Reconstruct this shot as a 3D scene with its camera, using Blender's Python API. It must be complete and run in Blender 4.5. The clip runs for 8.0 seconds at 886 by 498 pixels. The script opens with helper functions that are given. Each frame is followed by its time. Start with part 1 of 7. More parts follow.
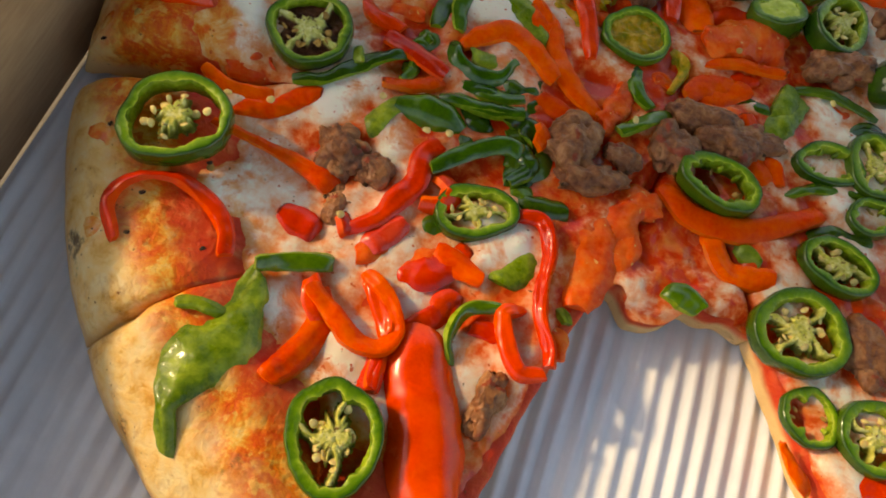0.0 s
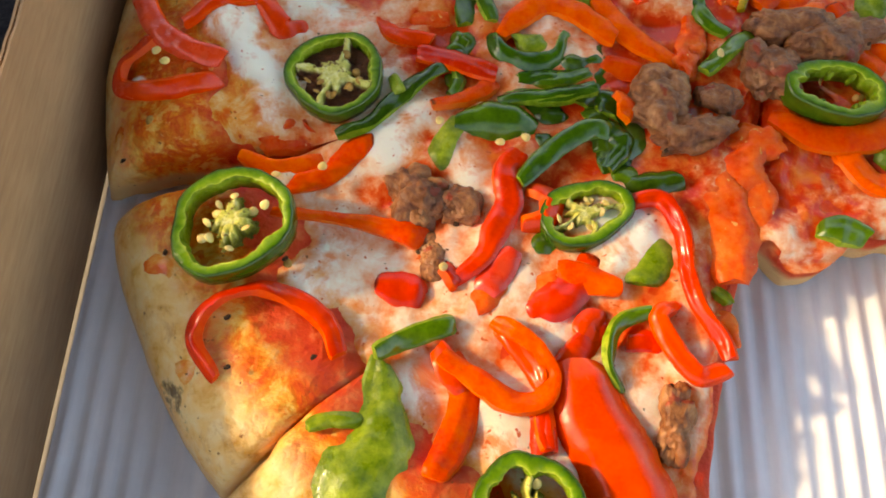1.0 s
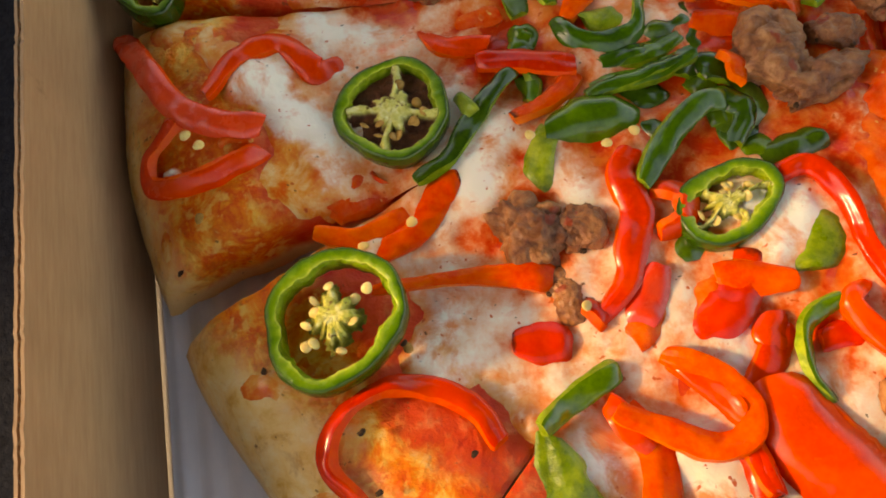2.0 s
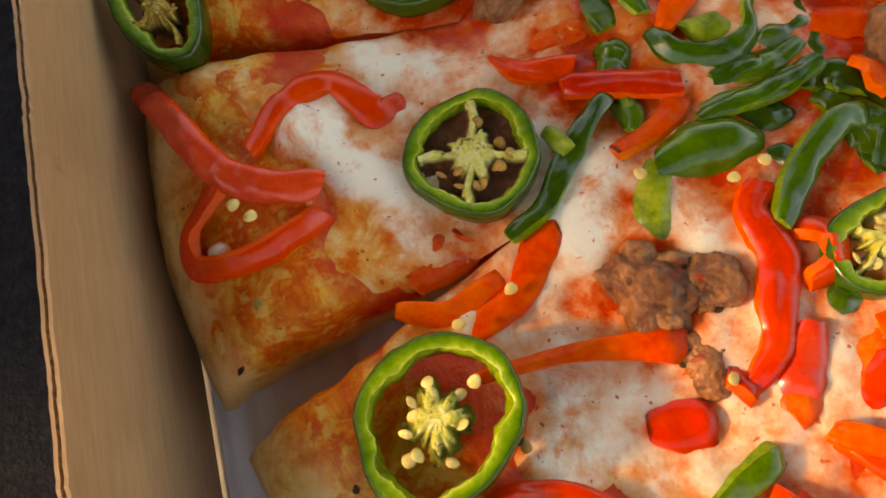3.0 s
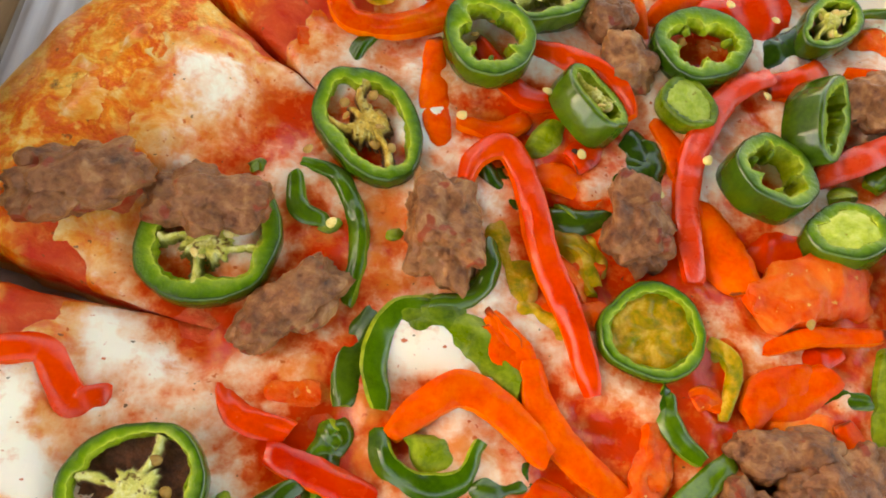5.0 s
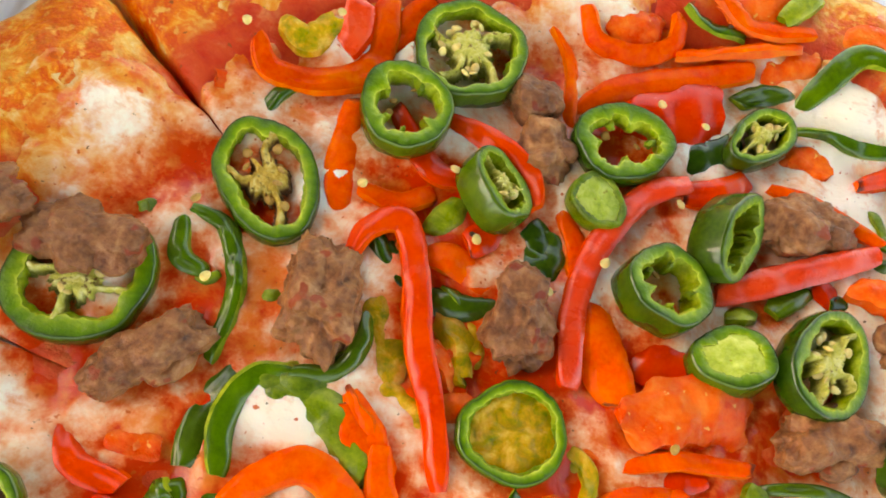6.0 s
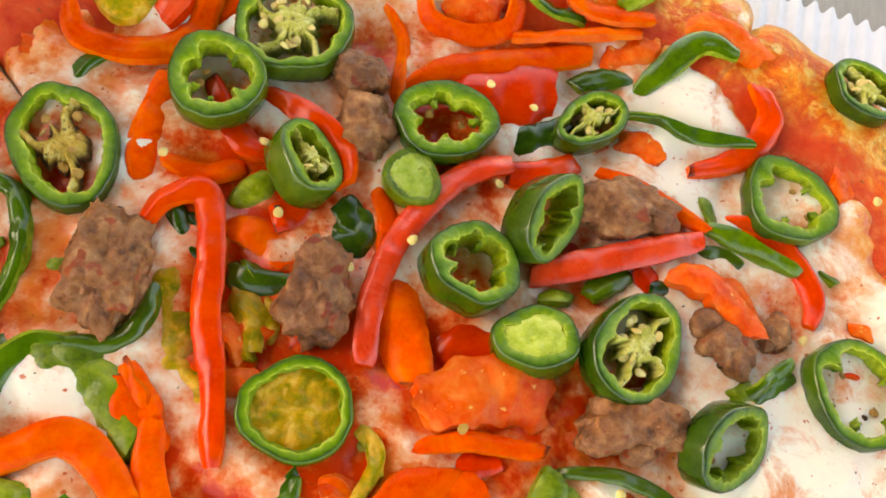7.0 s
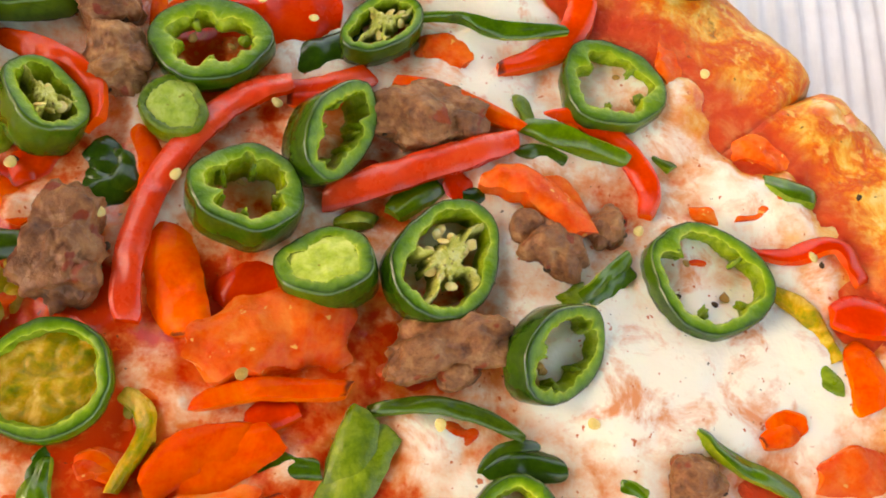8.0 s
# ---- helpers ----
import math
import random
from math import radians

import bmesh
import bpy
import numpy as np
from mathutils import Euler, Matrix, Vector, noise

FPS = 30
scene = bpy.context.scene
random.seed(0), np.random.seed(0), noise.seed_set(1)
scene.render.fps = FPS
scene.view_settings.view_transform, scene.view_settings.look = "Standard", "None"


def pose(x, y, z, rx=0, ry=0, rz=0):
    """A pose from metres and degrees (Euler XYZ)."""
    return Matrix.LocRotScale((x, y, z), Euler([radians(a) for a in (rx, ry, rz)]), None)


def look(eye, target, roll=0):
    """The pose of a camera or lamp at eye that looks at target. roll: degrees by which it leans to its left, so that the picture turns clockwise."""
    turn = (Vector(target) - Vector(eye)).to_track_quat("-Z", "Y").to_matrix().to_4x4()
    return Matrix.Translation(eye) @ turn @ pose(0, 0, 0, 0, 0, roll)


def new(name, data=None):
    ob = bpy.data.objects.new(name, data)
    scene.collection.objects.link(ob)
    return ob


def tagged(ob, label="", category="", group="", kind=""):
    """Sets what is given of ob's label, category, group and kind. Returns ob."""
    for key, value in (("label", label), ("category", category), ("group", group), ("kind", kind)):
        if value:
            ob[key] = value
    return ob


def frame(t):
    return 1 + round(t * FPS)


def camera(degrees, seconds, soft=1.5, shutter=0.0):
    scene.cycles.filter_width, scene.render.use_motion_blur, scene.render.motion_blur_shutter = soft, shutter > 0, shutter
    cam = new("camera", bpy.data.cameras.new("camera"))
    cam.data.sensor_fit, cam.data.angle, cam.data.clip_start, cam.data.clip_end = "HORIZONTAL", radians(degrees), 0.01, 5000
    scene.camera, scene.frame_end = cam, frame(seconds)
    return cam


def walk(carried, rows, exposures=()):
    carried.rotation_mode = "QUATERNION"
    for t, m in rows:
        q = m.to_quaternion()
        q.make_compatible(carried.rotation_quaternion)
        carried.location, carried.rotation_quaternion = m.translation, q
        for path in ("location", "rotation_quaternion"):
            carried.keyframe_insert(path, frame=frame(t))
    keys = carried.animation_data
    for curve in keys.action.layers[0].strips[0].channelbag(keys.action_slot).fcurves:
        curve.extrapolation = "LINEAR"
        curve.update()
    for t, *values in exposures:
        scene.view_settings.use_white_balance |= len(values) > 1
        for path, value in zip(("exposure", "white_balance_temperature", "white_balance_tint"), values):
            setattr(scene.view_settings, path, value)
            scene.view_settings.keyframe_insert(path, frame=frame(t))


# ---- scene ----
cam = camera(60.6, 8.0, soft=1.8)
ROWS = [
    (0.0, -0.05898, -0.14464, 0.20121, 21.348, -8.599, 19.300),
    (0.5, -0.06768, -0.13756, 0.18781, 21.721, -3.652, 13.158),
    (1.0, -0.08367, -0.12703, 0.18120, 21.115, -0.389, 2.623),
    (2.5, -0.11971, -0.08830, 0.14965, 18.268, 4.631, -13.610),
    (3.0, -0.12524, -0.07569, 0.14334, 17.888, 4.669, -14.791),
    (3.5, -0.11821, -0.06297, 0.14921, 18.794, 1.512, -9.676),
    (4.0, -0.10493, -0.04591, 0.15360, 20.371, -2.039, -3.253),
    (4.5, -0.09198, -0.03404, 0.15571, 21.465, -4.692, 2.275),
    (5.0, -0.07673, -0.02139, 0.15849, 21.304, -6.376, 6.941),
    (6.5, -0.03799, 0.00100, 0.16590, 21.001, -9.291, 16.421),
    (7.0, -0.01496, 0.00158, 0.16457, 21.702, -10.024, 15.663),
    (7.5, 0.00735, 0.00035, 0.15412, 22.753, -10.107, 11.464),
    (8.0, 0.02390, 0.00075, 0.14651, 23.705, -9.428, 7.031),
]
EXPOSURES = [(0.0, 1.3, 8600, 12), (0.5, 2.0, 8200, 13), (1.0, 1.95, 8600, 15), (2.5, 1.75, 10900, 21), (3.0, 1.85, 10900, 21), (3.5, 2.3, 10700, 21), (4.5, 2.65, 10700, 17), (6.5, 2.75, 10700, 17), (8.0, 2.65, 10500, 19)]

walk(cam, [(t, pose(x, y, z, rx, ry, rz)) for t, x, y, z, rx, ry, rz in ROWS], EXPOSURES)

# ---- daylight ----
SUN_EL, SUN_AZ = 28.0, 175.0          # degrees above the table, and counter-clockwise from +x
world = bpy.data.worlds.new("sky")
scene.world = world
world.use_nodes = True
wt = world.node_tree
sky = wt.nodes.new("ShaderNodeTexSky")
sky.sky_type = "NISHITA"
sky.sun_disc = False
sky.sun_elevation = radians(SUN_EL)
sky.sun_rotation = radians(90 - SUN_AZ)
wt.links.new(sky.outputs[0], wt.nodes["Background"].inputs[0])
wt.nodes["Background"].inputs[1].default_value = 0.15
sun = new("sun", bpy.data.lights.new("sun", "SUN"))
sun.data.energy, sun.data.angle, sun.data.color = 1.15, radians(4.0), (1.0, 0.84, 0.56)
sun_way = Vector((math.cos(radians(SUN_AZ)) * math.cos(radians(SUN_EL)), math.sin(radians(SUN_AZ)) * math.cos(radians(SUN_EL)), math.sin(radians(SUN_EL))))
sun.matrix_world = look(sun_way * 2, (0, 0, 0))


# ---- materials ----
def nodes_of(name):
    m = bpy.data.materials.new(name)
    m.use_nodes = True
    return m, m.node_tree, m.node_tree.nodes["Principled BSDF"]


def node(nt, kind, **values):
    nd = nt.nodes.new(kind)
    for key, value in values.items():
        nd.inputs[key].default_value = value
    return nd


def noise_tex(nt, scale, detail=4.0, rough=0.6, warp=0.0, stretch=None):
    geo = nt.nodes.new("ShaderNodeNewGeometry")
    src = geo.outputs["Position"]
    if stretch:
        mp = nt.nodes.new("ShaderNodeMapping")
        mp.inputs["Scale"].default_value = stretch
        nt.links.new(src, mp.inputs["Vector"])
        src = mp.outputs[0]
    tx = node(nt, "ShaderNodeTexNoise", Scale=scale, Detail=detail, Roughness=rough, Distortion=warp)
    nt.links.new(src, tx.inputs["Vector"])
    return tx.outputs["Fac"]


def ramp(nt, fac, stops):
    rp = nt.nodes.new("ShaderNodeValToRGB")
    els = rp.color_ramp.elements
    while len(els) < len(stops):
        els.new(0.5)
    for el, (p, c) in zip(els, stops):
        el.position, el.color = p, (*c, 1)
    nt.links.new(fac, rp.inputs[0])
    return rp.outputs[0]


def mix(nt, fac, a, b, blend="MIX"):
    mx = nt.nodes.new("ShaderNodeMix")
    mx.data_type, mx.blend_type = "RGBA", blend
    if isinstance(fac, (int, float)):
        mx.inputs[0].default_value = fac
    else:
        nt.links.new(fac, mx.inputs[0])
    for sock, v in ((mx.inputs[6], a), (mx.inputs[7], b)):
        if isinstance(v, tuple):
            sock.default_value = (*v, 1)
        else:
            nt.links.new(v, sock)
    return mx.outputs[2]


def bump(nt, bsdf, fac, strength, dist):
    bp = node(nt, "ShaderNodeBump", Strength=strength, Distance=dist)
    nt.links.new(fac, bp.inputs["Height"])
    nt.links.new(bp.outputs[0], bsdf.inputs["Normal"])


def food(name, stops, scale=160, rough=0.4, relief=0.3, fine=900, coat=0.0, sss=0.0, sss_col=(1, 0.3, 0.1), speck=None, detail=5.0, warp=0.4, spec=0.12, vary=0.16):
    """A damp organic surface: blotches at one scale, grain and relief at a finer one."""
    m, nt, b = nodes_of(name)
    col = ramp(nt, noise_tex(nt, scale, detail, 0.62, warp), stops)
    grain = noise_tex(nt, fine, 3.0, 0.6)
    col = mix(nt, ramp(nt, grain, [(0.35, (0, 0, 0)), (0.75, (0.35, 0.35, 0.35))]), col, stops[-1][1])
    if speck:
        spots = ramp(nt, noise_tex(nt, speck[1], 2.0, 0.5), [(speck[2], (0, 0, 0)), (speck[2] + 0.04, (1, 1, 1))])
        col = mix(nt, spots, col, speck[0])
    # pieces differ in ripeness, and some ends are singed
    info = nt.nodes.new("ShaderNodeObjectInfo")
    hsv = node(nt, "ShaderNodeHueSaturation", Fac=1.0)
    nt.links.new(col, hsv.inputs["Color"])
    nt.links.new(maths(nt, "ADD", 1 - vary, maths(nt, "MULTIPLY", info.outputs["Random"], 2 * vary)), hsv.inputs["Value"])
    nt.links.new(maths(nt, "ADD", 0.5, maths(nt, "MULTIPLY", info.outputs["Random"], vary * (0.03 if stops[1][1][0] > stops[1][1][1] else -0.12))), hsv.inputs["Hue"])
    att = nt.nodes.new("ShaderNodeAttribute")
    att.attribute_name = "singe"
    burnt = maths(nt, "MULTIPLY", fade(nt, maths(nt, "ADD", att.outputs["Fac"], maths(nt, "MULTIPLY", maths(nt, "SUBTRACT", noise_tex(nt, 420, 4, 0.6), 0.5), 0.9)), 0.62, 0.95), 0.85)
    col = mix(nt, burnt, hsv.outputs[0], (0.06, 0.014, 0.006))
    nt.links.new(col, b.inputs["Base Color"])
    rg = ramp(nt, noise_tex(nt, scale * 2.3, 3.0), [(0.3, (rough * 0.75,) * 3), (0.7, (min(1, rough * 1.35),) * 3)])
    nt.links.new(rg, b.inputs["Roughness"])
    b.inputs["Coat Weight"].default_value = coat * 0.6
    b.inputs["Coat Roughness"].default_value = 0.1
    b.inputs["Specular IOR Level"].default_value = spec
    if sss:
        b.inputs["Subsurface Weight"].default_value = sss
        b.inputs["Subsurface Radius"].default_value = sss_col
        b.inputs["Subsurface Scale"].default_value = 0.0025
    bump(nt, b, noise_tex(nt, fine * 0.55, 4.0, 0.65), relief, 0.0009)
    return m


def radius_node(nt):
    geo = nt.nodes.new("ShaderNodeNewGeometry")
    sep = nt.nodes.new("ShaderNodeSeparateXYZ")
    nt.links.new(geo.outputs["Position"], sep.inputs[0])
    cmb = nt.nodes.new("ShaderNodeCombineXYZ")
    nt.links.new(sep.outputs[0], cmb.inputs[0])
    nt.links.new(sep.outputs[1], cmb.inputs[1])
    ln = nt.nodes.new("ShaderNodeVectorMath")
    ln.operation = "LENGTH"
    nt.links.new(cmb.outputs[0], ln.inputs[0])
    return ln.outputs["Value"], sep.outputs[2]


def maths(nt, op, a, b):
    nd = nt.nodes.new("ShaderNodeMath")
    nd.operation = op
    for sock, v in zip(nd.inputs, (a, b)):
        if isinstance(v, (int, float)):
            sock.default_value = v
        else:
            nt.links.new(v, sock)
    return nd.outputs[0]


def fade(nt, v, lo, hi):
    nd = nt.nodes.new("ShaderNodeMapRange")
    nd.interpolation_type = "SMOOTHSTEP"
    nt.links.new(v, nd.inputs[0])
    nd.inputs[1].default_value, nd.inputs[2].default_value = lo, hi
    return nd.outputs[0]


def dough_material():
    m, nt, b = nodes_of("baked_dough")
    r, z = radius_node(nt)
    big, mid, fine = noise_tex(nt, 45, 5, 0.65, 0.6), noise_tex(nt, 150, 5, 0.6, 0.3), noise_tex(nt, 600, 4, 0.6)
    pale = ramp(nt, mid, [(0.34, (0.89, 0.68, 0.34)), (0.54, (0.88, 0.56, 0.20)), (0.66, (0.74, 0.36, 0.06)), (0.8, (0.55, 0.18, 0.02))])
    oily = ramp(nt, noise_tex(nt, 105, 7, 0.66, 0.5), [(0.32, (0.90, 0.62, 0.23)), (0.41, (0.90, 0.44, 0.065)), (0.48, (0.87, 0.22, 0.010)), (0.57, (0.76, 0.080, 0.003)), (0.64, (0.86, 0.25, 0.012)), (0.73, (0.90, 0.55, 0.15))])
    bubble = ramp(nt, noise_tex(nt, 330, 3, 0.55, 0.2), [(0.56, (0, 0, 0)), (0.66, (0.75, 0.75, 0.75))])
    oily = mix(nt, bubble, oily, (0.90, 0.50, 0.11))
    # oil and sauce smear the top of the rim and stop unevenly short of its outer edge
    rr = maths(nt, "ADD", r, maths(nt, "MULTIPLY", maths(nt, "SUBTRACT", big, 0.5), 0.028))
    place = nt.nodes.new("ShaderNodeNewGeometry")
    cut = nt.nodes.new("ShaderNodeSeparateXYZ")
    nt.links.new(place.outputs["Position"], cut.inputs[0])
    drier = maths(nt, "MULTIPLY", fade(nt, cut.outputs[1], -0.045, -0.085), 0.011)
    col = mix(nt, fade(nt, maths(nt, "ADD", rr, drier), 0.178, 0.164), pale, oily)
    sauce = ramp(nt, mid, [(0.3, (0.58, 0.022, 0.005)), (0.55, (0.68, 0.070, 0.014)), (0.8, (0.76, 0.26, 0.09))])
    col = mix(nt, fade(nt, rr, 0.153, 0.143), col, sauce)
    brown = ramp(nt, noise_tex(nt, 140, 7, 0.7, 0.4), [(0.54, (0, 0, 0)), (0.66, (1, 1, 1))])
    rim = maths(nt, "MULTIPLY", fade(nt, rr, 0.145, 0.158), brown)
    col = mix(nt, maths(nt, "MULTIPLY", rim, 0.45), col, (0.48, 0.13, 0.016))
    char = maths(nt, "MULTIPLY", fade(nt, rr, 0.150, 0.160), ramp(nt, noise_tex(nt, 60, 6, 0.7, 0.2), [(0.63, (0, 0, 0)), (0.70, (1, 1, 1))]))
    col = mix(nt, maths(nt, "MULTIPLY", char, 0.85), col, (0.07, 0.03, 0.015))
    # the side that lay deeper in the oven is toasted along its outer edge
    geo = nt.nodes.new("ShaderNodeNewGeometry")
    sep = nt.nodes.new("ShaderNodeSeparateXYZ")
    nt.links.new(geo.outputs["Position"], sep.inputs[0])
    toast = maths(nt, "MULTIPLY", fade(nt, rr, 0.166, 0.176), fade(nt, sep.outputs[0], -0.06, 0.06))
    toast = maths(nt, "MULTIPLY", toast, ramp(nt, noise_tex(nt, 260, 7, 0.72, 0.3), [(0.38, (0.2, 0.2, 0.2)), (0.6, (1, 1, 1))]))
    col = mix(nt, maths(nt, "MULTIPLY", toast, 0.85), col, (0.30, 0.095, 0.018))
    # the cut side and the underside stay pale and floury
    col = mix(nt, fade(nt, z, 0.0085, 0.004), col, (0.76, 0.48, 0.20))
    flecks = ramp(nt, noise_tex(nt, 560, 2, 0.5), [(0.71, (0, 0, 0)), (0.75, (0.8, 0.8, 0.8))])
    col = mix(nt, flecks, col, (0.26, 0.07, 0.012))
    nt.links.new(col, b.inputs["Base Color"])
    b.inputs["Roughness"].default_value = 0.48
    b.inputs["Subsurface Weight"].default_value = 0.12
    b.inputs["Subsurface Radius"].default_value = (1.0, 0.5, 0.2)
    b.inputs["Subsurface Scale"].default_value = 0.002
    bump(nt, b, maths(nt, "ADD", maths(nt, "MULTIPLY", mid, 1.4), fine), 0.45, 0.0014)
    b.inputs["Specular IOR Level"].default_value = 0.22
    return m


def cheese_material():
    m, nt, b = nodes_of("melted_cheese")
    r, z = radius_node(nt)
    att = nt.nodes.new("ShaderNodeAttribute")
    att.attribute_name = "thickness"
    t = maths(nt, "ADD", att.outputs["Fac"], maths(nt, "MULTIPLY", maths(nt, "SUBTRACT", noise_tex(nt, 130, 6, 0.6, 0.25), 0.5), 1.3))
    t = maths(nt, "ADD", t, maths(nt, "MULTIPLY", maths(nt, "SUBTRACT", noise_tex(nt, 380, 4, 0.6, 0.2), 0.42), 0.7))
    # thin cheese lets the sauce through, thick cheese is creamy white
    col = ramp(nt, t, [(0.06, (0.68, 0.040, 0.005)), (0.22, (0.80, 0.14, 0.030)), (0.40, (0.86, 0.36, 0.18)), (0.60, (0.88, 0.59, 0.39)), (0.88, (0.89, 0.80, 0.63))])
    stain = ramp(nt, noise_tex(nt, 95, 7, 0.66, 0.4), [(0.52, (0, 0, 0)), (0.66, (0.85, 0.85, 0.85))])
    col = mix(nt, stain, col, (0.78, 0.20, 0.03))
    # towards the rim the cheese thins out into oily dough
    rim_oil = ramp(nt, noise_tex(nt, 120, 6, 0.65, 0.4), [(0.38, (0.90, 0.62, 0.26)), (0.5, (0.86, 0.34, 0.05)), (0.6, (0.80, 0.14, 0.012))])
    col = mix(nt, maths(nt, "MULTIPLY", maths(nt, "MULTIPLY", fade(nt, r, 0.122, 0.142), fade(nt, t, 0.75, 0.35)), 0.85), col, rim_oil)
    spots = ramp(nt, noise_tex(nt, 480, 2, 0.5), [(0.69, (0, 0, 0)), (0.73, (0.9, 0.9, 0.9))])
    col = mix(nt, spots, col, (0.62, 0.10, 0.015))
    flecks = ramp(nt, noise_tex(nt, 640, 2, 0.5, 0.0, (1.0, 1.3, 0.8)), [(0.735, (0, 0, 0)), (0.76, (0.85, 0.85, 0.85))])
    col = mix(nt, flecks, col, (0.09, 0.05, 0.02))
    nt.links.new(col, b.inputs["Base Color"])
    b.inputs["Roughness"].default_value = 0.22
    b.inputs["Subsurface Weight"].default_value = 0.35
    b.inputs["Subsurface Radius"].default_value = (1.0, 0.6, 0.35)
    b.inputs["Subsurface Scale"].default_value = 0.003
    bump(nt, b, noise_tex(nt, 190, 3, 0.5, 0.3), 0.35, 0.0018)
    b.inputs["Specular IOR Level"].default_value = 0.35
    return m


def card_material(name, base, dark, stripes):
    m, nt, b = nodes_of(name)
    fibre = noise_tex(nt, 900, 4, 0.6, 0.0, (1.0, 0.12, 1.0))
    col = ramp(nt, fibre, [(0.3, dark), (0.7, base)])
    blotch = ramp(nt, noise_tex(nt, 26, 5, 0.6, 0.4), [(0.35, (0.82, 0.82, 0.82)), (0.7, (1, 1, 1))])
    col = mix(nt, 1.0, col, blotch, "MULTIPLY")
    if stripes:
        st = ramp(nt, noise_tex(nt, 60, 2, 0.5, 0.0, (1.0, 0.02, 6.0)), [(0.4, (0.95, 0.95, 0.95)), (0.6, (1, 1, 1))])
        col = mix(nt, 1.0, col, st, "MULTIPLY")
    oil = ramp(nt, noise_tex(nt, 34, 6, 0.62, 0.5), [(0.66, (1, 1, 1)), (0.72, (0.72, 0.66, 0.6))])
    if stripes:
        col = mix(nt, 1.0, col, oil, "MULTIPLY")
    nt.links.new(col, b.inputs["Base Color"])
    b.inputs["Roughness"].default_value = 0.62
    bump(nt, b, fibre, 0.15, 0.0006)
    return m


DOUGH, CHEESE = dough_material(), cheese_material()
KRAFT = card_material("kraft_card", (0.41, 0.245, 0.125), (0.34, 0.19, 0.092), True)
KRAFT_EDGE = card_material("torn_card_edge", (0.55, 0.42, 0.26), (0.36, 0.25, 0.14), False)
GREY_CARD = card_material("grey_card", (0.46, 0.41, 0.35), (0.38, 0.34, 0.29), True)
PAPER = card_material("white_fluted_paper", (0.93, 0.93, 0.94), (0.89, 0.89, 0.91), False)
CLOTH = food("dark_cloth", [(0.3, (0.002, 0.002, 0.004)), (0.7, (0.011, 0.012, 0.018))], 300, 0.9, 0.6, 1600)
SKIN = {
    "red": food("red_pepper_skin", [(0.25, (0.52, 0.006, 0.002)), (0.5, (0.74, 0.020, 0.002)), (0.75, (0.86, 0.055, 0.003))], 90, 0.22, 0.05, 1100, 0.1, 0.1, spec=0.28),
    # red skin with the pale sheen of reflected sky put into its colour
    "pink": food("sky_sheen_red_skin", [(0.25, (0.58, 0.010, 0.004)), (0.5, (0.74, 0.026, 0.008)), (0.75, (0.80, 0.065, 0.022))], 110, 0.27, 0.08, 1100, 0.3, 0.1, spec=0.4),
    "orange": food("orange_pepper_skin", [(0.25, (0.66, 0.013, 0.001)), (0.45, (0.82, 0.040, 0.001)), (0.60, (0.89, 0.075, 0.001)), (0.78, (0.92, 0.16, 0.003))], 150, 0.3, 0.3, 800, 0.0, 0.12, spec=0.09),
    "green": food("green_pepper_skin", [(0.25, (0.012, 0.052, 0.002)), (0.5, (0.032, 0.115, 0.003)), (0.75, (0.085, 0.21, 0.007))], 100, 0.18, 0.06, 1000, 0.25, 0.06, (0.3, 1, 0.1), spec=0.4, vary=0.28),
    "dark": food("dark_green_skin", [(0.25, (0.008, 0.030, 0.002)), (0.5, (0.019, 0.070, 0.003)), (0.75, (0.048, 0.13, 0.006))], 100, 0.18, 0.06, 1000, 0.3, 0.05, (0.3, 1, 0.1), spec=0.4, vary=0.28),
    "light": food("pale_green_flesh", [(0.3, (0.030, 0.085, 0.002)), (0.5, (0.10, 0.19, 0.004)), (0.72, (0.32, 0.42, 0.03))], 130, 0.32, 0.5, 700, 0.2, 0.15, (0.4, 1, 0.1), spec=0.25, vary=0.25),
    "olive": food("melted_olive_green", [(0.28, (0.09, 0.13, 0.003)), (0.42, (0.24, 0.22, 0.006)), (0.52, (0.52, 0.30, 0.014)), (0.62, (0.70, 0.46, 0.08)), (0.74, (0.72, 0.20, 0.02))], 210, 0.3, 0.45, 500, 0.15, 0.2, (0.6, 0.8, 0.1)),
    "tomato": food("soft_tomato", [(0.25, (0.60, 0.014, 0.003)), (0.45, (0.80, 0.048, 0.004)), (0.60, (0.88, 0.11, 0.010)), (0.75, (0.88, 0.26, 0.06))], 110, 0.26, 0.6, 500, 0.05, 0.22, speck=((0.84, 0.36, 0.10), 420, 0.68), spec=0.1),
}
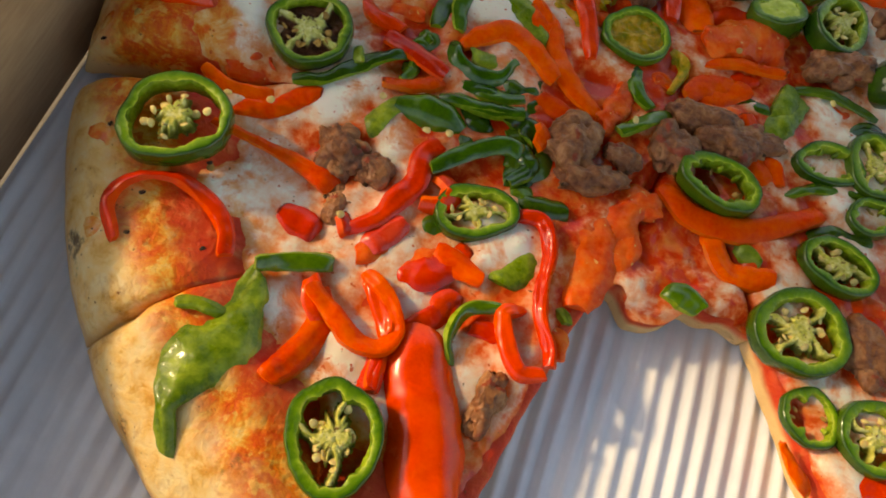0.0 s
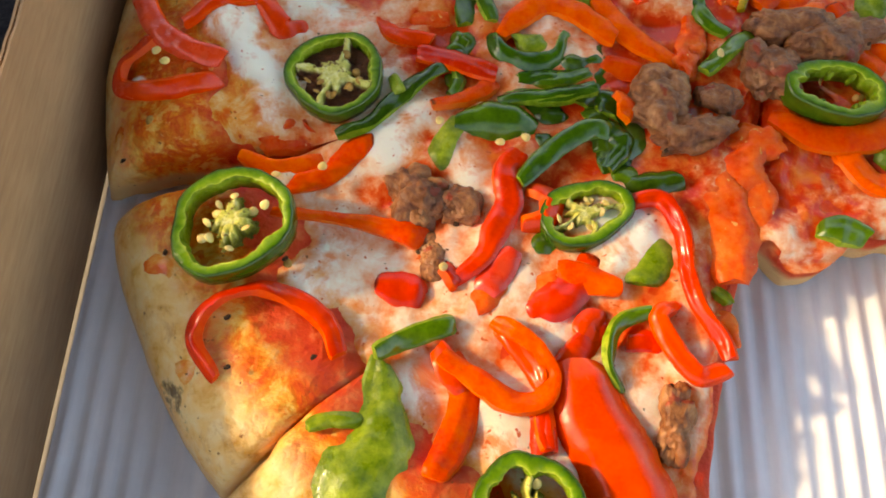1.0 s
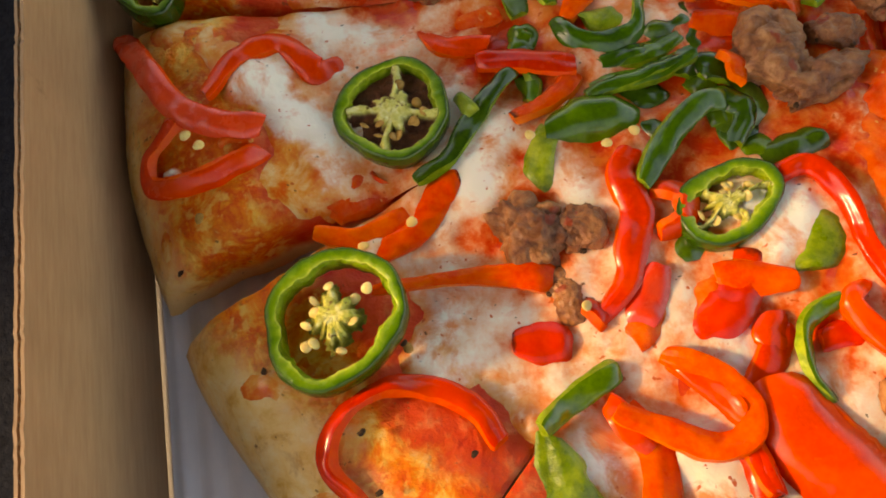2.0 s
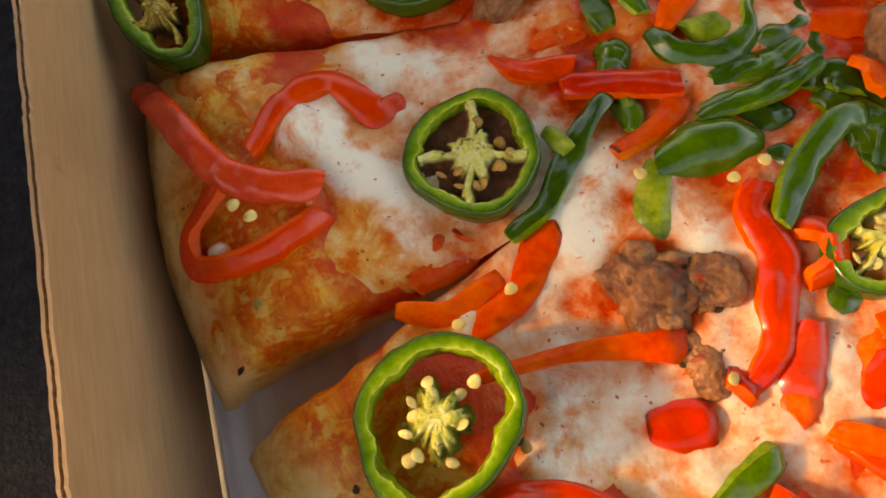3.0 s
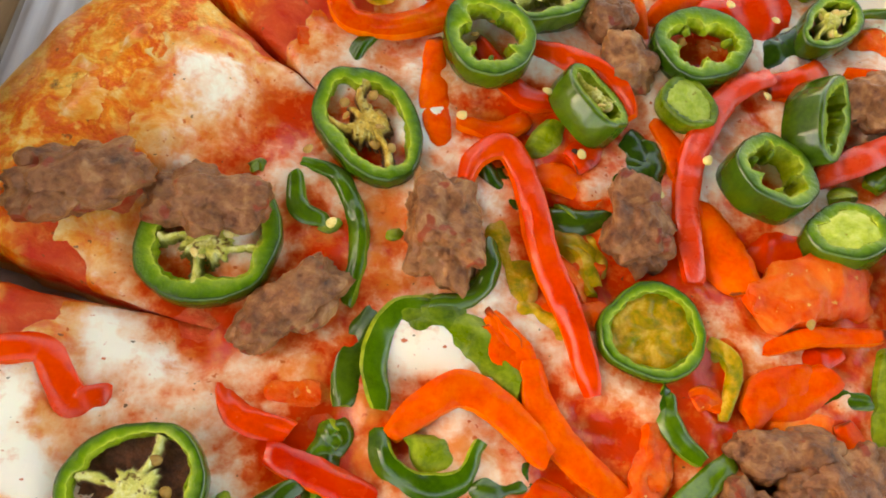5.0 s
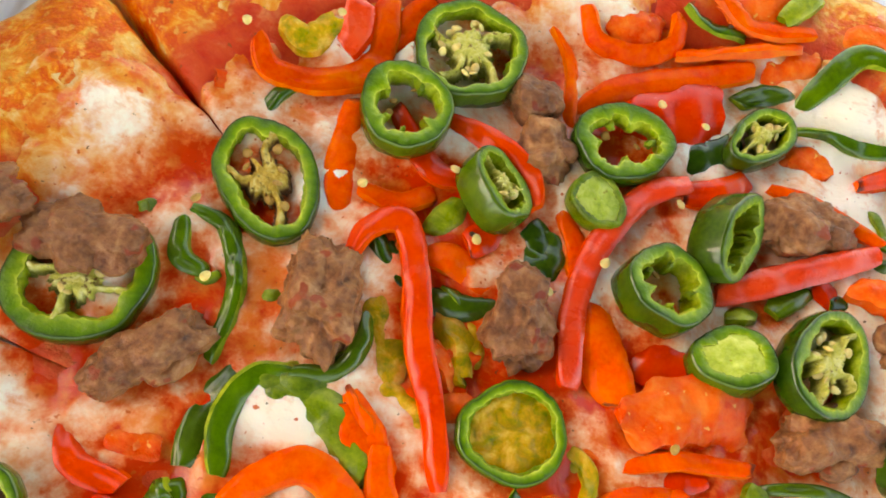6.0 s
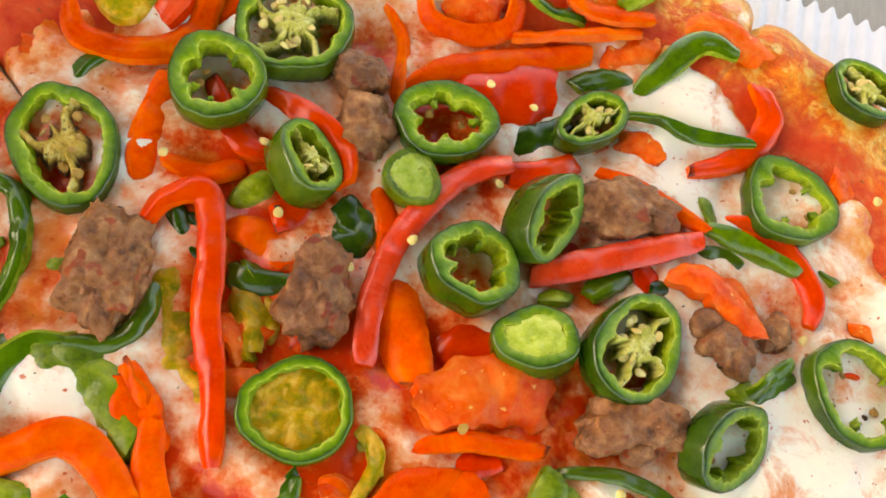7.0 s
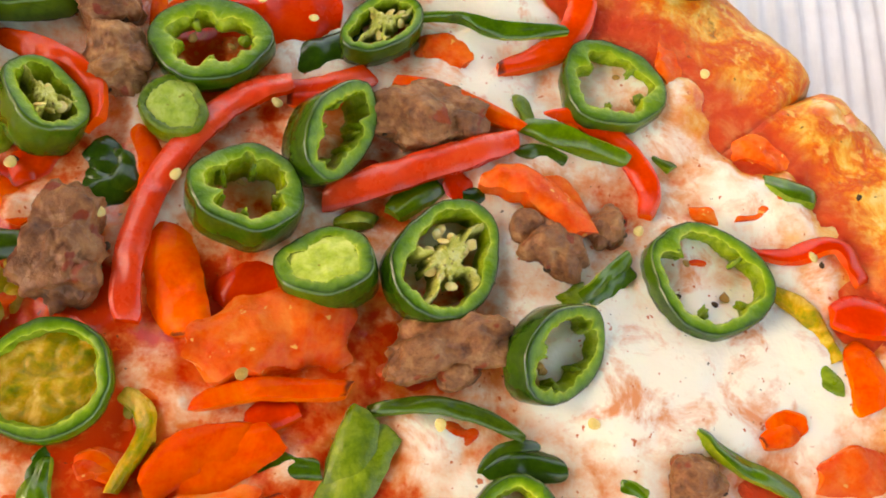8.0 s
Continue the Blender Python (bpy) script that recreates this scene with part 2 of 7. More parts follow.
FLESH = {
    "red": food("red_pepper_flesh", [(0.25, (0.72, 0.018, 0.002)), (0.5, (0.86, 0.050, 0.002)), (0.75, (0.90, 0.12, 0.005))], 140, 0.34, 0.3, 700, 0.1, 0.15),
    "pink": SKIN["red"],
    "orange": food("orange_pepper_flesh", [(0.25, (0.80, 0.045, 0.002)), (0.5, (0.90, 0.095, 0.003)), (0.75, (0.92, 0.21, 0.012))], 140, 0.36, 0.35, 700, 0.1, 0.15),
    "green": food("green_pepper_flesh", [(0.28, (0.06, 0.13, 0.002)), (0.48, (0.14, 0.24, 0.005)), (0.64, (0.25, 0.35, 0.015)), (0.80, (0.46, 0.52, 0.07))], 260, 0.36, 0.6, 800, 0.15, 0.15, (0.4, 1, 0.1)),
    "dark": food("dark_green_flesh", [(0.25, (0.05, 0.12, 0.003)), (0.5, (0.12, 0.23, 0.006)), (0.75, (0.28, 0.38, 0.025))], 220, 0.36, 0.45, 900, 0.15, 0.12, (0.4, 1, 0.1)),
    "light": SKIN["light"], "olive": SKIN["olive"], "tomato": SKIN["tomato"],
}


def rind_material():
    """The cut face of a chilli wall: dark under the skin, paler and wetter towards the seeds."""
    m, nt, b = nodes_of("cut_green_rind")
    att = nt.nodes.new("ShaderNodeAttribute")
    att.attribute_name = "inset"
    d = maths(nt, "ADD", att.outputs["Fac"], maths(nt, "MULTIPLY", maths(nt, "SUBTRACT", noise_tex(nt, 420, 4, 0.6, 0.3), 0.5), 0.7))
    d = maths(nt, "ADD", d, maths(nt, "MULTIPLY", maths(nt, "SUBTRACT", noise_tex(nt, 90, 3, 0.5), 0.5), 0.5))
    col = ramp(nt, d, [(0.05, (0.016, 0.058, 0.002)), (0.30, (0.060, 0.155, 0.003)), (0.60, (0.13, 0.25, 0.006)), (0.85, (0.27, 0.38, 0.020)), (1.0, (0.46, 0.52, 0.06))])
    nt.links.new(col, b.inputs["Base Color"])
    b.inputs["Roughness"].default_value = 0.3
    b.inputs["Specular IOR Level"].default_value = 0.3
    b.inputs["Subsurface Weight"].default_value = 0.12
    b.inputs["Subsurface Radius"].default_value = (0.4, 1.0, 0.1)
    b.inputs["Subsurface Scale"].default_value = 0.002
    bump(nt, b, noise_tex(nt, 520, 4, 0.65), 0.5, 0.0009)
    return m


RIND = rind_material()
CORE = food("pale_membrane", [(0.25, (0.15, 0.28, 0.012)), (0.5, (0.34, 0.47, 0.05)), (0.75, (0.60, 0.68, 0.20))], 260, 0.4, 0.6, 800, 0.15, 0.2, (0.7, 0.9, 0.2), speck=((0.26, 0.20, 0.02), 420, 0.70))


def core_material(name, stops, hole):
    """Pulp where the attribute is high, the dried chamber where it is low."""
    m, nt, b = nodes_of(name)
    att = nt.nodes.new("ShaderNodeAttribute")
    att.attribute_name = "pulp"
    pulp = ramp(nt, noise_tex(nt, 420, 6, 0.7, 0.4), stops)
    pores = ramp(nt, noise_tex(nt, 620, 3, 0.6), [(0.60, (0, 0, 0)), (0.68, (1, 1, 1))])
    pulp = mix(nt, pores, pulp, (0.22, 0.12, 0.015))
    dry = ramp(nt, noise_tex(nt, 480, 5, 0.7, 0.3), [(0.3, tuple(0.4 * t for t in hole)), (0.7, tuple(1.9 * t for t in hole))])
    nt.links.new(mix(nt, fade(nt, att.outputs["Fac"], 0.25, 0.7), dry, pulp), b.inputs["Base Color"])
    b.inputs["Roughness"].default_value = 0.42
    b.inputs["Specular IOR Level"].default_value = 0.3
    bump(nt, b, noise_tex(nt, 800, 5, 0.7), 0.8, 0.001)
    return m


PULP = core_material("seed_core", [(0.28, (0.34, 0.36, 0.03)), (0.48, (0.64, 0.58, 0.10)), (0.68, (0.84, 0.78, 0.34))], (0.16, 0.15, 0.016))
PULP_BROWN = core_material("roasted_core", [(0.28, (0.34, 0.16, 0.018)), (0.48, (0.62, 0.38, 0.05)), (0.68, (0.80, 0.66, 0.22))], (0.14, 0.05, 0.014))
PULP_DRY = core_material("pale_core_dark_chambers", [(0.28, (0.46, 0.44, 0.06)), (0.48, (0.74, 0.68, 0.16)), (0.68, (0.88, 0.84, 0.42))], (0.13, 0.04, 0.016))
SEED = food("cream_seed", [(0.25, (0.62, 0.38, 0.08)), (0.6, (0.78, 0.56, 0.20)), (0.8, (0.82, 0.68, 0.34))], 500, 0.35, 0.3, 1500, 0.2, 0.15)
TOAST = food("toasted_seed", [(0.25, (0.24, 0.10, 0.02)), (0.6, (0.44, 0.22, 0.05)), (0.8, (0.58, 0.34, 0.10))], 500, 0.4, 0.3, 1500, 0.2)
BURNT = food("charred_fleck", [(0.3, (0.02, 0.012, 0.008)), (0.7, (0.09, 0.045, 0.02))], 600, 0.6, 0.6, 1200)
MEAT = food("browned_sausage", [(0.27, (0.045, 0.010, 0.004)), (0.40, (0.14, 0.036, 0.011)), (0.54, (0.26, 0.084, 0.029)), (0.72, (0.48, 0.22, 0.09))], 240, 0.42, 0.9, 600, 0.0, 0.06, speck=((0.26, 0.035, 0.010), 200, 0.63), detail=7.0, spec=0.3)


# ---- building ----
MM = 0.001
RIM = 0.179


def h(x, y):
    """The pizza's upper side without its small unevenness."""
    r = math.hypot(x, y)
    up = min(1.0, max(0.0, (r - 0.118) / 0.038))
    z = 0.0122 + 0.0085 * up * up * (3 - 2 * up)
    if r > 0.158:
        z *= math.sqrt(max(0.02, 1 - ((r - 0.158) / 0.0212) ** 2))
    return z


def part(name, bm, material, parent, label="", smooth=True):
    me = bm
    if isinstance(bm, bmesh.types.BMesh):
        me = bpy.data.meshes.new(name)
        bm.to_mesh(me)
        bm.free()
    if smooth:
        me.polygons.foreach_set("use_smooth", [True] * len(me.polygons))
    if not me.materials:
        me.materials.append(material)
    ob = new(name, me)
    ob.parent = parent
    if label:
        tagged(ob, label)
    return ob


def thing(name, place, label, category, group=""):
    ob = new(name)
    ob.empty_display_size = 0.01
    ob.matrix_world = Matrix.Translation(place)
    return tagged(ob, label, category, group)


def sheet(verts, faces, name="sheet"):
    me = bpy.data.meshes.new(name)
    me.from_pydata(verts, [], faces)
    me.update()
    return me


def wob(v, scale, seed=0.0):
    return noise.noise(Vector((v[0] * scale + seed, v[1] * scale - seed * 0.7, (v[2] if len(v) > 2 else 0) * scale + seed * 1.3)))


def box_mesh(sx, sy, sz, bevel=0.0005):
    bm = bmesh.new()
    bmesh.ops.create_cube(bm, size=1)
    bmesh.ops.scale(bm, verts=bm.verts, vec=(sx, sy, sz))
    bmesh.ops.bevel(bm, geom=list(bm.edges), offset=bevel, segments=1, affect="EDGES")
    return bm


# ---- the box ----
LEFT, RIGHT, NEAR, FAR, HIGH = -0.1768, 0.192, -0.2, 0.204, 0.046


def card_wall(name, a, b, lean, high, mat, label):
    """A corrugated side of the box from a to b, leaning outwards by lean, with two liners and the wavy flute between them along its top."""
    a, b = Vector((*a, 0)), Vector((*b, 0))
    along = (b - a).normalized()
    out = Vector((along.y, -along.x, 0))
    n = max(2, int((b - a).length / 0.0012))
    thick = 0.0019
    base = (a + b) / 2

    def slab(o0, o1, top_drop):
        vs, fs = [], []
        for i in range(n + 1):
            p = a.lerp(b, i / n) - base
            jag = 0.00035 * wob(p, 900, 3.0) + 0.0004 * wob(p, 160, 7.0)
            for z, o in ((-0.002, o0), (high - top_drop + jag, o0), (high - top_drop + jag, o1), (-0.002, o1)):
                q = p + out * (o + lean * max(z, 0) / high)
                vs.append((q.x, q.y, z))
        for i in range(n):
            for k in range(4):
                fs.append((4 * i + k, 4 * i + (k + 1) % 4, 4 * i + 4 + (k + 1) % 4, 4 * i + 4 + k))
        fs += [(0, 1, 2, 3), (4 * n + 3, 4 * n + 2, 4 * n + 1, 4 * n)]
        return sheet(vs, fs)

    root = part(name, slab(0, 0.0006, 0), mat, BOX, label, smooth=False)
    root.location = base
    part("outer_liner", slab(thick - 0.0006, thick, 0.0003), mat, root, smooth=False)
    vs, fs = [], []
    m = int((b - a).length / 0.0006)
    for i in range(m + 1):
        p = a.lerp(b, i / m) - base
        o = thick / 2 + (thick / 2 - 0.0005) * math.sin(i * 0.0006 / 0.0044 * 2 * math.pi)
        for z in (-0.002, high - 0.0003 + 0.0003 * wob((i * 0.01, 3.0), 9.0)):
            q = p + out * (o + lean * max(z, 0) / high)
            vs.append((q.x, q.y, z))
    fs = [(2 * i, 2 * i + 2, 2 * i + 3, 2 * i + 1) for i in range(m)]
    part("fluting", sheet(vs, fs), KRAFT_EDGE, root, "torn pale corrugated edge")
    return root


BOX = thing("pizza_box", (0, 0, 0), "open brown corrugated cardboard pizza box with low sides", "pizza box")
card_wall("side", (LEFT, FAR), (LEFT, NEAR), 0.0022, HIGH, KRAFT, "brown corrugated cardboard side of the pizza box")
card_wall("side", (LEFT, NEAR), (RIGHT, NEAR), 0.003, HIGH, KRAFT, "brown corrugated cardboard front of the pizza box")
card_wall("side", (RIGHT, NEAR), (RIGHT, FAR), 0.003, HIGH, KRAFT, "brown corrugated cardboard side of the pizza box")
flap = part("back_flap", box_mesh(RIGHT - LEFT, 0.15, 0.0019), GREY_CARD, BOX, "greyish cardboard flap folded out flat", smooth=False)
flap.location = ((LEFT + RIGHT) / 2, FAR + 0.0775, -0.0043)

floor_ob = part("box_floor", box_mesh(RIGHT - LEFT + 0.004, FAR - NEAR + 0.004, 0.002), GREY_CARD, None, smooth=False)
floor_ob.location = ((LEFT + RIGHT) / 2, (NEAR + FAR) / 2, -0.0042)
tagged(floor_ob, "greyish cardboard floor of the pizza box", "box floor", kind="structure")

# unseen panel, added to keep the low sun off the pizza's far half
sun_blocker = part("wall_west", box_mesh(0.05, 1.6, 0.49, 0.004), card_material("grey_panel", (0.46, 0.44, 0.42), (0.40, 0.38, 0.36), False), None, smooth=False)
sun_blocker.location = (-0.66, 0.008 + 0.8, 0.238)
tagged(sun_blocker, "plain grey panel out of view, added to block the low sun", "wall", kind="structure")

# unseen slab added to block overhead sky: daylight comes in low, from the sides
sky_blocker = part("ceiling", box_mesh(1.3, 1.3, 0.04, 0.004), card_material("dark_blocker", (0.055, 0.05, 0.046), (0.04, 0.037, 0.034), False), None, smooth=False)
sky_blocker.location = (0.0, 0.0, 0.76)
tagged(sky_blocker, "plain dark slab out of view, added to block the overhead sky", "ceiling", kind="structure")
# unseen posts, added only to hold the slab up
for px, py in ((-0.62, -0.62), (0.62, -0.62), (-0.62, 0.62), (0.62, 0.62)):
    post = part("post", box_mesh(0.04, 0.04, 0.7465, 0.003), KRAFT_EDGE, sky_blocker, smooth=False)
    post.location = (px, py, -0.39325)

ground = part("ground", box_mesh(4, 4, 0.02, 0.002), CLOTH, None, smooth=False)
ground.location = (0, 0, -0.0165)
tagged(ground, "dark cloth surface under the box", "ground", kind="structure")


def fluted_liner():
    """White single-faced corrugated paper, its flutes running along y, with a scalloped far end."""
    x0, x1, y0, y1, pitch = LEFT + 0.0014, 0.1885, -0.196, 0.1905, 0.0058
    root = thing("fluted_liner", ((x0 + x1) / 2, 0, 0), "white corrugated paper liner with parallel flutes", "paper liner")
    base, ny, nk = root.matrix_world.translation, 60, 12

    def point(x, v, end):
        s = math.sin(x / pitch * 2 * math.pi)
        y = y0 + (y1 - y0) * v + (0.0014 * s if end else 0)
        crush = 0.66 + 0.34 * wob((x, y), 22, 4.0)
        z = -0.0014 + 0.0009 * crush * (s if s > 0 else 0.75 * s) + 0.0005 * wob((x, y), 30, 9.0)
        return (x + 0.0005 * wob((x, y), 35, 2.0) - base.x, y, z)

    first = math.floor(x0 / pitch) - 0.25
    while first * pitch < x1:
        lo, hi = max(x0, first * pitch), min(x1, (first + 1) * pitch)
        first += 1
        if hi - lo < 0.0004:
            continue
        vs = [point(lo + (hi - lo) * i / nk, j / ny, j == ny) for j in range(ny + 1) for i in range(nk + 1)]
        fs = [(j * (nk + 1) + i, j * (nk + 1) + i + 1, (j + 1) * (nk + 1) + i + 1, (j + 1) * (nk + 1) + i) for j in range(ny) for i in range(nk)]
        part("flute", sheet(vs, fs), PAPER, root)
    return root


fluted_liner()


# ---- the pizza ----
# places where the cheese lies thick: x, y and radius in metres
MOUNDS = [(-0.1414, -0.0053, 0.0068), (-0.1365, -0.0155, 0.0052), (-0.1634, -0.0243, 0.0026), (-0.0899, -0.0972, 0.0062), (-0.0397, -0.0551, 0.0076), (-0.0588, -0.0827, 0.0059), (-0.0695, -0.1025, 0.0067), (0.0863, 0.0474, 0.0141), (0.0709, 0.0362, 0.0104), (0.1073, 0.0510, 0.0111), (0.0414, 0.0270, 0.0061), (0.0479, 0.1034, 0.0071), (0.0410, 0.1251, 0.0091), (-0.1166, 0.0061, 0.0050), (-0.1274, 0.0084, 0.0071), (-0.0772, 0.0647, 0.0065), (-0.0658, 0.0162, 0.0045), (-0.0722, 0.0178, 0.0059), (-0.0798, -0.0426, 0.0066), (-0.0992, -0.0371, 0.0056), (0.0402, -0.0433, 0.0079), (0.0549, -0.0632, 0.0069)]
FREE = (-102.5, -58.0)
def pizza_slice(a0, a1, g0, g1, r_out=RIM, seed=0.0, wide0=0.0, wide1=0.0, name="pizza_slice", label="pizza slice with a browned crust and melted cheese"):
    """One cut wedge from a0 to a1 degrees; g: half the cut's width near the middle, wide: what it opens by at the rim."""
    mid = radians((a0 + a1) / 2)
    root = thing(name, (0.09 * math.cos(mid), 0.09 * math.sin(mid), 0.0), label, "pizza slice", "slices of the pizza")
    base = root.matrix_world.translation
    nr, na = 84, max(16, int((a1 - a0) * 1.7))
    r_in = 0.004

    def at(i, j):
        r = r_in + (r_out - r_in) * (i / nr)
        open_up = min(1, max(0, (r - (0.112 if max(wide0, wide1) > 0.001 else 0.148)) / (0.055 if max(wide0, wide1) > 0.001 else 0.02)))
        open_up = open_up * open_up * (3 - 2 * open_up)
        e0 = (g0 + wide0 * open_up) / r
        e1 = (g1 + wide1 * open_up) / r
        lo, hi = radians(a0) + e0, radians(a1) - e1
        if hi <= lo:
            lo = hi = (lo + hi) / 2
        th = lo + (hi - lo) * j / na
        d = min(th - lo, hi - th) * r
        jag = 0.0012 * wob((r, 0), 180, seed + (1 if j < na / 2 else 5)) * math.exp(-d / 0.004) * (1 if (a0 if j < na / 2 else a1) in FREE else open_up)
        th += jag / r
        if r_out < RIM - 0.01:
            r += 0.006 * wob((math.cos(th) * 3, math.sin(th) * 3), 2.2, 3) * (i / nr) ** 3
        rw = r * (1 + 0.010 * wob((math.cos(th), math.sin(th)), 5.0, 1.7) * (i / nr) ** 4)
        return rw, th, d

    vs, fs, cs, cf, depth = [], [], [], [], []
    for i in range(nr + 1):
        for j in range(na + 1):
            r, th, d = at(i, j)
            x, y = r * math.cos(th), r * math.sin(th)
            end = (r_out - r) if r_out < RIM - 0.01 else 1
            z = h(min(x, 9), y)
            edge = min(d, max(end, 0))
            cut = 1 if end < 0.01 or a0 in FREE and th < radians((a0 + a1) / 2) or a1 in FREE and th > radians((a0 + a1) / 2) else min(1, max(0, (r - (0.118 if (wide0 if th < radians((a0 + a1) / 2) else wide1) > 0.001 else 0.15)) / 0.02))
            blister = max(0, min(1, (r - 0.135) / 0.02))
            z += 0.0009 * wob((x, y), 90, 6.6) + blister * (0.0019 * wob((x, y), 62, 3.3) + 0.0007 * wob((x, y), 210, 6.1)) * min(1, d / 0.004)
            z -= min(z * 0.55, 0.0042 * math.exp(-edge / 0.0032) * (0.5 + 0.5 * blister) * cut + (0.0022 if edge < 0.0006 else 0) * cut)
            vs.append((x - base.x, y - base.y, max(z, 0.0012)))
            lump = wob((x, y), 48, 11) + 0.55 * wob((x, y), 120, 2) + 0.25 * wob((x, y), 300, 8)
            ring = (0.138 + 0.012 * wob((x, y), 55, 4.4) + 0.004 * wob((x, y), 190, 4.4) - r) / 0.004
            mound = min(1.2, sum(math.exp(-((x - mx) ** 2 + (y - my) ** 2) / (mr * mr)) for mx, my, mr in MOUNDS if abs(x - mx) < 0.025 and abs(y - my) < 0.025))
            ring = max(ring, min(1, 3 * mound - 1))
            lift = 0.0012 * mound + min(1, max(-1, ring)) * 0.0014 + 0.0026 * lump + 0.0002 - (0.0060 if FREE[0] == a1 or FREE[1] == a0 else 0.0010) * math.exp(-d / 0.002) * cut
            cs.append((x - base.x, y - base.y, max(z + min(lift, 0.0040), 0.001)))
            depth.append(min(1, max(0, 0.10 + 0.55 * mound + lift / 0.0042 + 0.45 * wob((x, y), 26, 31) - 0.72 * math.exp(-((r / 0.078) ** 2)) + 0.22 * max(0, math.cos(th - radians(35))))))
    w = na + 1
    for i in range(nr):
        for j in range(na):
            k = i * w + j
            f = (k, k + w, k + w + 1, k + 1)
            fs.append(f)
            if (r_in + (r_out - r_in) * i / nr) < 0.172 and 0 <= j < na:
                cf.append(f)
    # the cut sides, the rim's foot and the underside
    border = [i * w for i in range(nr + 1)] + [nr * w + j for j in range(1, na + 1)] + [i * w + na for i in range(nr - 1, -1, -1)]
    low0 = len(vs)
    for k in border:
        x, y, z = vs[k]
        vs.append((x, y, 0.0004))
    for k in range(len(border) - 1):
        fs.append((border[k + 1], border[k], low0 + k, low0 + k + 1))
    fs.append(tuple(low0 + k for k in range(len(border))))
    part("crust", sheet(vs, fs), DOUGH, root)
    ch = bmesh.new()
    flat = sheet(cs, cf)
    flat.attributes.new("thickness", "FLOAT", "POINT").data.foreach_set("value", depth)
    ch.from_mesh(flat)
    bmesh.ops.delete(ch, geom=[v for v in ch.verts if not v.link_faces], context="VERTS")
    part("cheese", ch, CHEESE, root, "melted white cheese stained with tomato sauce")
    return root


CUTS = [-163.0, -137.4, -102.5, None, -58.0, -33.0, -8.0, 18.0, 44.8, 70.0, 95.0, 120.0, 145.0, 172.9, 197.0]
for k, (a0, a1) in enumerate(zip(CUTS, CUTS[1:])):
    if a0 is None or a1 is None:
        continue
    w0 = {172.9: 0.0028, -163.0: 0.0050, 145.0: 0.0012}.get(a0, 0.0004)
    w1 = {172.9: 0.0032, 197.0: 0.0046, 145.0: 0.0012}.get(a1, 0.0004)
    pizza_slice(a0, a1, 0.0, 0.0, seed=k * 3.1, wide0=w0, wide1=w1)
pizza_slice(-102.5, -58.0, 0.0, 0.0, r_out=0.060, seed=77, name="pizza_scrap", label="torn tip of a pizza slice with cheese")


# ---- toppings ----
def spline(pts, n):
    out = []
    p = [Vector(q) for q in pts]
    p = [2 * p[0] - p[1]] + p + [2 * p[-1] - p[-2]]
    segs = len(p) - 3
    for i in range(n + 1):
        u = i / n * segs
        k = min(int(u), segs - 1)
        u -= k
        a, b, c, d = p[k:k + 4]
        out.append(0.5 * (2 * b + (c - a) * u + (2 * a - 5 * b + 4 * c - d) * u * u + (3 * b - a - 3 * c + d) * u ** 3))
    return out


